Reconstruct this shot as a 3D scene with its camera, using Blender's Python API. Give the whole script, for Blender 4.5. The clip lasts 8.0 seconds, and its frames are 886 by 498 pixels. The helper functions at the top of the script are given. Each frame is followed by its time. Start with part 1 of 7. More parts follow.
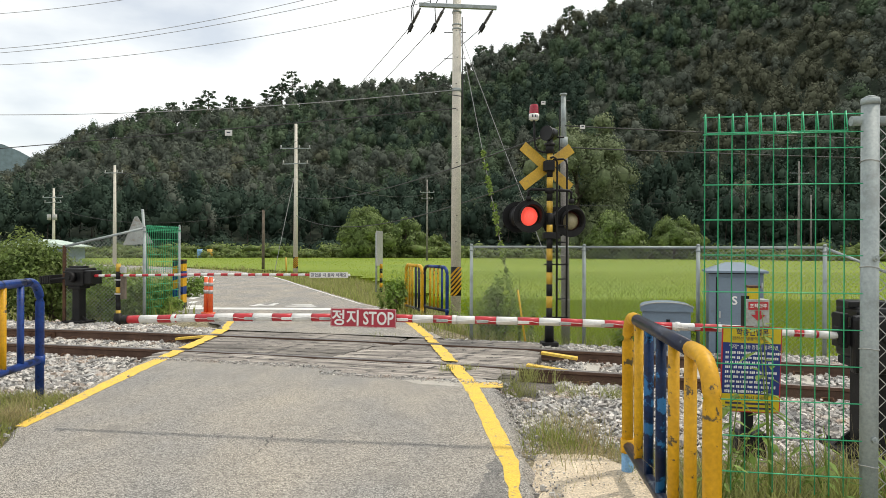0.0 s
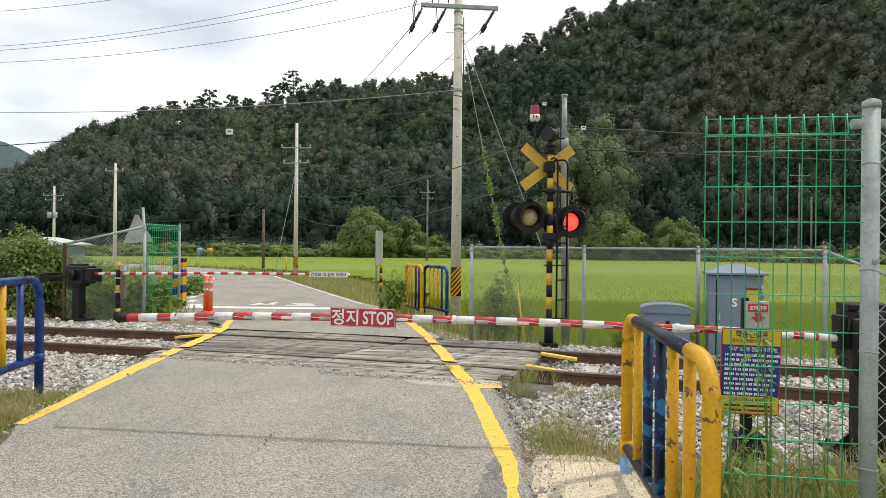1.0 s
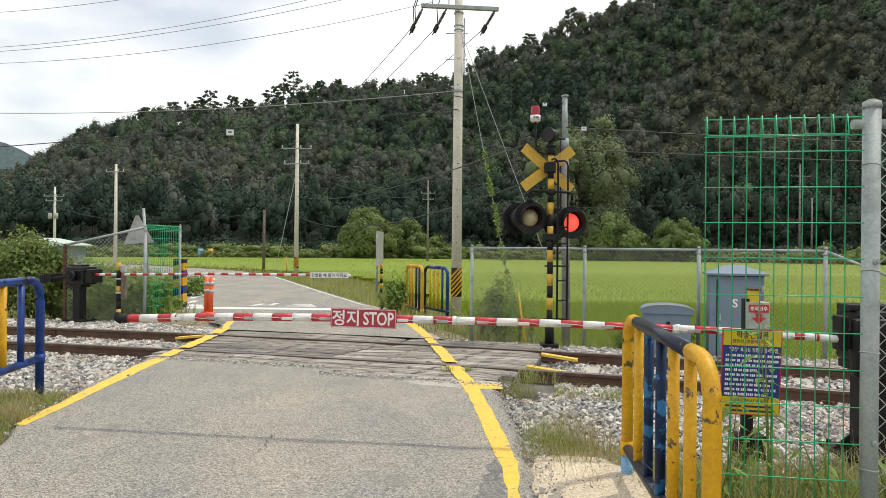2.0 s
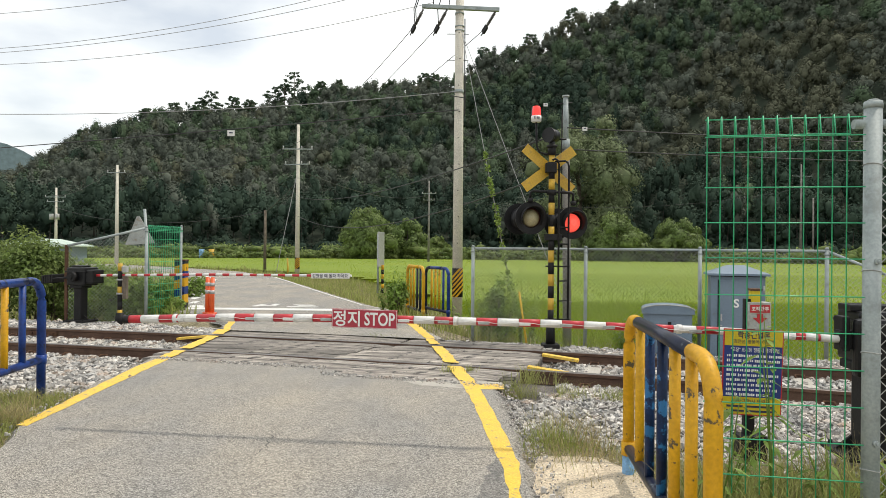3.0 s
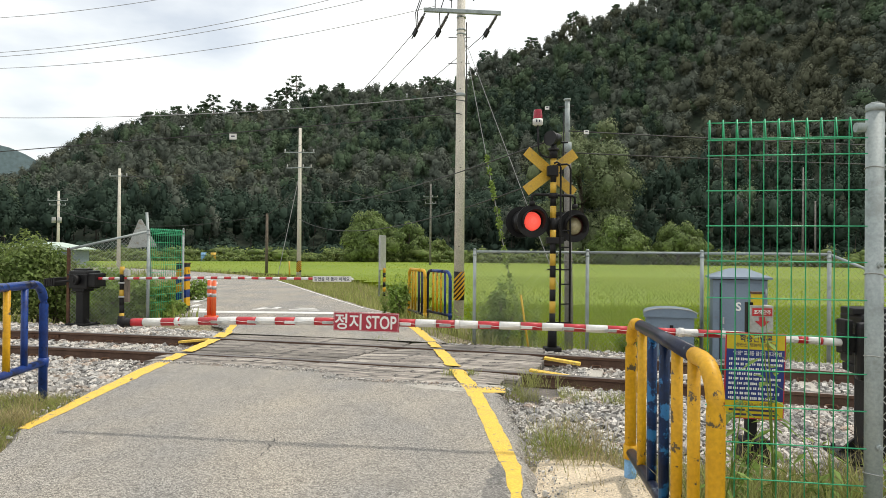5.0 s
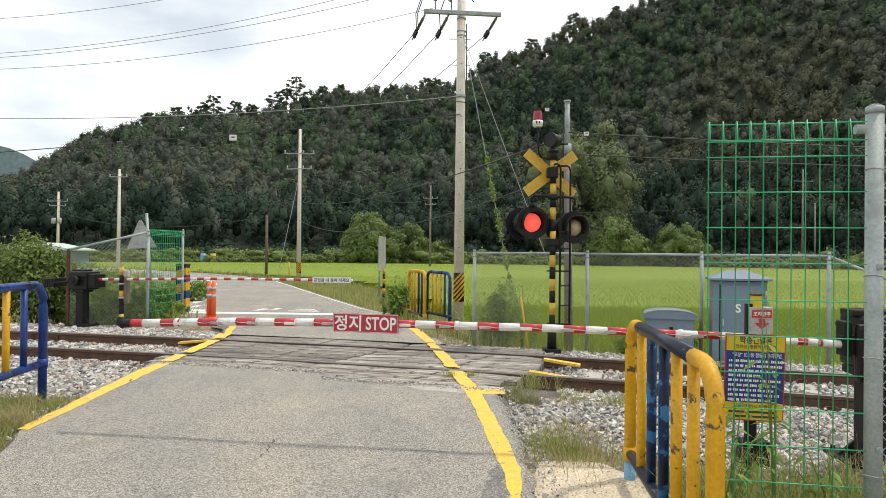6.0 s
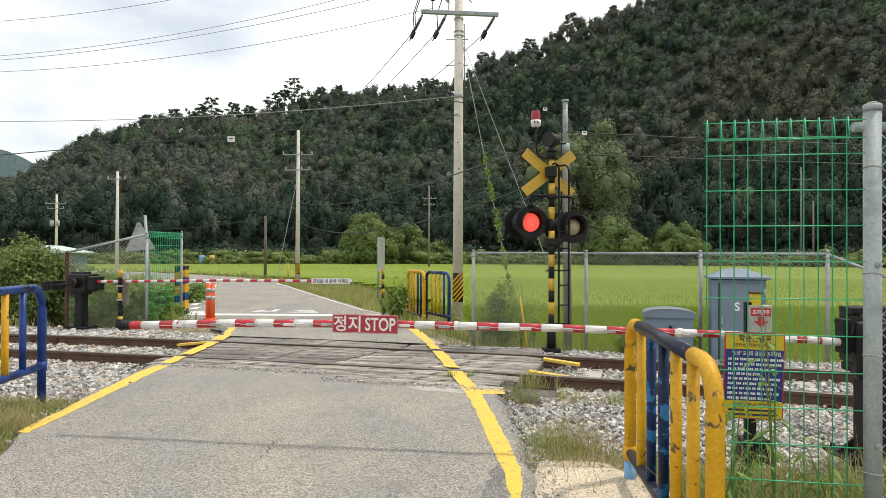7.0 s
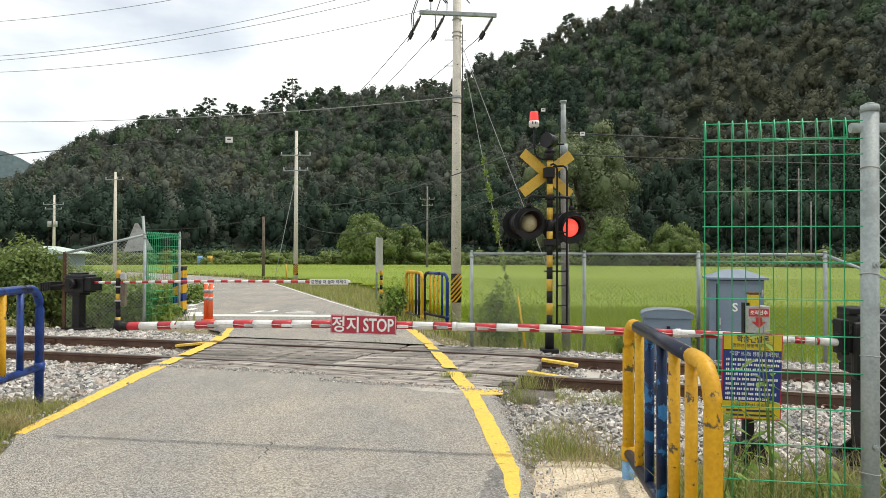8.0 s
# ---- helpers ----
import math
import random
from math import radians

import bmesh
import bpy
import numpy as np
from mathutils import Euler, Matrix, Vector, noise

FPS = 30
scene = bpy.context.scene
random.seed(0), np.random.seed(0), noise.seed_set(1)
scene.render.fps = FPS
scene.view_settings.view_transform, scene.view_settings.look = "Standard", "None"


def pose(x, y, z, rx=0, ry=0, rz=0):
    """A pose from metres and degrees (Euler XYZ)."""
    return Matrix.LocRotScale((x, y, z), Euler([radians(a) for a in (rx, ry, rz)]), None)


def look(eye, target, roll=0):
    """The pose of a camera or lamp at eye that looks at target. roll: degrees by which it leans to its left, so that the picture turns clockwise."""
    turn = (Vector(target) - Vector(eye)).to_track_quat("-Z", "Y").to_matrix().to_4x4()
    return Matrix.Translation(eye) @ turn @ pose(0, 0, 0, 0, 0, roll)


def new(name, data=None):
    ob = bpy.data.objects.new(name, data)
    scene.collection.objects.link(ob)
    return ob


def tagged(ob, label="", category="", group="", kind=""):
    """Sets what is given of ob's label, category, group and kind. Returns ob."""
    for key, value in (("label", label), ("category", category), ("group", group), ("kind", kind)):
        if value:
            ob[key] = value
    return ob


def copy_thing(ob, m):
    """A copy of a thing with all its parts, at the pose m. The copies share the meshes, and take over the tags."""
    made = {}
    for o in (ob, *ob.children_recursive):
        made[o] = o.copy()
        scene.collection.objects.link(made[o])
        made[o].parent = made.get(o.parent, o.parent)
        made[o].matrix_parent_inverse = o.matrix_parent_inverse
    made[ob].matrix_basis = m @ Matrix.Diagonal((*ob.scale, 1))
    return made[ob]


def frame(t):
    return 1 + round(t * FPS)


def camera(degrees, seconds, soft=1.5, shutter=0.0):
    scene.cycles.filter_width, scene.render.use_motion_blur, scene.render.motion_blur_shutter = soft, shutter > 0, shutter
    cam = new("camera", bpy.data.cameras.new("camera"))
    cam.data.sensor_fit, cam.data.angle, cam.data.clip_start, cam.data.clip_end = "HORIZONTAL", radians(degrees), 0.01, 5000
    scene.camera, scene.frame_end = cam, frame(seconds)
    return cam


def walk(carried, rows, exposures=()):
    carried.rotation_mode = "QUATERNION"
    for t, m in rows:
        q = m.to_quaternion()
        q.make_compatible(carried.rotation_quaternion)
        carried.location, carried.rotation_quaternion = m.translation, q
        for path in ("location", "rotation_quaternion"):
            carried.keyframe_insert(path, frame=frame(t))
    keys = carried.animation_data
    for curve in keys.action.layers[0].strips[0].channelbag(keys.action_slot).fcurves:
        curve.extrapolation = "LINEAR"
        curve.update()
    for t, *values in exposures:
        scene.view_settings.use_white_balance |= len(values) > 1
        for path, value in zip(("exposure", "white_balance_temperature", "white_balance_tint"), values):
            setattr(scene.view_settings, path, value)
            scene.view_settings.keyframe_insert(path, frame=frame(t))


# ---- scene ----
H_EYE = 1.40
EYE = (0.0, 0.0, H_EYE)
cam = camera(68, 8.0, soft=0.8)


def aim(pitch, yaw, roll):
    p, y = radians(pitch), radians(yaw)
    way = Vector((math.sin(y) * math.cos(p), math.cos(y) * math.cos(p), math.sin(p)))
    return look(EYE, Vector(EYE) + 10 * way, roll)


# seconds, pitch, yaw, roll in degrees: a phone held still by hand
PATH = [
    (0.0, -0.100, 0.000, 0.200), (0.2, -0.104, -0.003, 0.33), (0.5, -0.096, -0.004, 0.499), (1.0, -0.083, -0.009, 0.567), (1.5, -0.044, -0.025, 0.562),
    (3.0, 0.014, -0.140, 0.491), (3.5, 0.073, -0.201, 0.462), (4.0, 0.133, -0.265, 0.483), (4.5, 0.212, -0.291, 0.458),
    (6.0, 0.405, -0.270, 0.570), (6.5, 0.419, -0.213, 0.411), (7.0, 0.427, -0.172, 0.213), (7.5, 0.434, -0.109, 0.197),
    (8.0, 0.485, -0.016, 0.202)]
walk(cam, [(t, aim(p, y, r)) for t, p, y, r in PATH], exposures=[(0.0, 0.21, 6850, 10), (3.0, 0.22, 6850, 10), (6.0, 0.26, 6850, 10), (8.0, 0.28, 6850, 10)])

# ---- light: thin bright cloud, veiled sun high ahead and to the right ----
SUN_AZ, SUN_EL = 66.0, 61.0          # degrees from the line of sight (minus: to the west of it), above the horizon
sun_way = Vector((math.sin(radians(SUN_AZ)) * math.cos(radians(SUN_EL)), math.cos(radians(SUN_AZ)) * math.cos(radians(SUN_EL)), math.sin(radians(SUN_EL))))
sun = new("sun", bpy.data.lights.new("sun", "SUN"))
sun.data.energy, sun.data.angle, sun.data.color = 1.75, radians(2.2), (1.0, 0.95, 0.87)
sun.matrix_world = look((0, 0, 60), Vector((0, 0, 60)) - sun_way)

world = bpy.data.worlds.new("sky")
scene.world = world
world.use_nodes = True
wn, wl = world.node_tree.nodes, world.node_tree.links
wn.clear()
sky = wn.new("ShaderNodeTexSky")
sky.sky_type, sky.sun_disc = "NISHITA", False
sky.sun_elevation, sky.sun_rotation = radians(SUN_EL), radians(SUN_AZ)
sky.air_density, sky.dust_density, sky.ozone_density = 1.0, 2.0, 1.0
sky_bg = wn.new("ShaderNodeBackground")
sky_bg.inputs["Strength"].default_value = 0.12
cloud_bg = wn.new("ShaderNodeBackground")
cloud_bg.inputs["Color"].default_value, cloud_bg.inputs["Strength"].default_value = (0.935, 0.98, 1.0, 1), 1.14
w_co = wn.new("ShaderNodeTexCoord")
w_map = wn.new("ShaderNodeMapping")
w_map.inputs["Scale"].default_value = (1.0, 1.0, 2.6)
w_noise = wn.new("ShaderNodeTexNoise")
w_noise.inputs["Scale"].default_value, w_noise.inputs["Detail"].default_value = 2.2, 6
w_ramp = wn.new("ShaderNodeMapRange")
w_ramp.inputs["From Min"].default_value, w_ramp.inputs["From Max"].default_value = 0.36, 0.58
w_ramp.inputs["To Min"].default_value, w_ramp.inputs["To Max"].default_value = 0.42, 1.0
w_mix, w_out = wn.new("ShaderNodeMixShader"), wn.new("ShaderNodeOutputWorld")
wl.new(w_co.outputs["Generated"], w_map.inputs["Vector"])
wl.new(w_map.outputs["Vector"], w_noise.inputs["Vector"])
wl.new(w_noise.outputs["Fac"], w_ramp.inputs["Value"])
wl.new(w_ramp.outputs["Result"], w_mix.inputs["Fac"])
wl.new(sky.outputs["Color"], sky_bg.inputs["Color"])
wl.new(sky_bg.outputs["Background"], w_mix.inputs[1])
wl.new(cloud_bg.outputs["Background"], w_mix.inputs[2])
wl.new(w_mix.outputs["Shader"], w_out.inputs["Surface"])


# ---- materials ----
def material(name, a, b, scale=6.0, rough=0.7, metal=0.0, bump=0.0, fine=60.0, c=None, spec=0.5, island=0.0, leafy=0.0, contrast=(0.35, 0.65), stretch=None, dirt=None, dirt_scale=3.0, dirt_cut=(0.55, 0.7), objrand=0.0, speck=None):
    """Two colours mixed by large and fine noise; bump in metres; island and objrand vary the brightness piece by piece; leafy lets light through."""
    m = bpy.data.materials.new(name)
    m.use_nodes = True
    n, l = m.node_tree.nodes, m.node_tree.links
    bsdf = n["Principled BSDF"]
    co = n.new("ShaderNodeTexCoord")
    src = co.outputs["Object"]
    if stretch:
        mp = n.new("ShaderNodeMapping")
        mp.inputs["Scale"].default_value = stretch
        l.new(src, mp.inputs["Vector"])
        src = mp.outputs["Vector"]
    big, small = n.new("ShaderNodeTexNoise"), n.new("ShaderNodeTexNoise")
    for node, s, d in ((big, scale, 5), (small, fine, 3)):
        node.inputs["Scale"].default_value, node.inputs["Detail"].default_value = s, d
        l.new(src, node.inputs["Vector"])
    rng = n.new("ShaderNodeMapRange")
    rng.inputs["From Min"].default_value, rng.inputs["From Max"].default_value = contrast
    l.new(big.outputs["Fac"], rng.inputs["Value"])
    mix = n.new("ShaderNodeMix")
    mix.data_type = "RGBA"
    mix.inputs["A"].default_value, mix.inputs["B"].default_value = (*a, 1), (*b, 1)
    l.new(rng.outputs["Result"], mix.inputs["Factor"])
    out = mix.outputs["Result"]
    # fine grain multiplies
    g = n.new("ShaderNodeMapRange")
    g.inputs["From Min"].default_value, g.inputs["From Max"].default_value = 0.25, 0.75
    lo = 0.75 if c is None else c
    g.inputs["To Min"].default_value, g.inputs["To Max"].default_value = lo, 2.0 - lo
    l.new(small.outputs["Fac"], g.inputs["Value"])
    value = g.outputs["Result"]
    for amount, node_type, socket in ((island, "ShaderNodeNewGeometry", "Random Per Island"), (objrand, "ShaderNodeObjectInfo", "Random")):
        if amount:
            info, r2, mul = n.new(node_type), n.new("ShaderNodeMapRange"), n.new("ShaderNodeMath")
            r2.inputs["To Min"].default_value, r2.inputs["To Max"].default_value = 1 - amount, 1 + amount
            l.new(info.outputs[socket], r2.inputs["Value"])
            mul.operation = "MULTIPLY"
            l.new(value, mul.inputs[0])
            l.new(r2.outputs["Result"], mul.inputs[1])
            value = mul.outputs["Value"]
    sc = n.new("ShaderNodeVectorMath")
    sc.operation = "SCALE"
    l.new(out, sc.inputs[0])
    l.new(value, sc.inputs["Scale"])
    out = sc.outputs["Vector"]
    if speck:
        # single grains: cells of random lightness
        vo, sep, vr, vm = n.new("ShaderNodeTexVoronoi"), n.new("ShaderNodeSeparateColor"), n.new("ShaderNodeMapRange"), n.new("ShaderNodeVectorMath")
        vo.inputs["Scale"].default_value = speck[0]
        l.new(co.outputs["Object"], vo.inputs["Vector"])
        l.new(vo.outputs["Color"], sep.inputs["Color"])
        vr.inputs["To Min"].default_value, vr.inputs["To Max"].default_value = speck[1], speck[2]
        l.new(sep.outputs["Red"], vr.inputs["Value"])
        vm.operation = "SCALE"
        l.new(out, vm.inputs[0])
        l.new(vr.outputs["Result"], vm.inputs["Scale"])
        out = vm.outputs["Vector"]
    if dirt:
        dn, dr, dm = n.new("ShaderNodeTexNoise"), n.new("ShaderNodeMapRange"), n.new("ShaderNodeMix")
        dn.inputs["Scale"].default_value, dn.inputs["Detail"].default_value, dn.inputs["Roughness"].default_value = dirt_scale, 8, 0.65
        l.new(co.outputs["Object"], dn.inputs["Vector"])
        dr.inputs["From Min"].default_value, dr.inputs["From Max"].default_value = dirt_cut
        l.new(dn.outputs["Fac"], dr.inputs["Value"])
        dm.data_type = "RGBA"
        dm.inputs["B"].default_value = (*dirt, 1)
        l.new(dr.outputs["Result"], dm.inputs["Factor"])
        l.new(out, dm.inputs["A"])
        out = dm.outputs["Result"]
    l.new(out, bsdf.inputs["Base Color"])
    bsdf.inputs["Roughness"].default_value, bsdf.inputs["Metallic"].default_value = rough, metal
    bsdf.inputs["Specular IOR Level"].default_value = spec
    if bump:
        bp = n.new("ShaderNodeBump")
        bp.inputs["Strength"].default_value, bp.inputs["Distance"].default_value = 1.0, bump
        l.new(small.outputs["Fac"], bp.inputs["Height"])
        l.new(bp.outputs["Normal"], bsdf.inputs["Normal"])
    if leafy:
        tr, ad = n.new("ShaderNodeBsdfTranslucent"), n.new("ShaderNodeMixShader")
        l.new(out, tr.inputs["Color"])
        ad.inputs["Fac"].default_value = leafy
        l.new(bsdf.outputs["BSDF"], ad.inputs[1])
        l.new(tr.outputs["BSDF"], ad.inputs[2])
        l.new(ad.outputs["Shader"], n["Material Output"].inputs["Surface"])
    return m


def glow(name, colour, strength):
    m = bpy.data.materials.new(name)
    m.use_nodes = True
    b = m.node_tree.nodes["Principled BSDF"]
    b.inputs["Base Color"].default_value = (*colour, 1)
    b.inputs["Emission Color"].default_value, b.inputs["Emission Strength"].default_value = (*colour, 1), strength
    return m


def diodes(name, colour, strength):
    """A lamp face of many small bright dots."""
    m = glow(name, colour, strength)
    n, l = m.node_tree.nodes, m.node_tree.links
    co, vo, rng = n.new("ShaderNodeTexCoord"), n.new("ShaderNodeTexVoronoi"), n.new("ShaderNodeMapRange")
    vo.inputs["Scale"].default_value, vo.inputs["Randomness"].default_value = 62, 0.25
    l.new(co.outputs["Object"], vo.inputs["Vector"])
    rng.inputs["From Min"].default_value, rng.inputs["From Max"].default_value = 0.25, 0.6
    rng.inputs["To Min"].default_value, rng.inputs["To Max"].default_value = strength * 1.25, strength * 0.55
    l.new(vo.outputs["Distance"], rng.inputs["Value"])
    l.new(rng.outputs["Result"], n["Principled BSDF"].inputs["Emission Strength"])
    return m


M = {
    "asphalt": material("worn_asphalt", (0.228, 0.220, 0.206), (0.312, 0.282, 0.236), 1.1, 0.92, 0, 0.003, 200, c=0.12, dirt=(0.17, 0.162, 0.15), dirt_scale=1.7, dirt_cut=(0.56, 0.80), contrast=(0.36, 0.68), speck=(135, 0.30, 1.75), stretch=(1.0, 0.55, 1.0)),
    "tar": material("darker_mended_asphalt", (0.15, 0.147, 0.14), (0.21, 0.20, 0.185), 3, 0.9, 0, 0.004, 150, c=0.2, speck=(135, 0.4, 1.6)),
    "soil": material("grassy_soil", (0.17, 0.155, 0.085), (0.27, 0.23, 0.15), 1.2, 0.95, 0, 0.03, 30, c=0.5, speck=(45, 0.6, 1.35)),
    "sand": material("pale_sandy_soil", (0.66, 0.56, 0.42), (0.55, 0.46, 0.34), 3, 0.95, 0, 0.012, 60, c=0.7, dirt=(0.36, 0.30, 0.22), dirt_scale=5, dirt_cut=(0.60, 0.74), speck=(120, 0.75, 1.2)),
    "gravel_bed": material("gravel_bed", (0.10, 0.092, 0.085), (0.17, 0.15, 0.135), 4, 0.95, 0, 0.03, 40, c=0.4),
    "stone": material("ballast_stone", (0.30, 0.295, 0.285), (0.52, 0.485, 0.44), 6.0, 0.9, 0, 0, 90, c=0.7, island=0.6, dirt=(0.33, 0.23, 0.165), dirt_scale=3.0, dirt_cut=(0.54, 0.70)),
    "rail": material("rusty_rail", (0.085, 0.045, 0.03), (0.13, 0.075, 0.05), 6, 0.75, 0.2, 0.002, 80),
    "rail_top": material("worn_rail_head", (0.22, 0.20, 0.19), (0.15, 0.13, 0.12), 5, 0.42, 0.7, 0, 60),
    "timber": material("weathered_timber", (0.13, 0.118, 0.108), (0.34, 0.305, 0.265), 6.0, 0.88, 0, 0.010, 26, c=0.0, objrand=0.38, stretch=(0.10, 3, 3), dirt=(0.06, 0.055, 0.052), dirt_scale=4.5, dirt_cut=(0.56, 0.62), contrast=(0.34, 0.64)),
    "old_pole": material("old_grey_pole", (0.24, 0.23, 0.21), (0.15, 0.14, 0.125), 3, 0.85, 0, 0.003, 40, dirt=(0.10, 0.09, 0.08), dirt_scale=5),
    "concrete": material("pale_concrete", (0.46, 0.43, 0.38), (0.36, 0.34, 0.30), 2, 0.85, 0, 0.003, 50, dirt=(0.25, 0.23, 0.2), dirt_scale=3),
    "pole": material("spun_concrete_pole", (0.66, 0.62, 0.54), (0.58, 0.545, 0.475), 1.5, 0.8, 0, 0.002, 40, dirt=(0.45, 0.42, 0.37), dirt_scale=2),
    "yellow_line": material("worn_yellow_road_paint", (0.80, 0.52, 0.07), (0.72, 0.47, 0.09), 4, 0.75, 0, 0.006, 90, c=0.7, dirt=(0.30, 0.26, 0.17), dirt_scale=14, dirt_cut=(0.585, 0.64)),
    "white_line": material("worn_white_road_paint", (0.74, 0.74, 0.72), (0.64, 0.64, 0.61), 4, 0.75, 0, 0.004, 90, c=0.8, dirt=(0.36, 0.35, 0.33), dirt_scale=6, dirt_cut=(0.60, 0.70)),
    "yellow": material("chipped_yellow_paint", (0.66, 0.36, 0.012), (0.56, 0.29, 0.012), 4, 0.48, 0, 0.001, 50, c=0.85, dirt=(0.10, 0.075, 0.04), dirt_scale=13, dirt_cut=(0.60, 0.63), spec=0.35),
    "blue": material("chipped_blue_paint", (0.012, 0.055, 0.26), (0.006, 0.024, 0.13), 6, 0.42, 0, 0.001, 50, c=0.8, dirt=(0.003, 0.009, 0.04), dirt_scale=8, dirt_cut=(0.55, 0.60), spec=0.35),
    "blue_dark": material("flaking_dark_blue_paint", (0.003, 0.010, 0.035), (0.005, 0.025, 0.085), 7, 0.42, 0, 0.001, 50, c=0.7, dirt=(0.02, 0.13, 0.30), dirt_scale=9, dirt_cut=(0.56, 0.60), spec=0.25),
    "navy": material("faded_navy_paint", (0.007, 0.010, 0.022), (0.012, 0.018, 0.045), 6, 0.36, 0, 0.001, 50, c=0.8, dirt=(0.10, 0.12, 0.14), dirt_scale=11, dirt_cut=(0.63, 0.68), spec=0.4),
    "black": material("dull_black_paint", (0.008, 0.008, 0.009), (0.016, 0.015, 0.015), 5, 0.55, 0, 0.001, 60, spec=0.25),
    "black_gloss": material("black_enamel_housing", (0.007, 0.007, 0.008), (0.012, 0.012, 0.013), 5, 0.38, 0, 0.0, 60, spec=0.3),
    "red": material("red_reflective_film", (0.52, 0.02, 0.03), (0.44, 0.025, 0.035), 6, 0.4, 0, 0, 60, c=0.9, dirt=(0.30, 0.05, 0.05), dirt_scale=8),
    "sign_red": material("red_sign_face", (0.40, 0.025, 0.05), (0.36, 0.03, 0.05), 6, 0.4, 0, 0, 60, c=0.93),
    "white": material("dirty_white_paint", (0.74, 0.73, 0.71), (0.66, 0.65, 0.62), 6, 0.45, 0, 0, 60, c=0.93, dirt=(0.42, 0.40, 0.36), dirt_scale=7, dirt_cut=(0.6, 0.75)),
    "orange": material("orange_plastic", (0.80, 0.13, 0.03), (0.72, 0.11, 0.03), 6, 0.45, 0, 0, 60, c=0.93),
    "silver": material("silver_reflective_band", (0.48, 0.48, 0.48), (0.40, 0.40, 0.40), 6, 0.35, 0.3, 0, 60),
    "galv": material("galvanised_steel", (0.36, 0.40, 0.40), (0.29, 0.33, 0.33), 7, 0.6, 0.25, 0.0005, 70, c=0.85, dirt=(0.22, 0.24, 0.23), dirt_scale=7, spec=0.35),
    "wire_galv": material("galvanised_wire", (0.46, 0.47, 0.46), (0.36, 0.37, 0.36), 9, 0.5, 0.4, 0, 60),
    "green_wire": material("green_coated_wire", (0.04, 0.46, 0.22), (0.035, 0.39, 0.19), 6, 0.4, 0, 0, 60, c=0.9),
    "cable": material("dark_cable", (0.03, 0.03, 0.032), (0.05, 0.05, 0.05), 4, 0.6),
    "pale_cable": material("bare_grey_cable", (0.36, 0.36, 0.37), (0.30, 0.30, 0.30), 4, 0.5, 0.3),
    "box_blue": material("blue_grey_cabinet_paint", (0.17, 0.23, 0.29), (0.14, 0.19, 0.25), 2.5, 0.5, 0, 0.0005, 40, c=0.92, dirt=(0.12, 0.13, 0.13), dirt_scale=5, dirt_cut=(0.62, 0.75)),
    "box_grey": material("grey_box_paint", (0.42, 0.43, 0.42), (0.34, 0.35, 0.34), 4, 0.5, 0, 0, 50, dirt=(0.28, 0.22, 0.16), dirt_scale=8),
    "box_dark": material("weathered_grey_polymer", (0.13, 0.125, 0.125), (0.09, 0.085, 0.085), 8, 0.6),
    "rust": material("rust", (0.07, 0.032, 0.02), (0.12, 0.06, 0.03), 8, 0.9, 0, 0.002, 60),
    "sign_blue": material("blue_notice_face", (0.012, 0.035, 0.20), (0.012, 0.03, 0.16), 5, 0.45, 0, 0, 60, c=0.93),
    "sign_yellow": material("yellow_notice_face", (0.62, 0.47, 0.015), (0.54, 0.40, 0.015), 5, 0.45, 0, 0, 60, c=0.93),
    "buck_yellow": material("crossbuck_yellow", (0.60, 0.37, 0.03), (0.52, 0.32, 0.04), 4, 0.5, 0, 0.0004, 40, c=0.88, dirt=(0.36, 0.23, 0.07), dirt_scale=6, dirt_cut=(0.55, 0.75)),
    "lens_off": material("unlit_lens", (0.40, 0.35, 0.20), (0.34, 0.30, 0.18), 20, 0.25, 0, 0.0006, 130),
    "dome_red": material("red_dome", (0.34, 0.012, 0.03), (0.28, 0.012, 0.03), 8, 0.15),
    "lens_red": diodes("lit_red_lamp", (1.0, 0.105, 0.075), 0.80),
    "dome_lit": glow("lit_beacon", (1.0, 0.035, 0.03), 1.0),
    "grass": material("verge_grass", (0.25, 0.30, 0.07), (0.35, 0.36, 0.14), 0.8, 0.7, 0, 0, 20, c=0.8, island=0.35, leafy=0.45, spec=0.2),
    "dry_grass": material("dry_grass", (0.42, 0.35, 0.19), (0.33, 0.31, 0.14), 1.5, 0.8, 0, 0, 20, c=0.8, island=0.35, leafy=0.3, spec=0.2),
    "rice": material("ripening_rice", (0.205, 0.295, 0.010), (0.255, 0.32, 0.015), 0.10, 0.65, 0, 0, 3, c=0.85, island=0.25, leafy=0.45, spec=0.2),
    "rice_floor": material("rice_field_floor", (0.145, 0.215, 0.008), (0.185, 0.245, 0.012), 0.10, 0.9, 0, 0.02, 8, c=0.7),
    "weed": material("weed_leaves", (0.17, 0.27, 0.05), (0.26, 0.35, 0.09), 2, 0.55, 0, 0, 30, c=0.85, island=0.35, leafy=0.4, spec=0.3),
    "shrub": material("shrub_leaves", (0.12, 0.18, 0.045), (0.20, 0.25, 0.075), 1.0, 0.6, 0, 0, 20, c=0.85, island=0.4, leafy=0.35, spec=0.3),
    "willow": material("pale_green_leaves", (0.13, 0.19, 0.055), (0.19, 0.25, 0.08), 0.25, 0.6, 0, 0, 3, c=0.85, island=0.4, leafy=0.35, spec=0.3),
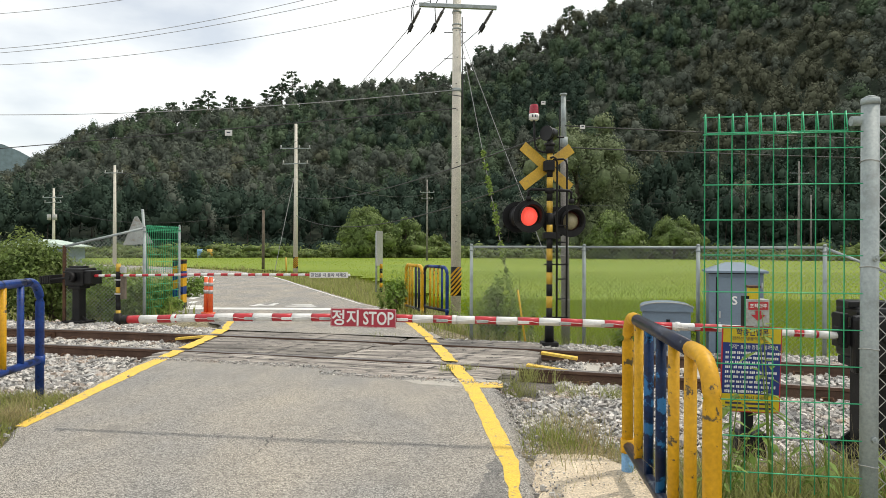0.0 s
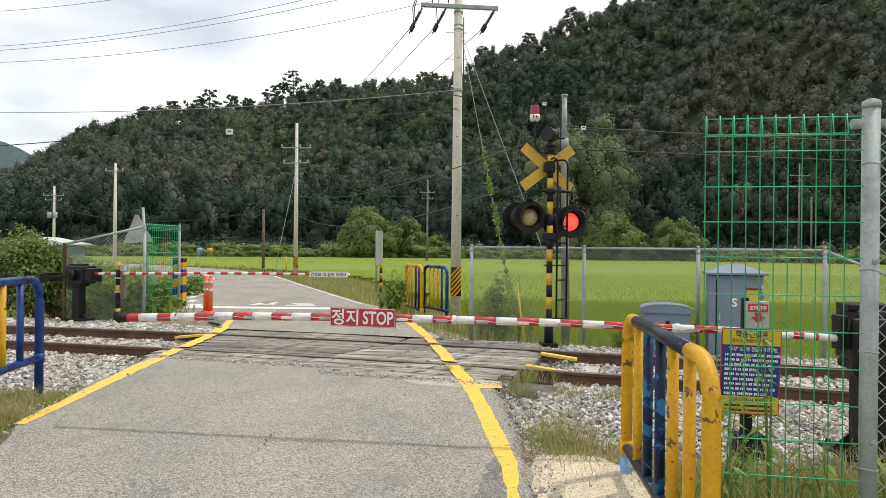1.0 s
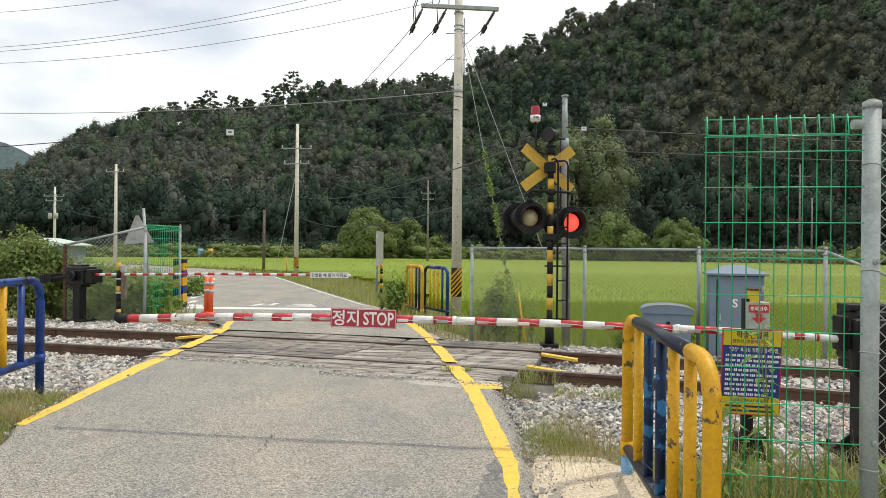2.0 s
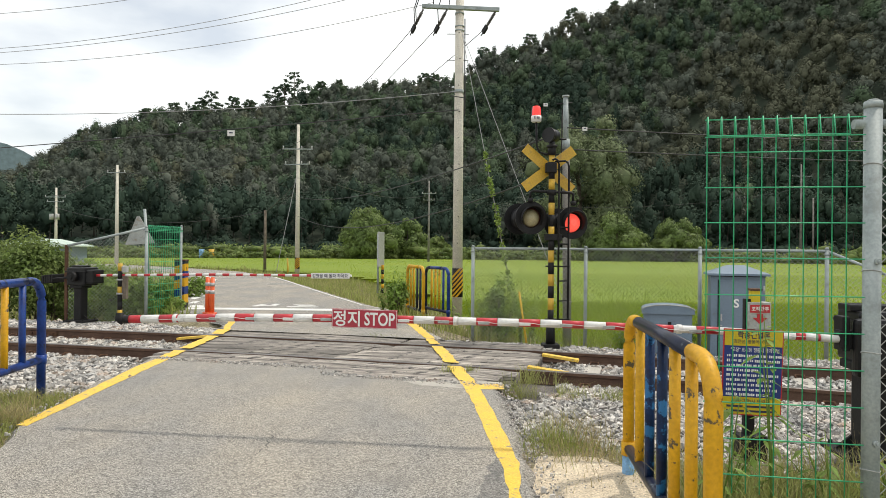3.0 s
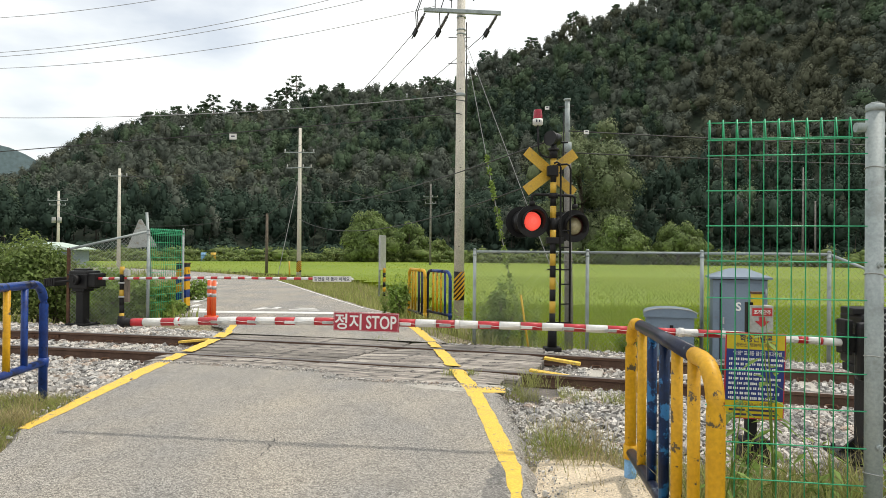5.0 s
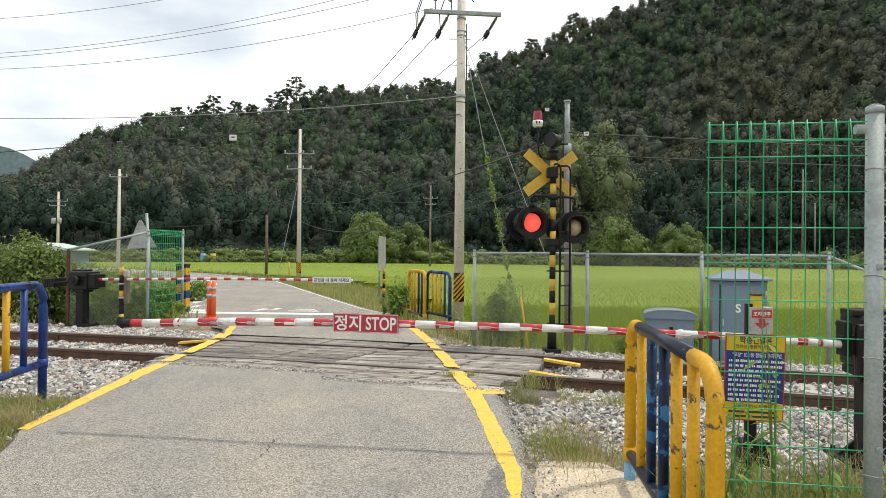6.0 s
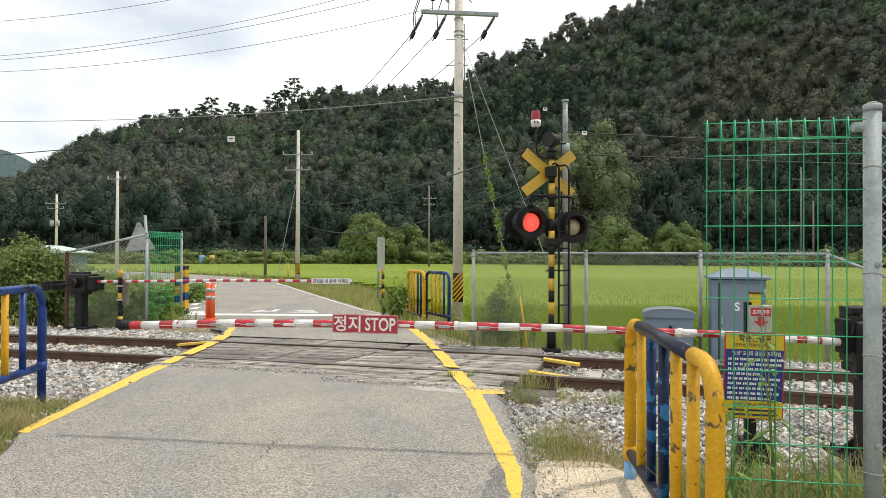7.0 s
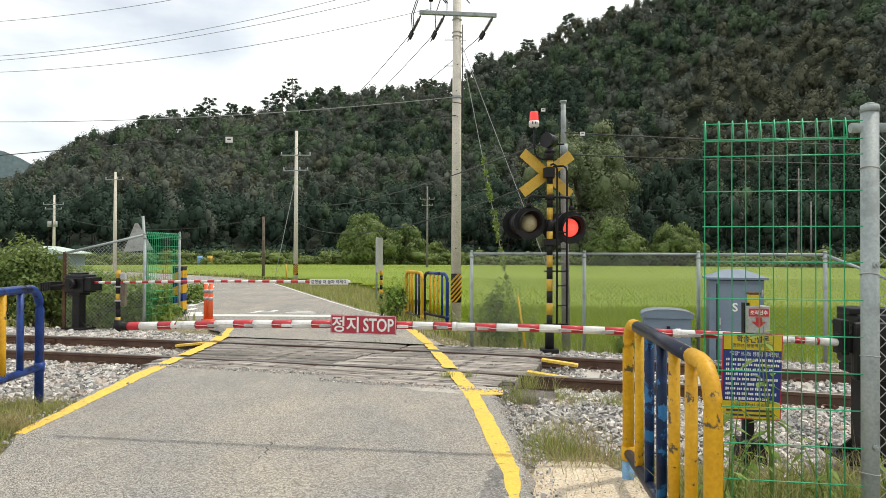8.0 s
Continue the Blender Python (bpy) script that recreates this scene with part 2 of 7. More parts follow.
    # some distance haze is mixed into these woodland leaf colours
    "forest": material("hazed_dark_green_leaves", (0.034, 0.056, 0.042), (0.06, 0.09, 0.064), 0.12, 0.85, 0, 0, 0.9, c=0.75, island=0.12, leafy=0.12, spec=0.05),
    "forest_grey": material("hazed_olive_leaves", (0.092, 0.108, 0.088), (0.13, 0.146, 0.116), 0.12, 0.85, 0, 0, 0.9, c=0.75, island=0.12, leafy=0.12, spec=0.05),
    "forest_mid": material("hazed_mid_green_leaves", (0.07, 0.108, 0.066), (0.112, 0.152, 0.09), 0.12, 0.85, 0, 0, 0.9, c=0.75, island=0.12, leafy=0.12, spec=0.05),
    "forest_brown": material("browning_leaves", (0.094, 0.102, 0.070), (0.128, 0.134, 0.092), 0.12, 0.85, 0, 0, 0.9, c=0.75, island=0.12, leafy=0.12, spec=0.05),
    # pale sage foliage, lightened further to stand in for haze
    "poplar": material("haze_paled_sage_leaves", (0.135, 0.175, 0.085), (0.19, 0.225, 0.115), 0.2, 0.7, 0, 0, 2, c=0.85, island=0.3, leafy=0.2, spec=0.2),
    # floor colour holds the shade of the gaps between crowns
    "shaded_forest_floor": material("shaded_forest_floor", (0.018, 0.030, 0.016), (0.030, 0.044, 0.024), 0.08, 0.95, 0, 0, 1, c=0.6),
    # distance haze is put into the base colour of the far ridge
    "far_hill": material("haze_coloured_far_hill", (0.075, 0.115, 0.125), (0.095, 0.135, 0.14), 0.02, 0.95, 0, 0, 0.3, c=0.8),
    # bark colour darkened to stand in for shade under the trees
    "dark_bark": material("shade_darkened_bark", (0.045, 0.038, 0.03), (0.075, 0.065, 0.052), 4, 0.9),
    "bark": material("bark", (0.10, 0.08, 0.06), (0.16, 0.13, 0.10), 4, 0.9, 0, 0.01, 30),
    "roof_green": material("pale_green_roof_sheet", (0.42, 0.55, 0.46), (0.55, 0.62, 0.56), 2, 0.5),
    "lettering": material("white_lettering", (0.80, 0.79, 0.77), (0.74, 0.73, 0.71), 9, 0.5, 0, 0, 60, c=0.95),
    "lettering_dark": material("dark_lettering", (0.03, 0.03, 0.06), (0.04, 0.04, 0.08), 9, 0.5, 0, 0, 60, c=0.95),
    "blue_light": material("pale_blue_drum", (0.20, 0.40, 0.62), (0.16, 0.34, 0.56), 4, 0.5),
}


# ---- building helpers ----
def part(name, bm, mat, parent=None, label=""):
    """Links a bmesh as one mesh object under a thing or part."""
    me = bpy.data.meshes.new(name)
    bm.to_mesh(me)
    bm.free()
    me.materials.append(M[mat] if isinstance(mat, str) else mat)
    ob = new(name, me)
    ob.parent = parent
    return tagged(ob, label) if label else ob


def thing(name, label, category, at=None, group="", kind=""):
    ob = new(name)
    ob.empty_display_size = 0.1
    if at is not None:
        ob.matrix_basis = at
    return tagged(ob, label, category, group, kind)


def box(bm, size, at=(0, 0, 0), turn=None, bevel=0.0):
    m = Matrix.Translation(at) @ (turn if turn is not None else Matrix.Identity(4)) @ Matrix.Diagonal((*size, 1))
    vs = bmesh.ops.create_cube(bm, size=1, matrix=m)["verts"]
    if bevel:
        es = list({e for v in vs for e in v.link_edges})
        bmesh.ops.bevel(bm, geom=es, offset=bevel, segments=2, affect="EDGES", profile=0.6)
    return bm


def rod(bm, a, b, r0, r1=None, seg=10, caps=True):
    a, b = Vector(a), Vector(b)
    d = b - a
    m = Matrix.Translation((a + b) / 2) @ d.to_track_quat("Z", "Y").to_matrix().to_4x4()
    vs = bmesh.ops.create_cone(bm, cap_ends=caps, segments=seg, radius1=r0, radius2=r0 if r1 is None else r1, depth=d.length, matrix=m)["verts"]
    for v in vs:
        for f in v.link_faces:
            f.smooth = len(f.verts) == 4
    return bm


def tube(bm, pts, r, seg=8, closed=False):
    """A round tube along points."""
    pts = [Vector(p) for p in pts]
    rings, n = [], len(pts)
    up = Vector((0, 0, 1))
    for i, p in enumerate(pts):
        a, b = (pts[i - 1], pts[(i + 1) % n]) if closed else (pts[max(i - 1, 0)], pts[min(i + 1, n - 1)])
        d = (b - a).normalized()
        s = d.cross(up)
        s = s.normalized() if s.length > 0.05 else d.cross(Vector((0, 1, 0))).normalized()
        if i and s.dot(side) < 0:
            s = -s
        side = s
        u = s.cross(d).normalized()
        rad = r[i] if isinstance(r, (list, tuple)) else r
        rings.append([bm.verts.new(p + rad * (math.cos(k) * s + math.sin(k) * u)) for k in (2 * math.pi * j / seg for j in range(seg))])
    for i in range(n if closed else n - 1):
        r0, r1 = rings[i], rings[(i + 1) % n]
        for j in range(seg):
            bm.faces.new((r0[j], r0[(j + 1) % seg], r1[(j + 1) % seg], r1[j])).smooth = True
    if not closed:
        for ring in (rings[0], rings[-1]):
            bm.faces.new(ring)
    bmesh.ops.recalc_face_normals(bm, faces=bm.faces)
    return bm


def prism(bm, outline, depth, m=None):
    """An outline in x, y carried along z by depth."""
    lo = [bm.verts.new((x, y, 0)) for x, y in outline]
    hi = [bm.verts.new((x, y, depth)) for x, y in outline]
    n = len(outline)
    bm.faces.new(lo[::-1])
    bm.faces.new(hi)
    for i in range(n):
        bm.faces.new((lo[i], lo[(i + 1) % n], hi[(i + 1) % n], hi[i]))
    if m is not None:
        bmesh.ops.transform(bm, matrix=m, verts=lo + hi)
    bmesh.ops.recalc_face_normals(bm, faces=bm.faces)
    return bm


def B():
    return bmesh.new()


def raw(name, verts, faces, mat, parent=None, smooth=False):
    """A mesh object from arrays of one face size."""
    me = bpy.data.meshes.new(name)
    verts, faces = np.asarray(verts, np.float32).reshape(-1, 3), np.asarray(faces, np.int32)
    k = faces.shape[1]
    me.vertices.add(len(verts))
    me.vertices.foreach_set("co", verts.ravel())
    me.loops.add(faces.size)
    me.loops.foreach_set("vertex_index", faces.ravel())
    me.polygons.add(len(faces))
    me.polygons.foreach_set("loop_start", np.arange(0, faces.size, k, dtype=np.int32))
    me.polygons.foreach_set("loop_total", np.full(len(faces), k, np.int32))
    me.polygons.foreach_set("use_smooth", np.full(len(faces), smooth))
    me.update(calc_edges=True)
    me.validate()
    for one in (mat if isinstance(mat, (list, tuple)) else [mat]):
        me.materials.append(M[one])
    ob = new(name, me)
    ob.parent = parent
    return ob


def arc(cx, cz, r, a0, a1, n=8):
    return [(cx + r * math.cos(radians(a0 + (a1 - a0) * i / n)), cz + r * math.sin(radians(a0 + (a1 - a0) * i / n))) for i in range(n + 1)]


# ---- the lie of the land ----
def track_y(x):
    return 8.77 - 0.290 * x - 0.0073 * x * x


def track_slope(x):
    return -0.290 - 0.0146 * x


def beside(x, off):
    """A point beside the track's middle line: off metres across it, away from the camera."""
    s = track_slope(x)
    k = math.sqrt(1 + s * s)
    return Vector((x - off * s / k, track_y(x) + off / k, 0))


# outer edges of the road on this side and beyond the track: y, left x, right x
ROAD = [(-14, -2.8, 1.0), (2, -2.75, 0.50), (4.46, -3.04, 0.52), (5.1, -3.30, 0.53), (6.0, -3.46, 0.52), (7.2, -3.58, 0.50), (8.5, -3.68, 0.35), (10.0, -3.72, 0.05), (11.2, -3.80, -0.30), (12.3, -4.08, -0.60), (13.4, -4.95, -0.9),
        (14.7, -6.2, -1.2), (16.4, -7.1, -1.95), (19.4, -8.1, -3.2), (23.6, -9.4, -4.9), (27.6, -10.9, -6.5), (31.2, -12.6, -8.0), (38, -17.5, -11.8), (46, -26, -19.5), (60, -46, -38), (80, -80, -72)]


def road_edges(y):
    ys = [r[0] for r in ROAD]
    return float(np.interp(y, ys, [r[1] for r in ROAD])), float(np.interp(y, ys, [r[2] for r in ROAD]))


# the wooded ridge: direction in degrees from the line of sight, and its rise over the eye
RIDGE_AZ = [-55.4, -45.5, -34.0, -31.9, -29.4, -26.7, -23.0, -17.4, -14.7, -11.4, -8.0, -4.1, 0.8, 3.2, 8.1, 10.5, 14.7, 19.7, 27.9, 34.0, 46.3, 57.4]
RIDGE_UP = [0.012, 0.072, 0.09, 0.111, 0.149, 0.171, 0.192, 0.197, 0.203, 0.226, 0.237, 0.234, 0.247, 0.281, 0.305, 0.333, 0.357, 0.395, 0.455, 0.49, 0.541, 0.507]


def ridge(az):
    """Rise of the wooded ridge over the eye, as a tangent, by direction (radians from the line of sight)."""
    az = np.clip(az, -1.25, 1.25)
    return np.interp(np.degrees(az), RIDGE_AZ, RIDGE_UP) * np.cos(az)


BASE_R, CREST_R = 132.0, 285.0


def smooth(a, b, v):
    t = np.clip((v - a) / (b - a), 0, 1)
    return t * t * (3 - 2 * t)


def land(x, y):
    """Height of the ground (arrays)."""
    x, y = np.asarray(x, float), np.asarray(y, float)
    s = -0.290 - 0.0146 * np.clip(x, -12, 12)
    d = (y - (8.77 - 0.290 * x - 0.0073 * np.clip(x, -40, 40) ** 2)) / np.sqrt(1 + s * s)
    near = -0.06 - 0.12 * smooth(-3.9, -3.2, d)
    z = np.where(d < 0, near, -0.24 - 0.26 * smooth(2.4, 4.2, d))
    ys = [r[0] for r in ROAD]
    lo, hi = np.interp(y, ys, [r[1] for r in ROAD]), np.interp(y, ys, [r[2] for r in ROAD])
    out = np.maximum(np.maximum(lo - x, x - hi), 0)
    bank = smooth(0.25, 1.6, out)
    z = z * bank + (1 - bank) * -0.07
    z = z - 0.25 * smooth(-3.35, -2.95, d) * (1 - smooth(2.3, 2.75, d)) * (np.abs(x) < 70)
    r, az = np.hypot(x, y), np.arctan2(x, y)
    front = smooth(-1.45, -1.15, az) * (1 - smooth(1.15, 1.45, az))
    crest = np.maximum(ridge(az) * CREST_R + H_EYE - 2.0, 3.0)
    t = np.clip((r - BASE_R) / (CREST_R - BASE_R), 0, 1)
    hill = crest * (t * 0.35 + 0.65 * t ** 1.25) * (1 - 0.5 * smooth(CREST_R + 10, CREST_R + 300, r))
    return z + front * np.where(r > BASE_R, hill, 0)


# ---- ground: one sheet to the horizon ----
def build_ground():
    az = np.radians(np.concatenate([np.arange(-180, -52, 3.0), np.arange(-52, 52, 0.5), np.arange(52, 180, 3.0)]))
    r = np.concatenate([np.geomspace(0.6, 130, 190), np.linspace(133, 320, 70), np.geomspace(330, 3000, 16)])
    A, R = np.meshgrid(az, r)
    X, Y = R * np.sin(A), R * np.cos(A)
    Z = land(X, Y)
    n, k = A.shape
    v = np.stack([X, Y, Z], -1).reshape(-1, 3)
    i, j = np.meshgrid(np.arange(n - 1), np.arange(k), indexing="ij")
    f = np.stack([i * k + j, i * k + (j + 1) % k, (i + 1) * k + (j + 1) % k, (i + 1) * k + j], -1).reshape(-1, 4)
    v = np.vstack([v, [[0, 0, -0.05]]])
    ob = raw("ground", v, f, ["soil", "shaded_forest_floor"], smooth=True)
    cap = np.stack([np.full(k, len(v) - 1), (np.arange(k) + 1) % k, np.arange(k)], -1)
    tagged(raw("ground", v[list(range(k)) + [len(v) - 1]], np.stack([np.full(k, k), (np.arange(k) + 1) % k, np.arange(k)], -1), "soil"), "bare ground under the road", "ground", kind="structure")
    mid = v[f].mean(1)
    # the hillside takes the floor colour with shade painted in
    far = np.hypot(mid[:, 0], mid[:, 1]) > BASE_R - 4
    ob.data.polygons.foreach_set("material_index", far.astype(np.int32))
    return tagged(ob, "grassy verge soil rising to a wooded hillside", "ground", kind="structure")


build_ground()


def near_edge(x):
    """How far before the track's middle the boards begin: one plank wider on the right-hand part."""
    return float(np.interp(x, [-1.40, -1.05], [1.395, 1.725]))


def build_road(far):
    """The lane on one side of the timber crossing; it ends flush with the outer boards."""
    rng = np.random.default_rng(4 if far else 3)
    cols = 49
    rows = np.concatenate([[0.0], np.geomspace(0.0015, 1.0, 80)]) if far else 1 - np.concatenate([[0.0], np.geomspace(0.004, 1.0, 80)])[::-1]
    wob = rng.uniform(-0.04, 0.04, (len(rows), 2))
    v, f = [], []
    for i, g in enumerate(rows):
        for c in range(cols):
            t = (c - 1) / (cols - 3) if 0 < c < cols - 1 else (-0.02 if c == 0 else 1.02)
            x = -3.7 + 4.1 * t if not far else -3.8 + 3.5 * t
            y = 0.0
            for _ in range(6):
                k = math.sqrt(1 + track_slope(x) ** 2)
                y = track_y(x) + 1.345 * k + g * (80 - track_y(x) - 1.345 * k) if far else -14 + g * (track_y(x) - (near_edge(x) + 0.012) * k + 14)
                lo, hi = road_edges(y)
                x = lo + wob[i, 0] + (hi + wob[i, 1] - lo - wob[i, 0]) * t
            v.append((x, y, -0.07 if c in (0, cols - 1) else 0.0))
    for i in range(len(rows) - 1):
        for c in range(cols - 1):
            f.append((i * cols + c, i * cols + c + 1, (i + 1) * cols + c + 1, (i + 1) * cols + c))
    return tagged(raw("road", v, f, "asphalt"), "worn grey asphalt lane beyond the track" if far else "worn grey asphalt lane with fine cracks", "road", kind="structure")


build_road(False)
build_road(True)



def strip(name, left, right, z, mat, label, wobble=0.006, seed=1, step=0.12):
    """A painted strip between two edge lines given as few x, y points."""
    rng = np.random.default_rng(seed)

    def fine(p):
        p = np.array(p, float)
        d = np.concatenate([[0], np.cumsum(np.hypot(*np.diff(p, axis=0).T))])
        return p, d
    (pl, dl), (pr, dr) = fine(left), fine(right)
    n = max(int(dl[-1] / step), 2)
    v = []
    for i in range(n + 1):
        a = [np.interp(dl[-1] * i / n, dl, pl[:, k]) for k in (0, 1)]
        b = [np.interp(dr[-1] * i / n, dr, pr[:, k]) for k in (0, 1)]
        a, b = np.array(a) + rng.normal(0, wobble, 2), np.array(b) + rng.normal(0, wobble, 2)
        v += [(*a, z), (*(a * 0.5 + b * 0.5), z + 0.001), (*b, z)]
    f = []
    for i in range(n):
        for c in (0, 1):
            f.append((i * 3 + c, i * 3 + c + 1, i * 3 + 4 + c, i * 3 + 3 + c))
    return tagged(raw(name, v, f, mat), label, "road marking", kind="structure")


L_OUT = [(-3.32, 5.10), (-3.33, 5.2), (-3.38, 5.7), (-3.455, 6.3), (-3.51, 6.95), (-3.58, 7.65), (-3.585, 8.22)]
L_IN = [(-3.235, 5.08), (-3.235, 5.15), (-3.245, 5.5), (-3.28, 6.0), (-3.33, 6.6), (-3.38, 7.45), (-3.43, 8.20)]
R_L = [(0.385, 2.6), (0.38, 3.7), (0.385, 4.2), (0.352, 4.5), (0.34, 4.9), (0.305, 5.5), (0.23, 6.45), (0.165, 7.02)]
R_R = [(0.45, 2.6), (0.445, 3.7), (0.490, 4.2), (0.491, 4.5), (0.475, 4.9), (0.455, 5.4), (0.39, 6.3), (0.33, 6.98)]
strip("edge_line", L_OUT, L_IN, 0.003, "yellow_line", "worn yellow edge line painted on asphalt", seed=4)
strip("edge_line", R_L, R_R, 0.003, "yellow_line", "worn yellow edge line painted on asphalt", seed=5)
strip("edge_line", [(-3.75, 11.15), (-3.86, 11.5), (-4.04, 12.3), (-4.5, 13.4)], [(-3.62, 11.15), (-3.74, 11.5), (-3.91, 12.3), (-4.38, 13.4)], 0.003, "yellow_line", "worn yellow edge line beyond the track", seed=6)
strip("edge_line", [(-0.30, 10.35), (-0.57, 11.7), (-0.72, 12.4)], [(-0.14, 10.3), (-0.39, 11.7), (-0.55, 12.4)], 0.003, "yellow_line", "worn yellow edge line beyond the track", seed=7)
strip("stop_line", [(-5.80, 14.75), (-1.25, 14.65)], [(-5.92, 15.2), (-1.35, 15.1)], 0.003, "white_line", "white stop line painted across the lane", seed=8)
strip("side_line", [(-6.95, 18.0), (-7.80, 20.9), (-8.70, 24.1), (-9.95, 28.3), (-11.5, 31.5)], [(-6.87, 18.0), (-7.70, 20.9), (-8.60, 24.1), (-9.82, 28.3), (-11.35, 31.5)], 0.003, "white_line", "white side line of the lane", seed=9, step=0.3)
strip("side_line", [(-1.3, 15.1), (-2.10, 16.4), (-3.36, 19.45), (-5.05, 23.6), (-6.62, 27.6), (-8.1, 31.2)], [(-1.23, 15.05), (-2.03, 16.35), (-3.29, 19.42), (-4.98, 23.6), (-6.54, 27.6), (-8.0, 31.2)], 0.003, "white_line", "white side line of the lane", seed=10, step=0.3)


def over_boards(left, right, seed, lowest):
    """Paint on the boards only, so that the rail heads stay bare."""
    for lo, hi in ((lowest, -0.81), (-0.64, 0.64), (0.81, 1.38)):
        ends = []
        for line in (left, right):
            p = np.array(line, float)
            t = np.linspace(0, 1, 200)
            q = np.stack([np.interp(t, np.linspace(0, 1, len(p)), p[:, k]) for k in (0, 1)], 1)
            d = np.array([(b - track_y(a)) / math.sqrt(1 + track_slope(a) ** 2) for a, b in q])
            q = q[(d > lo) & (d < hi)]
            ends.append([tuple(q[0]), tuple(q[len(q) // 2]), tuple(q[-1])])
        strip("edge_line", ends[0], ends[1], 0.004, "yellow_line", "worn yellow edge line painted over timber", wobble=0.008, seed=seed, step=0.08)
        seed += 1


over_boards([(-3.57, 7.6), (-3.63, 8.6), (-3.67, 9.4), (-3.70, 10.2), (-3.88, 11.4)], [(-3.40, 7.6), (-3.46, 8.6), (-3.495, 9.4), (-3.52, 10.2), (-3.66, 11.4)], 21, -1.37)
over_boards([(0.166, 6.92), (0.085, 7.6), (-0.15, 9.3), (-0.32, 10.45), (-0.43, 11.0)], [(0.335, 6.92), (0.25, 7.6), (0.01, 9.3), (-0.19, 10.45), (-0.27, 11.0)], 31, -1.70)
strip("edge_line", [(0.36, 6.86), (0.63, 6.82)], [(0.36, 6.58), (0.61, 6.58)], 0.002, "yellow_line", "faded yellow cross mark at the timber edge", seed=41)
strip("mortar_patch", [(-0.42, 6.96), (0.20, 7.02), (0.62, 6.93)], [(-0.30, 6.78), (0.17, 6.62), (0.62, 6.86)], 0.0015, "concrete", "pale mortar patch at the timber edge", seed=42)


strip("asphalt_patch", [(0.10, 2.9), (0.18, 3.7), (0.30, 4.2), (0.35, 4.4)], [(0.372, 2.9), (0.37, 3.7), (0.375, 4.2), (0.36, 4.42)], 0.0018, "tar", "darker strip of mended asphalt", wobble=0.012, seed=43, step=0.06)


# ---- track ----
def build_rail(off, label):
    prof = [(-0.075, -0.150), (0.075, -0.150), (0.075, -0.138), (0.014, -0.122), (0.010, -0.050), (0.036, -0.038), (0.036, -0.006), (0.028, 0.0), (-0.028, 0.0), (-0.036, -0.006), (-0.036, -0.038), (-0.010, -0.050), (-0.014, -0.122), (-0.075, -0.138)]
    xs = np.arange(-60, 60.1, 1.0)
    t = thing("rail", label, "rail", group="rails of the track")
    for name, mat in (("web", "rail"), ("head", "rail_top")):
        pick = [prof[i] for i in (list(range(9, 14)) + list(range(0, 7)) if name == "web" else [6, 7, 8, 9])]
        v, f, k = [], [], len(pick)
        for x in xs:
            for o, z in pick:
                p = beside(float(x), off + o)
                v.append((p.x, p.y, z))
        for i in range(len(xs) - 1):
            for j in range(k - 1):
                f.append((i * k + j, i * k + j + 1, (i + 1) * k + j + 1, (i + 1) * k + j))
        raw(name, v, f, mat, t)
    for x in (-6.95, 5.9):
        for side in (-1, 1):
            bm = B()
            box(bm, (0.55, 0.022, 0.075), (0, 0, -0.087), bevel=0.004)
            for q in (-0.2, -0.07, 0.07, 0.2):
                rod(bm, (q, side * 0.01, -0.085), (q, side * 0.035, -0.085), 0.014, seg=6)
            ob = part("fishplate", bm, "rust", t, "bolted rusty fishplate")
            p = beside(x, off + side * 0.024)
            ob.matrix_basis = pose(p.x, p.y, 0, 0, 0, math.degrees(math.atan(track_slope(x))))
    return t


for off in (-0.7525, 0.7525):
    build_rail(off, "rusty steel rail with a polished head")


def build_ballast():
    xs = np.arange(-60, 60.1, 0.5)
    prof = [(-3.35, -0.24), (-2.9, -0.16), (-1.75, -0.15), (-0.85, -0.155), (-0.6, -0.165), (0.6, -0.165), (0.85, -0.155), (1.75, -0.16), (2.3, -0.20), (2.7, -0.40)]
    v, f, k = [], [], len(prof)
    for x in xs:
        for o, z in prof:
            # the shoulder is broader beyond the track on the side of the far machine
            p = beside(float(x), o + (0.62 if x < -3.6 and o > 2 else 0.0))
            v.append((p.x, p.y, z))
    for i in range(len(xs) - 1):
        for j in range(k - 1):
            f.append((i * k + j, i * k + j + 1, (i + 1) * k + j + 1, (i + 1) * k + j))
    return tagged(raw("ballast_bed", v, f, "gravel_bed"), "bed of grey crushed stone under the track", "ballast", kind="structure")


build_ballast()


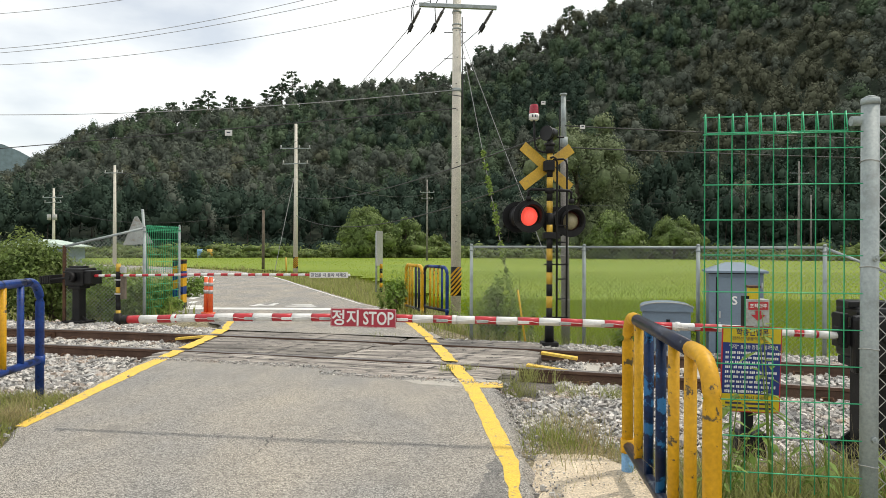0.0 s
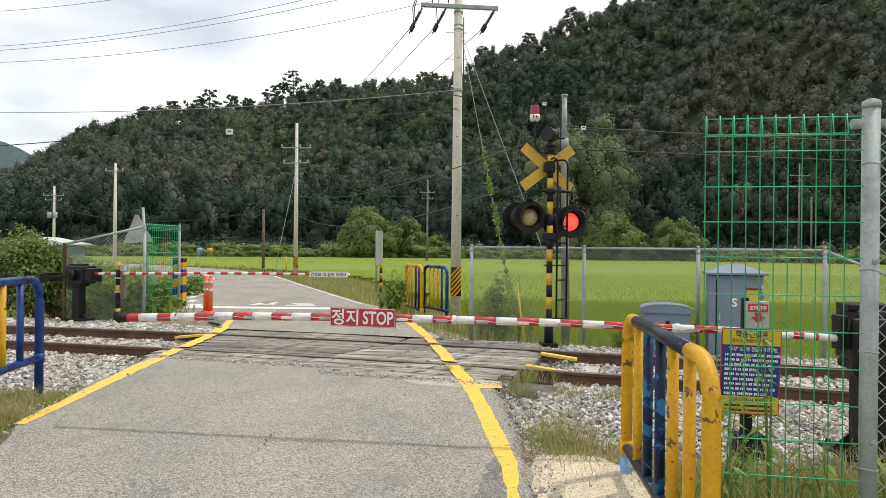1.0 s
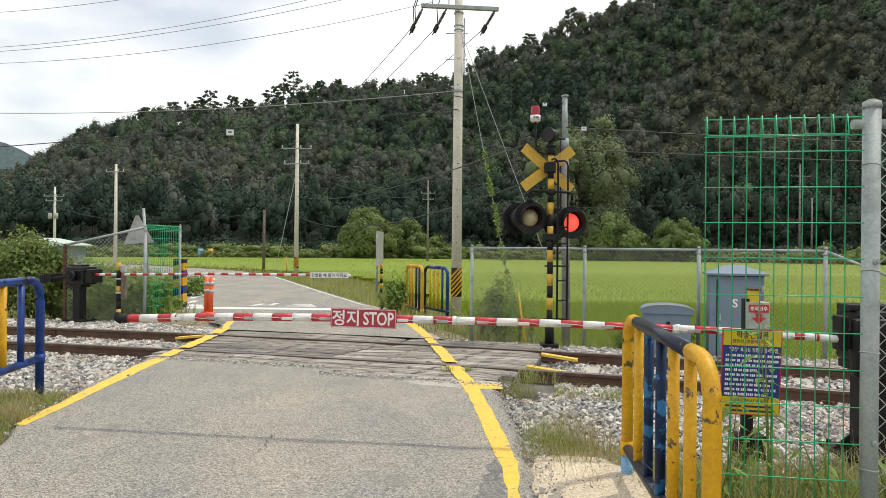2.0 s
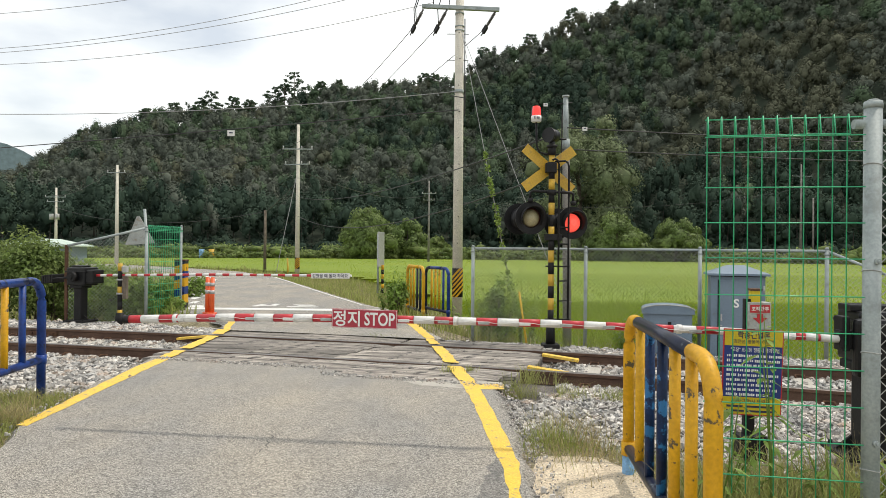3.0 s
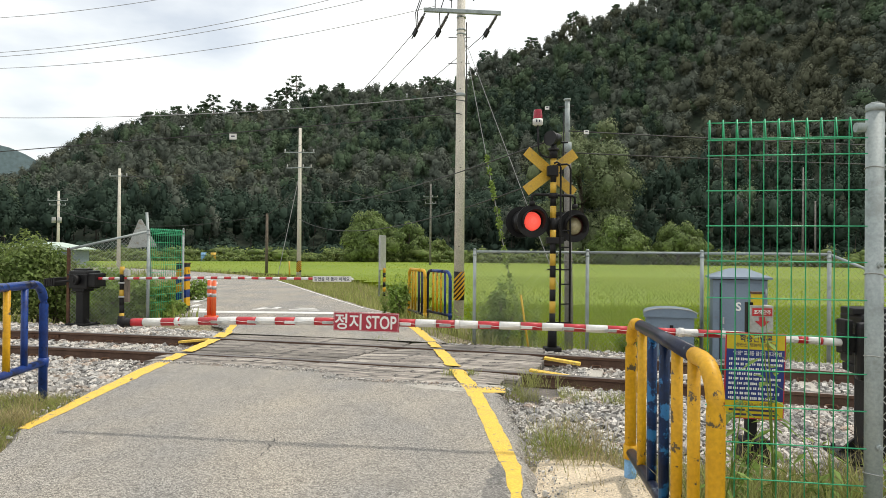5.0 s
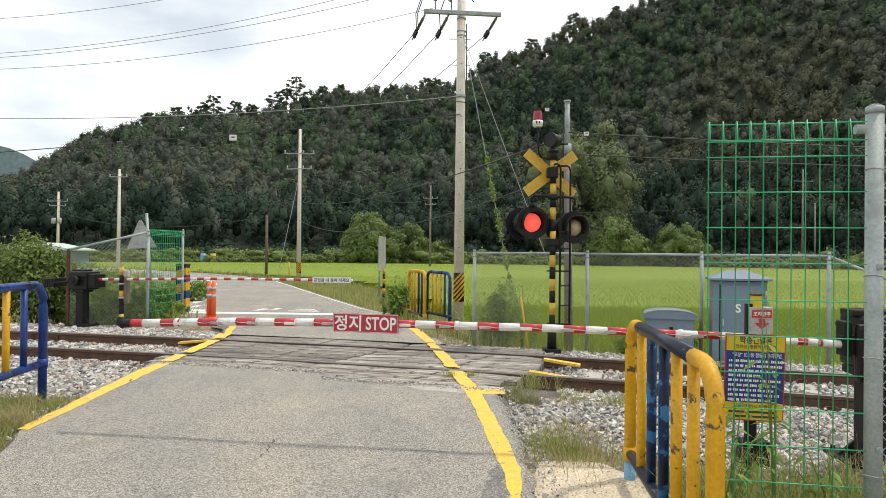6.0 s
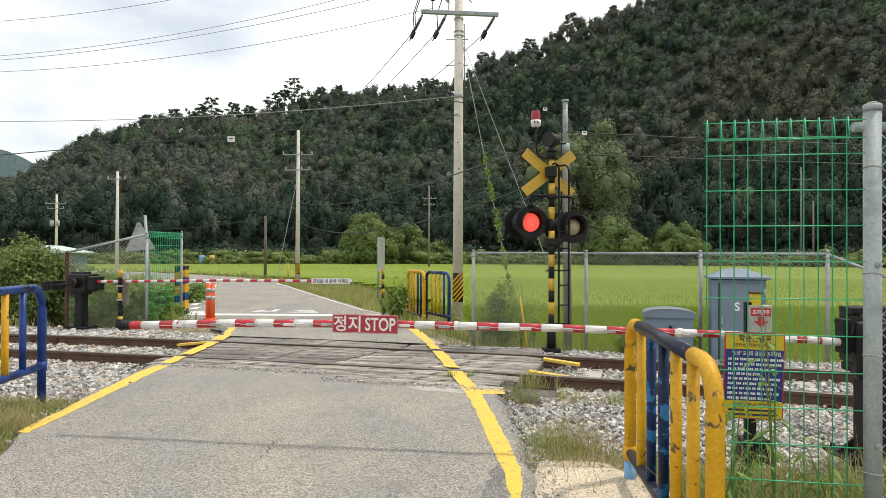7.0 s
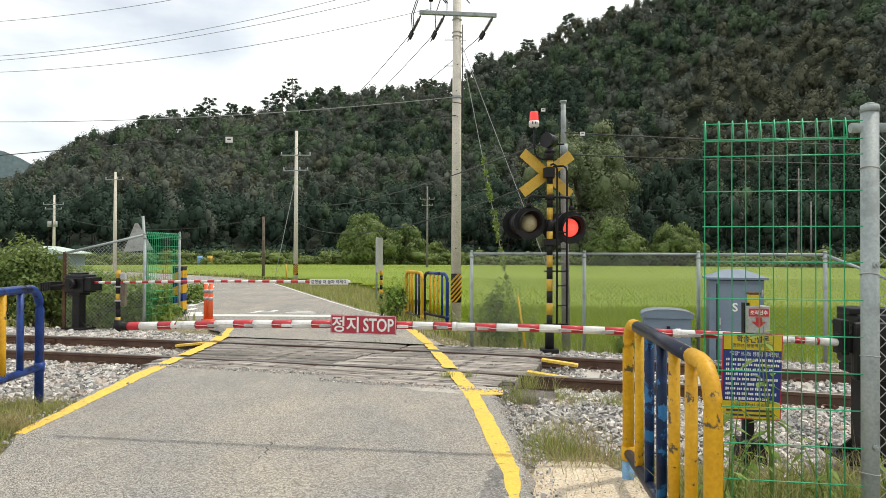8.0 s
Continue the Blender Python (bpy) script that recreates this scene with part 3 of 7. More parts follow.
# ---- trees ----
def leaf_cloud(rng, centre, radii, count, size, lumps=9, up=0.25, droop=0.0):
    """Corners of many small triangular leaf clumps, spread over lumps that fill an uneven crown."""
    c, radii = np.asarray(centre, float), np.asarray(radii, float)
    d = rng.normal(size=(lumps, 3))
    d /= np.linalg.norm(d, axis=1)[:, None]
    hub = d * rng.uniform(0.25, 0.75, (lumps, 1))
    rad = rng.uniform(0.32, 0.55, lumps)
    pick = rng.integers(0, lumps, count)
    n = rng.normal(size=(count, 3))
    n[:, 2] += up
    n /= np.linalg.norm(n, axis=1)[:, None]
    p = c + (hub[pick] + n * rad[pick, None] * rng.uniform(0.65, 1.08, (count, 1))) * radii
    face = n + rng.normal(0, 0.55, (count, 3))
    face /= np.linalg.norm(face, axis=1)[:, None]
    a = np.cross(face, rng.normal(size=(count, 3)))
    a /= np.linalg.norm(a, axis=1)[:, None]
    b = np.cross(face, a)
    s = size * rng.uniform(0.6, 1.4, (count, 1))
    t1 = rng.uniform(0.5, 1.0, (count, 1))
    return np.stack([p - a * s * 0.6 - b * s * 0.35, p + a * s * 0.6 - b * s * 0.35 * t1, p + b * s * 0.75 + a * s * rng.uniform(-0.4, 0.4, (count, 1))], 1)


def tris(name, corners, mat, parent=None, lie=None):
    """Loose triangles; lie gives each one the direction in which its crown faces there, so that a crown shades as a rounded mass."""
    corners = np.asarray(corners).reshape(-1, 3, 3)
    ob = raw(name, corners.reshape(-1, 3), np.arange(len(corners) * 3).reshape(-1, 3), mat, parent, smooth=lie is not None)
    if lie is not None:
        facing = ob.data.attributes.new("custom_normal", "FLOAT_VECTOR", "POINT")
        facing.data.foreach_set("vector", np.asarray(lie, np.float32).ravel())
    return ob


def mass(name, clouds, mat, parent=None):
    """Joins what crown() gives into one mesh."""
    return tris(name, np.concatenate([c[0] for c in clouds]), mat, parent, np.concatenate([c[1] for c in clouds]))


GOLD = (1 + 5 ** 0.5) / 2
ICO = np.array([(-1, GOLD, 0), (1, GOLD, 0), (-1, -GOLD, 0), (1, -GOLD, 0), (0, -1, GOLD), (0, 1, GOLD), (0, -1, -GOLD), (0, 1, -GOLD), (GOLD, 0, -1), (GOLD, 0, 1), (-GOLD, 0, -1), (-GOLD, 0, 1)]) / math.sqrt(1 + GOLD * GOLD)
ICO_FACE = np.array([(0, 11, 5), (0, 5, 1), (0, 1, 7), (0, 7, 10), (0, 10, 11), (1, 5, 9), (5, 11, 4), (11, 10, 2), (10, 7, 6), (7, 1, 8), (3, 9, 4), (3, 4, 2), (3, 2, 6), (3, 6, 8), (3, 8, 9), (4, 9, 5), (2, 4, 11), (6, 2, 10), (8, 6, 7), (9, 8, 1)])


def crown(rng, centre, radii, count, size, lumps=7, rough=0.35, hubs=(0.35, 0.62), rads=(0.36, 0.52), top=0.3):
    """Leaf clumps over a lumpy crown, shaded as one rounded mass."""
    c, radii = np.asarray(centre, float), np.asarray(radii, float)
    d = rng.normal(size=(lumps, 3))
    d[:, 2] = d[:, 2] * 0.9 + 0.15
    d /= np.linalg.norm(d, axis=1)[:, None]
    hub = d * rng.uniform(*hubs, (lumps, 1))
    rad = rng.uniform(*rads, lumps)
    pick = rng.integers(0, lumps, count)
    n = rng.normal(size=(count, 3))
    n[:, 2] += top
    n /= np.linalg.norm(n, axis=1)[:, None]
    q = hub[pick] + n * rad[pick, None] * rng.uniform(0.70, 1.18, (count, 1))
    p = c + q * radii
    face = n * 0.75 + q * 0.55 + rng.normal(0, rough, (count, 3))
    face /= np.linalg.norm(face, axis=1)[:, None]
    a = np.cross(face, rng.normal(size=(count, 3)))
    a /= np.linalg.norm(a, axis=1)[:, None]
    b = np.cross(face, a)
    s = size * rng.uniform(0.55, 1.45, (count, 1))
    lie = np.repeat((n * 0.62 + q * 0.62 + face * 0.30)[:, None, :], 3, 1)
    leaf = np.stack([p - a * s * 0.6 - b * s * 0.35, p + a * s * 0.6 - b * s * 0.3, p + b * s * 0.75 + a * s * rng.uniform(-0.4, 0.4, (count, 1))], 1)
    # the close inner foliage of each lump
    ball = ICO[None] * (1 + rng.uniform(-0.22, 0.12, (lumps, 12, 1)))
    q = hub[:, None] + ball * rad[:, None, None] * 0.62
    leaf = np.concatenate([leaf, (c + q * radii)[:, ICO_FACE].reshape(-1, 3, 3)])
    lie = np.concatenate([lie, (ball * 0.62 + q * 0.62)[:, ICO_FACE].reshape(-1, 3, 3)])
    return leaf, lie / np.linalg.norm(lie, axis=2, keepdims=True)


def build_forest():
    """Crown beside crown up the slope; tall trees with bare stems stand at the foot, pines towards the crest."""
    rng = np.random.default_rng(11)
    kinds = {k: [] for k in ("forest", "forest_grey", "forest_mid", "forest_brown")}
    stems = []
    step = 4.8
    for r in np.arange(BASE_R, CREST_R + 12, step):
        half = 0.68
        n = int(2 * half * r / step)
        up = (r - BASE_R) / (CREST_R - BASE_R)
        for i in range(n):
            az = -half + 2 * half * (i + rng.uniform(0, 1)) / n
            rr = r + rng.uniform(-2.2, 2.2)
            x, y = rr * math.sin(az), rr * math.cos(az)
            if float(ridge(np.array(az))) * CREST_R < 2:
                continue
            z = float(land(x, y))
            foot = r < 158
            h = rng.uniform(8.5, 14.0) if foot else rng.uniform(5.5, 10.5)
            w = rng.uniform(2.2, 4.3)
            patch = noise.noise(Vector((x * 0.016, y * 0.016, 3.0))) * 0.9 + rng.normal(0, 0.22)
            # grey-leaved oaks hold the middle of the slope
            # paler kinds towards the crest put haze and sky light into leaf colour
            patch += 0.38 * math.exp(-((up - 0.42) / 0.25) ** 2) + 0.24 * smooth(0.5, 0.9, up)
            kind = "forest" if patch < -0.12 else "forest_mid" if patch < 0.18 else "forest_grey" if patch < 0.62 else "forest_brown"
            # the dark kind paints the shade at the foot of the wood
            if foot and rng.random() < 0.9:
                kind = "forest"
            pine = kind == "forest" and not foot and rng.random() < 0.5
            count = 540 if r < 215 else 430
            size = 0.34 if r < 215 else 0.40
            if pine:
                # layered shelves of needles
                kinds[kind].append(crown(rng, (x, y, z + h * 0.60), (w * 0.85, w * 0.85, h * 0.55), count, size, lumps=12, rough=0.45, hubs=(0.35, 0.85), rads=(0.2, 0.34), top=0.6))
            else:
                mid, tall = (0.58, 0.48) if foot else (0.56, 0.52)
                kinds[kind].append(crown(rng, (x, y, z + h * mid), (w, w, h * tall), count, size, lumps=8, rough=0.40, hubs=(0.35, 0.68), rads=(0.32, 0.48), top=0.45))
            if foot:
                bend = rng.uniform(-0.8, 0.8)
                wd = rng.uniform(0.10, 0.2)
                for k in range(3):
                    o = 2.1 * k
                    d0, d1 = (math.cos(o), math.sin(o)), (math.cos(o + 2.1), math.sin(o + 2.1))
                    q = [(x + wd * d0[0], y + wd * d0[1], z - 0.3), (x + wd * d1[0], y + wd * d1[1], z - 0.3), (x + bend, y, z + h * 0.75)]
                    stems.append(q)
    # low thicket along the edge of the wood, its dark leaves paint shade
    for k in range(520):
        az, rr, h = rng.uniform(-0.68, 0.68), rng.uniform(126, 140), rng.uniform(2.0, 4.5)
        x, y = rr * math.sin(az), rr * math.cos(az)
        kinds["forest"].append(crown(rng, (x, y, float(land(x, y)) + h * 0.4), (h * 0.8, h * 0.8, h * 0.6), 130, 0.34, lumps=5, rough=0.4))
    for kind, label in (("forest", "dark green hillside woodland, its shaded foot done in dark leaves"), ("forest_mid", "mid-green, haze-tinted woodland on the hillside"), ("forest_grey", "greyish olive, haze-tinted woodland on the hillside"), ("forest_brown", "browning trees among the hillside woodland")):
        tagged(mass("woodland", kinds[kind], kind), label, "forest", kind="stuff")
    tagged(tris("woodland_stems", np.array(stems), "dark_bark"), "bare stems darkened for shade along the edge of the wood", "forest", kind="stuff")


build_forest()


def limb_tree(name, label, base, height, spread, mat, leaves, size, seed, low=0.15, group="", shape=1.0, dome=0.50, lumps=40, rads=(0.16, 0.28)):
    """A tree: tapered bent trunk with limbs, and a crown of many small leaf clumps with gaps."""
    rng = np.random.default_rng(seed)
    t = thing(name, label, "tree", Matrix.Translation(base), group)
    bm = B()
    bend = rng.uniform(-0.06, 0.06, 2) * height
    trunk = [Vector((bend[0] * k * k, bend[1] * k * k, height * 0.75 * k)) for k in (0, 0.25, 0.5, 0.75, 1.0)]
    r = height * 0.018 + 0.03
    tube(bm, trunk, [r * 1.3, r, r * 0.8, r * 0.55, r * 0.25], 9)
    tips = []
    for k in range(9):
        f = rng.uniform(0.25, 0.9)
        a = trunk[0].lerp(trunk[-1], f)
        ang = rng.uniform(0, 2 * math.pi)
        reach = spread * rng.uniform(0.45, 0.8) * math.sqrt(1.05 - f * f)
        tip = a + Vector((math.cos(ang) * reach, math.sin(ang) * reach, height * rng.uniform(0.05, 0.22)))
        tube(bm, [a, a.lerp(tip, 0.5) + Vector((0, 0, height * 0.03)), tip], [r * 0.45, r * 0.3, r * 0.1], 6)
        tips.append(tip)
    part("trunk", bm, "bark", t)
    cl = [crown(rng, (0, 0, height * (low + (1 - low) * 0.40)), (spread, spread, height * (1 - low) * 0.62 * shape), int(leaves * 1.05), size * 0.9, lumps=lumps, rough=0.40, hubs=(0.40, 0.80), rads=rads, top=0.5)]
    for tip in tips:
        s = spread * rng.uniform(0.18, 0.30)
        cl.append(crown(rng, tuple(tip), (s, s, s * 0.9), int(leaves * 0.03), size, lumps=5, rough=0.24))
    leaf, lie = np.concatenate([c[0] for c in cl]), np.concatenate([c[1] for c in cl])
    # the crown closes to a dome
    up = np.clip(leaf[:, :, 2] / height, 0, 1.05)
    leaf[:, :, :2] *= (1.06 - dome * up ** 2.0)[:, :, None]
    tris("crown", leaf, mat, t, lie)
    return t


def build_pine(az, r, height, seed, label):
    """A ridge pine: bare trunk, flat shelves of needles on level limbs; az in degrees from the line of sight."""
    rng = np.random.default_rng(seed)
    x, y = r * math.sin(radians(az)), r * math.cos(radians(az))
    t = thing("pine_tree", label, "tree", Matrix.Translation((x, y, float(land(x, y)))), "pines on the ridge")
    bm = B()
    lean = rng.uniform(-0.7, 0.7)
    tube(bm, [(0, 0, 0), (lean, 0, height * 0.5), (lean * 0.4, 0, height)], [0.30, 0.22, 0.06], 7)
    cl = []
    for k in range(22):
        f = 0.46 + 0.52 * k / 21
        ang = k * 2.4 + rng.uniform(-0.4, 0.4)
        reach = height * 0.24 * math.sqrt(1.06 - ((f - 0.46) / 0.56) ** 2) * rng.uniform(0.45, 1.25) + 0.3
        tip = Vector((lean * 0.6 + math.cos(ang) * reach, math.sin(ang) * reach, height * f + rng.uniform(0, 0.7)))
        tube(bm, [(lean * 0.7, 0, height * f - 0.3), tip], [0.08, 0.03], 5)
        cl.append(crown(rng, tuple(tip), (reach * 0.42 + 0.6, reach * 0.42 + 0.6, rng.uniform(0.55, 1.1)), 100, 0.34, lumps=3, rough=0.5, top=0.4))
    cl.append(crown(rng, (lean * 0.4, 0, height), (0.8, 0.8, 0.9), 90, 0.36, lumps=4, rough=0.4))
    part("trunk", bm, "bark", t)
    mass("crown", cl, "forest_mid", t)


for k, (az, h) in enumerate(((-14.5, 16), (-13.8, 17), (-13.0, 21), (-19.7, 17), (-20.5, 13), (-17.8, 14), (-16.7, 12), (-22.4, 12), (-24.5, 12), (10.8, 15), (-10.8, 12), (-9.2, 11), (-4.8, 11), (-1.9, 13), (-1.1, 12), (3.5, 12), (7.2, 13), (14.3, 12), (-29.0, 11))):
    build_pine(az, CREST_R + 2, h * 0.84 - 0.6, 60 + k, "tall pine standing over the ridge line")

# trees on the level before the hill
limb_tree("willow_tree", "round pale green willow at the far edge of the field", (-11.8, 104, -0.6), 9.0, 6.6, "willow", 9000, 0.30, 71, low=0.02)
limb_tree("willow_tree", "pale green willow beside another at the field edge", (-6.2, 107, -0.6), 7.6, 4.6, "willow", 6000, 0.30, 72, low=0.02)
limb_tree("willow_tree", "low round willow behind the fence and field", (26.2, 100, -0.6), 7.9, 6.2, "willow", 9000, 0.30, 73, low=0.02)
limb_tree("willow_tree", "low round willow behind the fence and field", (35.5, 101, -0.6), 7.4, 5.4, "willow", 8000, 0.30, 74, low=0.02)
limb_tree("poplar_tree", "tall pale green poplar before the wooded hill", (26.2, 127, -0.6), 28.5, 14.5, "poplar", 30000, 0.34, 75, low=0.05, dome=0.3, lumps=90, rads=(0.10, 0.20))
limb_tree("willow_tree", "small willow at the foot of the hill", (-1.4, 118, -0.6), 4.6, 3.0, "shrub", 2500, 0.34, 76)


def build_far_bank():
    """Rough grass and bushes along the foot of the hill."""
    rng = np.random.default_rng(19)
    out = []
    for k in range(1100):
        az = rng.uniform(-0.68, 0.68)
        r = rng.uniform(103, 131)
        h = rng.uniform(0.5, 1.6) if rng.random() < 0.8 else rng.uniform(1.6, 3.2)
        x, y = r * math.sin(az), r * math.cos(az)
        out.append(crown(rng, (x, y, -0.5 + h * 0.45), (h * rng.uniform(0.9, 1.7), h * 1.2, h * 0.6), 85, 0.28, lumps=4, rough=0.45))
    tagged(mass("bank_bushes", out, "shrub"), "rough grass and bushes along the foot of the hill", "bushes", kind="stuff")


build_far_bank()

# far ridge behind the end of the near one, haze put in its colour
az = np.linspace(-1.2, -0.2, 60)
hr = 900.0
hh = 60 + 62 * np.exp(-((az + 0.66) / 0.16) ** 2) + 6 * np.sin(az * 40)
v = np.concatenate([np.stack([hr * np.sin(az), hr * np.cos(az), np.full(60, -5.0)], 1), np.stack([hr * np.sin(az), hr * np.cos(az), hh], 1), np.stack([1.25 * hr * np.sin(az), 1.25 * hr * np.cos(az), np.full(60, -5.0)], 1)])
f = [(r * 60 + i, r * 60 + i + 1, (r + 1) * 60 + i + 1, (r + 1) * 60 + i) for r in range(2) for i in range(59)]
tagged(raw("backdrop", v, f, "far_hill", smooth=True), "distant ridge coloured blue-green by painted haze", "hill", kind="structure")


# ---- timber crossing, board by board ----
def build_crossing():
    rng = random.Random(5)
    deck = thing("timber_crossing", "weathered grey timber boards laid between and beside the rails", "level crossing", kind="structure")
    lanes = [(-1.715, -1.40), (-1.38, -1.10), (-1.085, -0.825), (-0.64, -0.395), (-0.38, -0.135), (-0.118, 0.118), (0.135, 0.38), (0.395, 0.64), (0.825, 1.06), (1.08, 1.36)]
    for k, (lo, hi) in enumerate(lanes):
        mid, width = (lo + hi) / 2, hi - lo
        x0, x1 = -3.72 - 0.18 * mid - 0.1 * rng.random(), 1.22 - 0.12 * abs(mid) + 0.05 * rng.random()
        if mid < -1:
            x1 = 0.98 - 0.1 * (k == 0)
        if k == 0:
            x0 = -1.40
        cuts = [x0, x1] if k == 0 else [x0, -1.40 + 0.22 * (mid + 1) + 0.03 * rng.random(), x1] if k < 7 else [x0, -0.9 + 0.03 * rng.random(), x1]
        for a, b in zip(cuts, cuts[1:]):
            m = (a + b) / 2
            length = (b - a) * math.sqrt(1 + track_slope(m) ** 2) - 0.012
            bm = B()
            n = 10
            rows = []
            for i in range(n + 1):
                t = i / n
                sag = 0.004 * math.sin(9 * t + k) + 0.003 * rng.random()
                endcut = 0.012 if i in (0, n) else 0.0
                rows.append([bm.verts.new((length * (t - 0.5), o, z)) for o, z in ((-width / 2, -0.12), (-width / 2 + 0.002 * rng.random(), -0.010 + sag - endcut), (-width / 2 + 0.012, -0.001 + sag - endcut), (width / 2 - 0.012, -0.001 + sag - endcut), (width / 2, -0.010 + sag - endcut), (width / 2, -0.12))])
            for i in range(n):
                for j in range(5):
                    bm.faces.new((rows[i][j], rows[i + 1][j], rows[i + 1][j + 1], rows[i][j + 1]))
            bm.faces.new(rows[0])
            bm.faces.new(rows[-1][::-1])
            bmesh.ops.recalc_face_normals(bm, faces=bm.faces)
            ob = part("board", bm, "timber", deck)
            p = beside(m, mid)
            # the boards keep the chord of the gentle curve
            ob.matrix_basis = pose(p.x, p.y, -0.008 - 0.008 * rng.random(), 0, 0, math.degrees(math.atan(track_slope(m))))
    # steel nose plates at the end of the boards
    for x, off, col in ((1.42, 0.50, "yellow_line"), (1.40, -0.50, "yellow_line"), (-4.15, 0.62, "yellow_line")):
        bm = B()
        prism(bm, [(-0.24, 0.0), (0.24, -0.05), (0.24, -0.085), (-0.24, -0.03)], 0.12, pose(0, 0.06, 0, 90, 0, 0))
        ob = part("nose_plate", bm, col, deck, "chipped yellow steel ramp plate")
        p = beside(x, off)
        ob.matrix_basis = pose(p.x, p.y, 0.0, 0, 0, math.degrees(math.atan(track_slope(x))) + (180 if x < 0 else 0))


build_crossing()


def build_sleepers():
    bm = B()
    prism(bm, [(-0.13, -0.16), (0.13, -0.16), (0.10, 0.0), (-0.10, 0.0)], 2.4, pose(0, 1.2, 0, 90, 0, 0))
    rng = random.Random(8)
    first = None
    for i in range(-26, 24):
        x = i * 0.58 + 0.1
        if -4.3 < x < 1.5:
            continue
        p = beside(x, 0)
        m = pose(p.x, p.y, -0.143, 0, 0, math.degrees(math.atan(track_slope(x))) + rng.uniform(-1, 1))
        if first is None:
            first = thing("concrete_sleeper", "pale concrete sleeper bedded in crushed stone", "sleeper", m, group="sleepers of the track")
            part("block", bm, "concrete", first)
            for o in (-0.7525, 0.7525):
                for side in (-0.10, 0.10):
                    c = B()
                    tube(c, [(-0.05, o + side * 1.3, 0.0), (-0.05, o + side * 0.8, 0.035), (0.0, o + side * 0.55, 0.03), (0.05, o + side * 0.8, 0.035), (0.05, o + side * 1.3, 0.0)], 0.010, 6)
                    part("rail_clip", c, "rust", first, "rusty spring clip")
        else:
            copy_thing(first, m)


build_sleepers()


# ---- lettering ----
def letters(body, size, mat, parent, at, label="", width=None, bold=0.0):
    cu = bpy.data.curves.new("lettering", "FONT")
    cu.body, cu.size, cu.align_x, cu.align_y, cu.extrude, cu.offset = body, size, "CENTER", "CENTER", 0.0008, bold
    cu.resolution_u = 3
    tmp = bpy.data.objects.new("lettering", cu)
    scene.collection.objects.link(tmp)
    bpy.context.view_layer.update()
    me = bpy.data.meshes.new_from_object(tmp.evaluated_get(bpy.context.evaluated_depsgraph_get()))
    bpy.data.objects.remove(tmp)
    co = np.empty(len(me.vertices) * 3, np.float32)
    me.vertices.foreach_get("co", co)
    co = co.reshape(-1, 3)
    if len(co):
        mid = (co.min(0) + co.max(0)) / 2
        co -= mid * np.array([1, 1, 0], np.float32)
        if width:
            co[:, 0] *= width / (co[:, 0].max() - co[:, 0].min())
        me.vertices.foreach_set("co", co.ravel())
    me.materials.clear()
    me.materials.append(M[mat])
    ob = new("lettering", me)
    ob.parent = parent
    ob.matrix_basis = at
    return tagged(ob, label) if label else ob


UPRIGHT = pose(0, 0, 0, 90, 0, 0)      # stands lettering up, facing -y


def bars(bm, rows, at_y):
    """Plain bars for writing that cannot be read: (x0, x1, z, height)."""
    for x0, x1, z, h in rows:
        box(bm, (x1 - x0, 0.002, h), ((x0 + x1) / 2, at_y, z))
    return bm


# ---- level crossing barriers ----
ARM_TIP, ARM_BASE = Vector((-2.545, 5.22, 0)), Vector((2.75, 4.55, 0))


def arm_point(u):
    """Along the near boom, 0 at the pivot to 1 at the drooping tip."""
    p = ARM_BASE.lerp(ARM_TIP, u)
    p.z = float(np.interp(u, [0, 0.142, 0.374, 0.625, 0.83, 1.0], [0.80, 0.838, 0.863, 0.870, 0.855, 0.820]))
    return p


def far_point(u):
    p = Vector((-7.38, 13.40, 0)).lerp(Vector((-1.69, 11.95, 0)), u)
    p.z = float(np.interp(u, [0, 0.5, 1.0], [0.80, 0.87, 0.90]))
    return p


def build_boom(thing_, point, r0, r1, edges, first_red, label):
    """A tapering boom in bands of red and white between the given stops."""
    boom = new("boom")
    boom.parent = thing_
    tagged(boom, label)
    for k, (a, b) in enumerate(zip(edges, edges[1:])):
        bm = B()
        tube(bm, [point(a), point((a + b) / 2), point(b - 0.0006)], [r0 + (r1 - r0) * t for t in (a, (a + b) / 2, b)], 14)
        red = (k % 2 == 0) == first_red
        part("red_band" if red else "white_band", bm, "red" if red else "white", boom)
    return boom


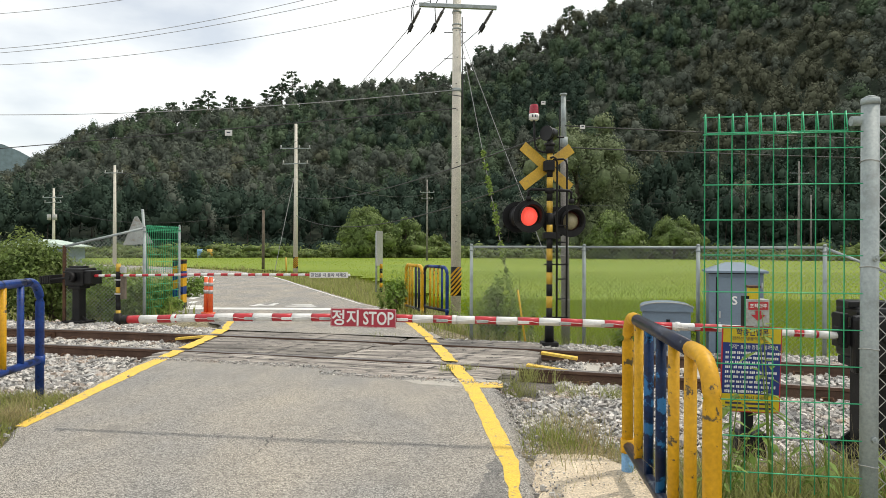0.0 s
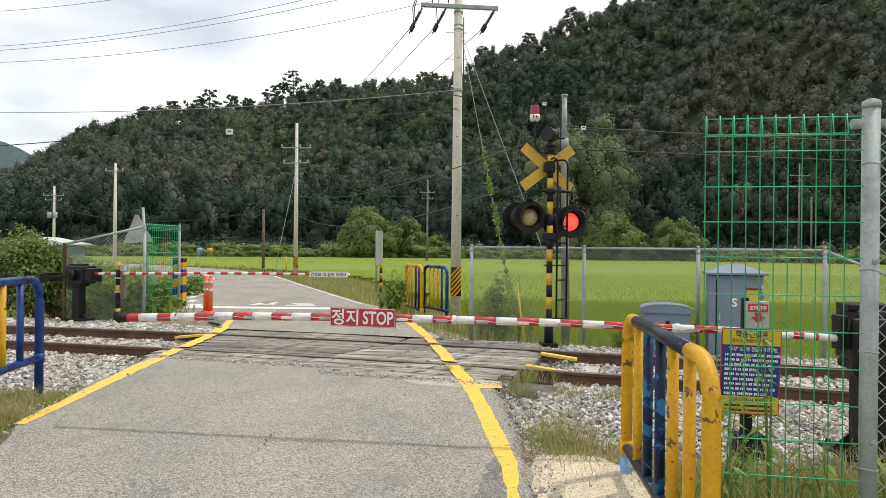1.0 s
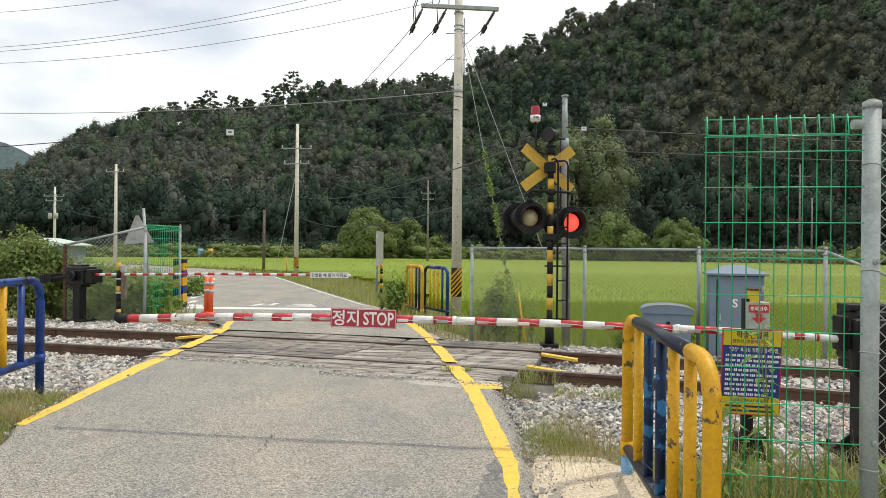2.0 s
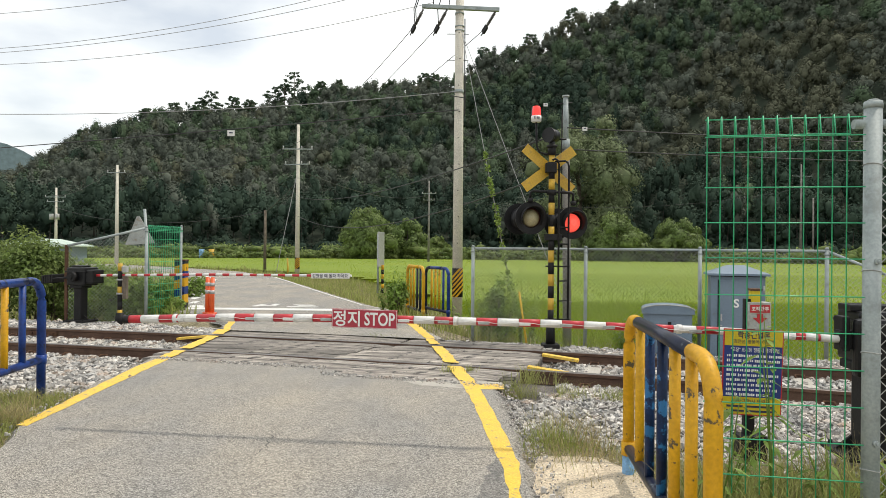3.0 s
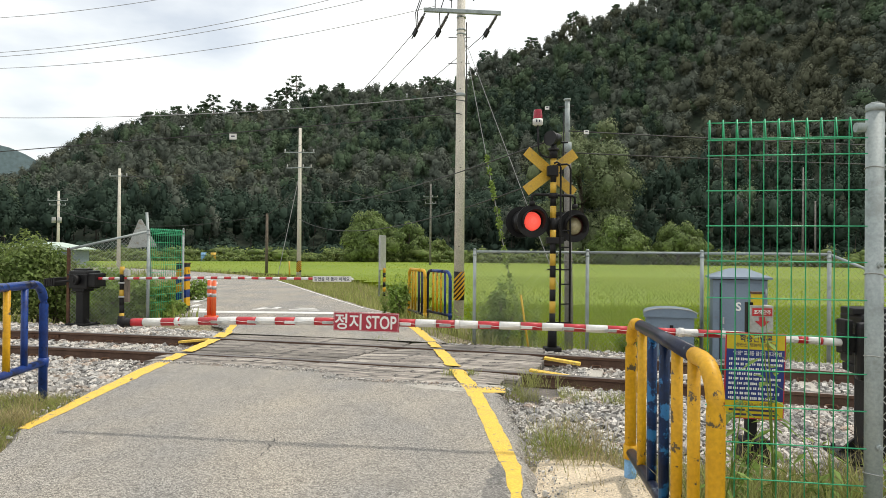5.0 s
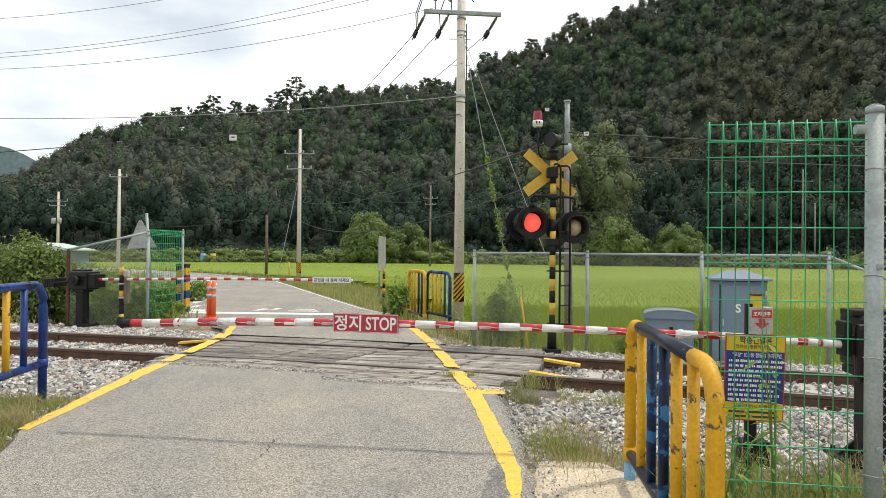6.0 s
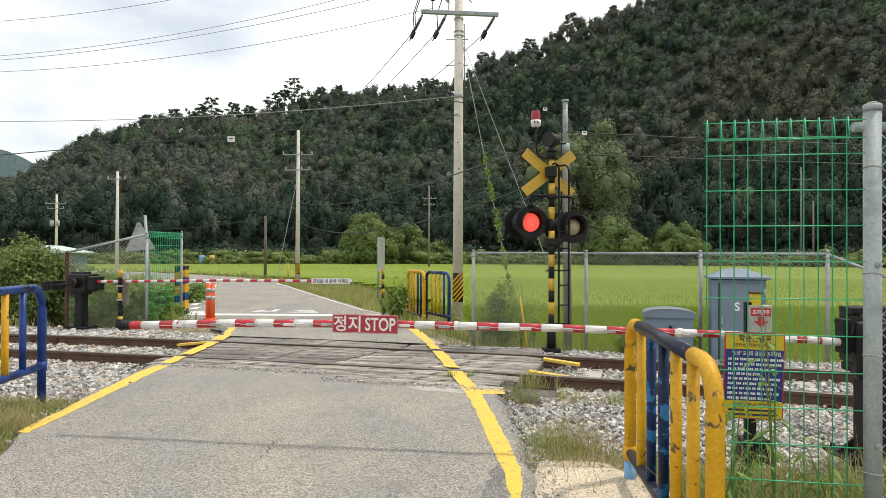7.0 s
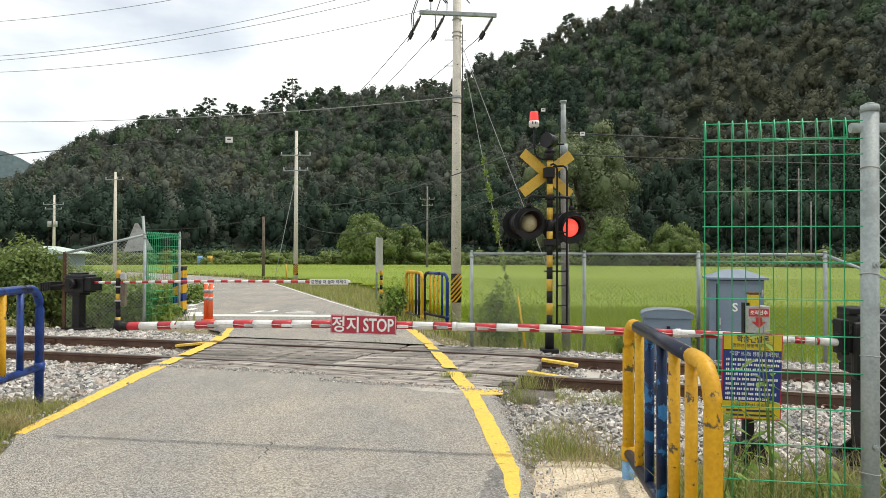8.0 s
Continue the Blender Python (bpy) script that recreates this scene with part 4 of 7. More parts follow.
def machine(at, label, hz, flip=1, shift=0.0):
    """A barrier machine: foot plate, pedestal, housing with bolted cover, pivot hub, counterweights, padlock."""
    t = thing("barrier_machine", label, "barrier", at)
    bm = B()
    box(bm, (0.50, 0.40, 0.035), (0, 0, 0.03), bevel=0.006)
    for sx in (-0.2, 0.2):
        for sy in (-0.15, 0.15):
            rod(bm, (sx, sy, 0.04), (sx, sy, 0.075), 0.015, seg=6)
    part("foot_plate", bm, "black", t)
    bm = B()
    box(bm, (0.18, 0.18, hz - 0.20), (0, 0, hz / 2 - 0.07), bevel=0.02)
    box(bm, (0.30, 0.27, 0.06), (0, 0, hz - 0.21), bevel=0.015)
    for sx in (-1, 1):
        prism(bm, [(0.0, 0.0), (0.11, 0.0), (0.0, 0.10)], 0.02, pose(sx * 0.115, -0.01 * 1, 0.05, 90, 0, 0) if sx > 0 else pose(-0.115, 0.01, 0.05, 90, 0, 180))
    part("pedestal", bm, "black", t)
    bm = B()
    box(bm, (0.46, 0.36, 0.37), (0.02 + shift, 0.02, hz), bevel=0.03)
    box(bm, (0.50, 0.40, 0.03), (0.02 + shift, 0.02, hz + 0.10), bevel=0.008)
    box(bm, (0.30, 0.20, 0.05), (-0.02, 0.02, hz + 0.20), bevel=0.012)
    part("housing", bm, "black_gloss", t)
    bm = B()
    box(bm, (0.20, 0.30, 0.28), (flip * 0.32, 0.02, hz), bevel=0.025)
    for sz in (hz - 0.11, hz + 0.11):
        for sy in (-0.10, 0.14):
            rod(bm, (flip * 0.42, sy, sz), (flip * 0.435, sy, sz), 0.012, seg=6)
    part("cover", bm, "black_gloss", t, "rounded black cover with bolts")
    bm = B()
    rod(bm, (0, -0.16, hz), (0, -0.27, hz), 0.10, seg=18)
    rod(bm, (0, -0.26, hz), (0, -0.29, hz), 0.05, seg=12)
    part("pivot_hub", bm, "black", t)
    return t


def build_near_barrier():
    t = machine(pose(3.03, 4.67, -0.05, 0, 0, -7), "black roadside barrier machine with a red and white boom lowered", 0.86, shift=0.07)
    inv = t.matrix_basis.inverted()

    def local(u):
        return inv @ arm_point(u)
    boom = build_boom(t, local, 0.0262, 0.0322, [0.0, 0.027, 0.030, 0.045, 0.057, 0.1524] + [0.2987 + 0.02926 * k for k in range(-4, 24)] + [0.992], False, "lowered boom striped in red and white bands")
    bm = B()
    tube(bm, [local(0.9903), local(1.0)], 0.034, 12)
    part("end_cap", bm, "black", boom, "black rubber end cap")
    for u in (0.915, 0.50, 0.20):
        bm = B()
        tube(bm, [local(u), local(u + 0.006)], 0.0335, 12)
        part("joint_collar", bm, "white", boom)
    # signal cable and small lamps clipped on the front of the boom
    bm = B()
    pts = []
    for i in range(121):
        u = 0.03 + 0.93 * i / 120
        p = arm_point(u) + Vector((-0.012, -0.042 + 0.012 * u, 0.005 * math.sin(i * 0.8) + 0.002 * math.sin(i * 2.3)))
        pts.append(inv @ p)
    tube(bm, pts, 0.0022, 5)
    part("lamp_cable", bm, "white", boom, "thin white cable")
    for i in range(16):
        u = 0.07 + i * 0.056
        if abs(u - 0.631) < 0.05:
            continue
        bm = B()
        p = arm_point(u) + Vector((-0.012, -0.038 + 0.012 * u, -0.006))
        box(bm, (0.085, 0.014, 0.022), inv @ p, bevel=0.003)
        box(bm, (0.03, 0.018, 0.014), inv @ p)
        part("boom_lamp", bm, "box_grey" if i % 3 else "white", boom, "small clip-on boom lamp, unlit")
    # stop plate
    c = arm_point(0.631) + Vector((-0.006, -0.045, 0.0))
    turn = math.degrees(math.atan2(-0.67, 5.36))
    plate = pose(c.x, c.y, c.z + 0.003, 0, 0.6, turn)
    bm = B()
    box(bm, (0.503, 0.012, 0.141), bevel=0.004)
    ob = part("stop_plate", bm, "sign_red", boom, "dark red plate with white stop lettering")
    ob.matrix_basis = inv @ plate
    bm = B()
    for z in (-0.066, 0.066):
        box(bm, (0.492, 0.002, 0.002), (0, -0.0065, z))
    for x in (-0.246, 0.246):
        box(bm, (0.002, 0.002, 0.134), (x, -0.0065, 0))
    part("plate_border", bm, "lettering", ob)
    letters("정지", 0.125, "lettering", ob, pose(-0.136, -0.0075, 0, 90, 0, 0), width=0.205, bold=0.0022)
    letters("STOP", 0.135, "lettering", ob, pose(0.118, -0.0075, 0, 90, 0, 0), width=0.232, bold=0.0026)
    bm = B()
    socket = inv @ Vector((2.80, 4.56, 0.80))
    box(bm, (0.14, 0.10, 0.13), socket, bevel=0.015)
    box(bm, (0.05, 0.14, 0.24), socket + Vector((-0.03, 0.02, 0.04)), bevel=0.01)
    rod(bm, socket, socket + Vector((0.24, -0.02, 0.0)), 0.045, seg=12)
    part("boom_socket", bm, "black", t, "black cast socket holding the boom")
    bm = B()
    box(bm, (0.46, 0.10, 0.40), (0.02, -0.21, 0.80), bevel=0.035)
    box(bm, (0.40, 0.02, 0.34), (0.02, -0.262, 0.80), bevel=0.008)
    part("front_cover", bm, "black_gloss", t, "rounded black front cover")
    # counterweight and padlock
    bm = B()
    for s in (-0.16, 0.24):
        tube(bm, [(-0.05, s, 0.86), (0.62, s, 0.80)], 0.022, 8)
    box(bm, (0.16, 0.42, 0.22), (0.66, 0.04, 0.78), bevel=0.02)
    part("counterweight", bm, "black", t)
    bm = B()
    box(bm, (0.035, 0.016, 0.04), (-0.17, -0.275, 0.66), bevel=0.005)
    tube(bm, [(-0.182, -0.275, 0.675), (-0.182, -0.275, 0.705), (-0.17, -0.275, 0.717), (-0.158, -0.275, 0.705), (-0.158, -0.275, 0.675)], 0.004, 6)
    part("padlock", bm, "silver", t, "small steel padlock")
    return t


build_near_barrier()


def build_far_barrier():
    t = machine(pose(-7.45, 13.45, -0.16, 0, 0, -16), "black barrier machine beyond the track with a striped boom lowered", 0.94)
    inv = t.matrix_basis.inverted()
    boom = build_boom(t, lambda u: inv @ far_point(u), 0.027, 0.024, [k / 40 for k in range(41)], True, "thin lowered boom striped in red and white")
    c = far_point(0.93) + Vector((0, -0.045, 0))
    ob_m = inv @ pose(c.x, c.y, c.z, 0, -0.8, -14.3)
    bm = B()
    box(bm, (0.76, 0.01, 0.10), bevel=0.003)
    ob = part("notice_plate", bm, "white", boom, "white plate with dark lettering")
    ob.matrix_basis = ob_m
    letters("갇혔을 때 돌파 하세요", 0.075, "lettering_dark", ob, pose(0, -0.006, 0, 90, 0, 0), width=0.70, bold=0.001)
    bm = B()
    for s in (-0.15, 0.20):
        tube(bm, [(0.05, s, 0.94), (-0.60, s, 0.88)], 0.02, 8)
    for q in range(5):
        box(bm, (0.05, 0.40, 0.17), (-0.58 - 0.06 * q, 0.03, 0.89 - 0.006 * q), bevel=0.008)
    part("counterweight", bm, "black", t)
    return t


build_far_barrier()


# ---- bent pipe guard rails ----
def guard(at, length, height, label, colours, bars_at, r=0.036, rb=0.025, group="pipe guard rails", top="navy", low=0.12, bend=0.17, bottom="navy", stub=""):
    """An upside-down U of thick pipe with upright bars and a low rail; x runs along it."""
    t = thing("guard_rail", label, "guard rail", at, group)
    L, R = colours

    def leg(x, sgn, mat):
        bm = B()
        pts = [(x, 0, -0.25), (x, 0, height - bend)] + [(x + sgn * (bend - bend * math.cos(a)), 0, height - bend + bend * math.sin(a)) for a in (radians(15 * k) for k in range(1, 7))]
        pts.append((x + sgn * (bend + 0.12), 0, height))
        tube(bm, pts, r, 12)
        part("leg", bm, mat, t)
    leg(0, 1, L)
    leg(length, -1, R)
    bm = B()
    tube(bm, [(bend + 0.11, 0, height), (length / 2, 0, height), (length - bend - 0.11, 0, height)], r - 0.001, 12)
    part("top_rail", bm, top, t)
    bm = B()
    tube(bm, [(0.0, 0, low), (length / 2, 0, low), (length, 0, low)], rb + 0.006, 10)
    part("low_rail", bm, bottom, t)
    for x, mat in bars_at:
        bm = B()
        tube(bm, [(x, 0, low), (x, 0, height * 0.5), (x, 0, height)], rb, 10)
        part("bar", bm, mat, t)
    if stub:
        bm = B()
        tube(bm, [(0, 0, -0.25), (0, 0, low - 0.03)], r + 0.0015, 12)
        part("leg_foot", bm, stub, t, "leg foot with older pale blue paint")
    for x, mat in ((0, L), (length, R)):
        bm = B()
        tube(bm, [(x, 0, low - 0.045), (x, 0, low + 0.045)], r + 0.008, 12)
        part("collar", bm, mat, t)
    return t


def along(a, b):
    a, b = Vector(a), Vector(b)
    d = b - a
    return pose(a.x, a.y, a.z, 0, 0, math.degrees(math.atan2(d.y, d.x))), d.length


m, ln = along((1.205, 4.27, 0), (1.052, 2.56, 0))
guard(m, ln, 0.965, "yellow and navy pipe guard rail with chipped paint beside the lane", ("yellow", "yellow"),
      [(0.34, "yellow"), (0.61, "blue_dark"), (0.89, "blue_dark"), (1.14, "yellow"), (1.42, "yellow")], r=0.037, rb=0.027, top="navy", stub="blue_light")
m, ln = along((-3.94, 6.42, 0), (-3.74, 4.70, 0))
guard(m, ln, 1.06, "blue and yellow pipe guard rail at the verge", ("blue", "yellow"), [(0.36, "blue"), (0.66, "yellow"), (0.95, "yellow"), (1.25, "blue"), (1.5, "blue")], r=0.040, rb=0.030, top="blue", low=0.29, bottom="blue", bend=0.2)
m, ln = along((-0.44, 13.9, -0.05), (-0.85, 15.2, -0.05))
guard(m, ln, 1.06, "yellow and black pipe guard rail standing in tall weeds", ("yellow", "yellow"), [(0.25, "navy"), (0.5, "navy"), (0.8, "yellow"), (1.05, "yellow")], top="yellow")
m, ln = along((0.09, 13.85, -0.05), (-0.42, 14.9, -0.05))
guard(m, ln, 1.04, "yellow and blue pipe guard rail beside the pole", ("blue", "navy"), [(0.25, "blue"), (0.45, "yellow"), (0.65, "yellow"), (0.85, "yellow")], top="blue")


# ---- flashing crossing signal ----
def striped(bm_parent, x, y, z0, z1, r, step, mats, name="band", first=0, r1=None):
    """A post in coloured rings, each a part."""
    n = max(int(round((z1 - z0) / step)), 1)
    for k in range(n):
        bm = B()
        a, b = z0 + (z1 - z0) * k / n, z0 + (z1 - z0) * (k + 1) / n
        rod(bm, (x, y, a), (x, y, b), r if r1 is None else r + (r1 - r) * k / n, r if r1 is None else r + (r1 - r) * (k + 1) / n, 14)
        part(name, bm, mats[(k + first) % len(mats)], bm_parent)


def ball_half(bm, r, front):
    """Half a ball; the front half faces -y."""
    n, k = 8, 20
    rows = []
    for i in range(n + 1):
        a = (math.pi / 2) * i / n
        rr, yy = r * math.sin(a), (-1 if front else 1) * r * math.cos(a)
        rows.append([bm.verts.new((rr * math.cos(2 * math.pi * j / k), yy, rr * math.sin(2 * math.pi * j / k))) for j in range(k)] if i else [bm.verts.new((0, yy, 0))])
    for j in range(k):
        bm.faces.new((rows[0][0], rows[1][j], rows[1][(j + 1) % k])).smooth = True
        for i in range(1, n):
            bm.faces.new((rows[i][j], rows[i + 1][j], rows[i + 1][(j + 1) % k], rows[i][(j + 1) % k])).smooth = True
    bmesh.ops.recalc_face_normals(bm, faces=bm.faces)
    return bm


TURNERS = []          # the turning lamp inserts, keyed in motions()
SIG = Vector((1.665, 10.27, -0.12))


def build_lamp(parent, at, yaw):
    """A round flasher: back drum, wide black target disc with hood; an added ball with one lit and one dark face turns
    inside to imitate flashing.
    """
    lamp = new("flasher_lamp")
    lamp.parent = parent
    lamp.matrix_basis = Matrix.Translation(at) @ pose(0, 0, 0, 0, 0, yaw)
    tagged(lamp, "round red flasher lamp in a black hooded housing")
    bm = B()
    rod(bm, (0, 0.02, 0), (0, 0.29, 0), 0.185, 0.17, 24, caps=False)
    rod(bm, (0, 0.285, 0), (0, 0.30, 0), 0.171, 0.15, 24)
    part("drum", bm, "black_gloss", lamp)
    bm = B()
    n = 28
    for r0, y0, r1, y1 in ((0.155, -0.005, 0.258, -0.005), (0.258, -0.005, 0.258, 0.02), (0.258, 0.02, 0.155, 0.02)):
        a = [bm.verts.new((r0 * math.cos(2 * math.pi * j / n), y0, r0 * math.sin(2 * math.pi * j / n))) for j in range(n)]
        b = [bm.verts.new((r1 * math.cos(2 * math.pi * j / n), y1, r1 * math.sin(2 * math.pi * j / n))) for j in range(n)]
        for j in range(n):
            bm.faces.new((a[j], a[(j + 1) % n], b[(j + 1) % n], b[j]))
    bmesh.ops.remove_doubles(bm, verts=bm.verts, dist=0.0005)
    bmesh.ops.recalc_face_normals(bm, faces=bm.faces)
    part("target_disc", bm, "black", lamp)
    # hood over the upper half of the lens
    bm = B()
    n = 24
    rows = []
    for rad in (0.168, 0.178):
        lo, hi = [], []
        for j in range(n + 1):
            a = radians(-35 + 250 * j / n)
            reach = 0.05 + 0.15 * max(math.sin(a) * 0.5 + 0.5, 0.0)
            lo.append(bm.verts.new((rad * math.cos(a), -0.004, rad * math.sin(a))))
            hi.append(bm.verts.new((rad * 1.04 * math.cos(a), -reach, rad * 1.04 * math.sin(a))))
        rows.append((lo, hi))
    (l0, h0), (l1, h1) = rows
    for j in range(n):
        for q in ((l0[j], l0[j + 1], h0[j + 1], h0[j]), (l1[j], l1[j + 1], h1[j + 1], h1[j]), (h0[j], h0[j + 1], h1[j + 1], h1[j])):
            bm.faces.new(q).smooth = True
    bmesh.ops.recalc_face_normals(bm, faces=bm.faces)
    part("hood", bm, "black", lamp)
    # the head for the other direction, back to back
    bm = B()
    rod(bm, (-0.09, 0.36, 0.0), (-0.09, 0.375, 0.0), 0.25, 0.25, 24)
    rod(bm, (-0.05, 0.29, 0.0), (-0.09, 0.37, 0.0), 0.16, 0.18, 20)
    part("rear_head", bm, "black_gloss", lamp)
    bm = B()
    tube(bm, [(0, 0.12, 0.17), (0, 0.12, 0.22), (0.03, 0.12, 0.25)], 0.03, 8)
    rod(bm, (0, 0.12, 0.19), (0, 0.12, 0.215), 0.055, seg=10)
    part("hanger", bm, "black", lamp)
    insert = new("lamp_insert")
    insert.parent = lamp
    insert.location = (0, 0.075, 0)
    part("lit_lens", ball_half(B(), 0.150, True), "lens_red", insert)
    part("dark_lens", ball_half(B(), 0.150, False), "lens_off", insert)
    return insert


def build_signal():
    t = thing("crossing_signal", "yellow and black striped crossing signal post with crossbuck and red flashers", "railway signal", Matrix.Translation(SIG))
    bm = B()
    box(bm, (0.26, 0.26, 0.16), (0, 0, -0.02), bevel=0.015)
    rod(bm, (0, 0, 0.05), (0, 0, 0.44), 0.075, 0.065, 16)
    part("foot", bm, "black", t, "black cast foot")
    # black below, then rings of yellow and black
    striped(t, 0, 0, 0.40, 3.00, 0.047, 0.186, ["black", "buck_yellow"], "ring", 0)
    bm = B()
    rod(bm, (0, 0, 3.0), (0, 0, 3.16), 0.064, 0.064, 14)
    rod(bm, (0, 0, 3.12), (0, 0, 3.16), 0.085, 0.085, 14)
    part("post_cap", bm, "black", t)
    # horn loudspeaker on top
    bm = B()
    rod(bm, (-0.06, -0.05, 3.31), (0.06, 0.07, 3.31), 0.105, 0.10, 20)
    rod(bm, (-0.072, -0.062, 3.31), (-0.05, -0.04, 3.31), 0.118, 0.118, 20)
    rod(bm, (0.0, 0.0, 3.14), (0, 0, 3.22), 0.05, 0.05, 10)
    rod(bm, (0.10, 0.10, 3.27), (0.24, 0.08, 3.27), 0.02, 0.015, 8)
    part("loudspeaker", bm, "black_gloss", t, "black drum-shaped warning loudspeaker")
    # beacon on a bent pipe
    bm = B()
    tube(bm, [(0.0, 0, 3.02), (-0.10, 0, 3.02), (-0.19, 0, 3.05), (-0.23, 0, 3.12), (-0.24, 0, 3.22), (-0.25, 0, 3.54)], 0.016, 8)
    part("beacon_pipe", bm, "black", t)
    bm = B()
    rod(bm, (-0.25, 0, 3.535), (-0.25, 0, 3.615), 0.080, 0.080, 18)
    rod(bm, (-0.25, 0, 3.515), (-0.25, 0, 3.537), 0.06, 0.080, 18)
    part("beacon_base", bm, "white", t, "white beacon base with dark marks")
    part("mark", bars(B(), [(-0.29, -0.275, 3.575, 0.04), (-0.265, -0.26, 3.575, 0.03), (-0.245, -0.225, 3.575, 0.035), (-0.215, -0.208, 3.575, 0.03)], -0.081), "lettering_dark", t)
    dome = new("beacon_dome")
    dome.parent = t
    tagged(dome, "red plastic beacon dome, its glowing sector turned to imitate flashes")
    dome.location = (-0.25, 0, 3.615)
    # one sector glows; turning the whole dome stands in for its flashes
    for lit, a0, a1 in ((True, -150, -30), (False, -30, 210)):
        bm = B()
        k = 12
        prof = [(0.074, 0.0), (0.070, 0.07), (0.067, 0.125), (0.056, 0.147), (0.0, 0.152)]
        grid = [[bm.verts.new((r * math.cos(radians(a0 + (a1 - a0) * j / k)), r * math.sin(radians(a0 + (a1 - a0) * j / k)), z)) for j in range(k + 1)] for r, z in prof]
        for i in range(len(prof) - 1):
            for j in range(k):
                bm.faces.new((grid[i][j], grid[i][j + 1], grid[i + 1][j + 1], grid[i + 1][j])).smooth = i < 2
        bmesh.ops.remove_doubles(bm, verts=bm.verts, dist=0.0004)
        bmesh.ops.recalc_face_normals(bm, faces=bm.faces)
        part("lit_side" if lit else "dark_side", bm, "dome_lit" if lit else "dome_red", dome)
    TURNERS.append(("beacon", dome, (-0.25, 0, 3.615)))
    # crossbuck: two blades, one before the post, one behind
    for k, (ang, yy) in enumerate(((39, -0.085), (-37, -0.098))):
        bm = B()
        box(bm, (1.03, 0.010, 0.165), bevel=0.003)
        blade = part("crossbuck_blade", bm, "buck_yellow", t, "faded yellow crossbuck blade")
        blade.matrix_basis = Matrix.Translation((-0.03, yy + 0.18 * (k == 1) + (0.2 if k == 0 else 0), 2.80)) @ pose(0, 0, 0, 0, 0, 12) @ pose(0, 0, 0, 0, ang, 0)
    bm = B()
    box(bm, (0.17, 0.12, 0.15), (-0.02, -0.03, 2.80), bevel=0.01)
    rod(bm, (0, 0, 2.72), (0, 0, 2.76), 0.074, 0.074, 14)
    rod(bm, (0, 0, 2.85), (0, 0, 2.89), 0.074, 0.074, 14)
    part("clamp_box", bm, "black", t)
    # lamp bracket
    bm = B()
    tube(bm, [(-0.33, 0, 2.30), (-0.33, 0, 2.42), (-0.29, 0, 2.44), (0.30, 0, 2.42), (0.34, 0, 2.40), (0.34, 0, 2.28)], 0.022, 8)
    rod(bm, (-0.33, 0, 2.26), (-0.33, 0, 2.33), 0.045, seg=10)
    rod(bm, (0.34, 0, 2.22), (0.34, 0, 2.29), 0.045, seg=10)
    rod(bm, (0, 0, 2.38), (0, 0, 2.46), 0.076, seg=14)
    part("lamp_bracket", bm, "black", t)
    for name, at, yaw in (("left", (-0.315, 0.0, 2.02), 10), ("right", (0.36, 0.16, 1.955), 12)):
        TURNERS.append((name, build_lamp(t, at, yaw), (0, 0.075, 0)))
    bm = B()
    box(bm, (0.26, 0.16, 0.10), (0.03, 0.02, 1.72), bevel=0.01)
    part("junction_box", bm, "black", t)
    # ladder beside the post
    ladder = new("ladder")
    ladder.parent = t
    tagged(ladder, "narrow dark steel ladder")
    for x, top, y in ((0.105, 2.94, -0.06), (0.275, 2.92, 0.03)):
        bm = B()
        tube(bm, [(0.0, y, top - 0.02), (x - 0.06, y, top), (x - 0.015, y, top - 0.03), (x, y, top - 0.09), (x, y, 2.2), (x, y, 0.44)], 0.016, 8)
        part("ladder_rail", bm, "black", ladder)
    for z in (0.73, 1.04, 1.615, 1.875):
        bm = B()
        rod(bm, (0.105, -0.06, z), (0.275, 0.03, z), 0.011, seg=6)
        part("rung", bm, "black", ladder)
    for z in (0.44, 1.266):
        bm = B()
        box(bm, (0.38, 0.05, 0.022), (0.10, -0.01, z))
        part("ladder_bracket", bm, "black", t)
    return t


build_signal()

# slim service pole behind the signal
t = thing("service_pole", "slim steel service pole with a pale pipe sleeve", "pole", pose(2.235, 11.9, -0.45, 0, -0.8, 0))
bm = B()
rod(bm, (0, 0, 0), (0, 0, 3.75), 0.080, 0.062, 14)
for z in (0.9, 1.7, 2.6, 3.1):
    rod(bm, (0, 0, z), (0, 0, z + 0.03), 0.086, 0.084, 14)
part("shaft", bm, "old_pole", t)
bm = B()
rod(bm, (0, 0, 3.72), (0, 0, 4.62), 0.050, 0.046, 14)
rod(bm, (0, 0, 3.68), (0, 0, 3.86), 0.074, 0.070, 14)
rod(bm, (0, 0, 4.62), (0, 0, 4.65), 0.066, 0.066, 14)
part("sleeve", bm, "galv", t, "pale steel pipe sleeve")
bm = B()
rod(bm, (-0.16, 0, 4.50), (0.12, 0, 4.52), 0.012, seg=6)
tube(bm, [(-0.30, -0.1, 3.45), (-0.18, -0.1, 3.58), (-0.05, -0.09, 3.50), (0.05, -0.09, 3.62)], 0.012, 6)
tube(bm, [(-0.09, -0.05, 2.6), (-0.10, -0.05, 3.3), (-0.07, -0.05, 4.4)], 0.012, 6)
part("hook", bm, "black", t)


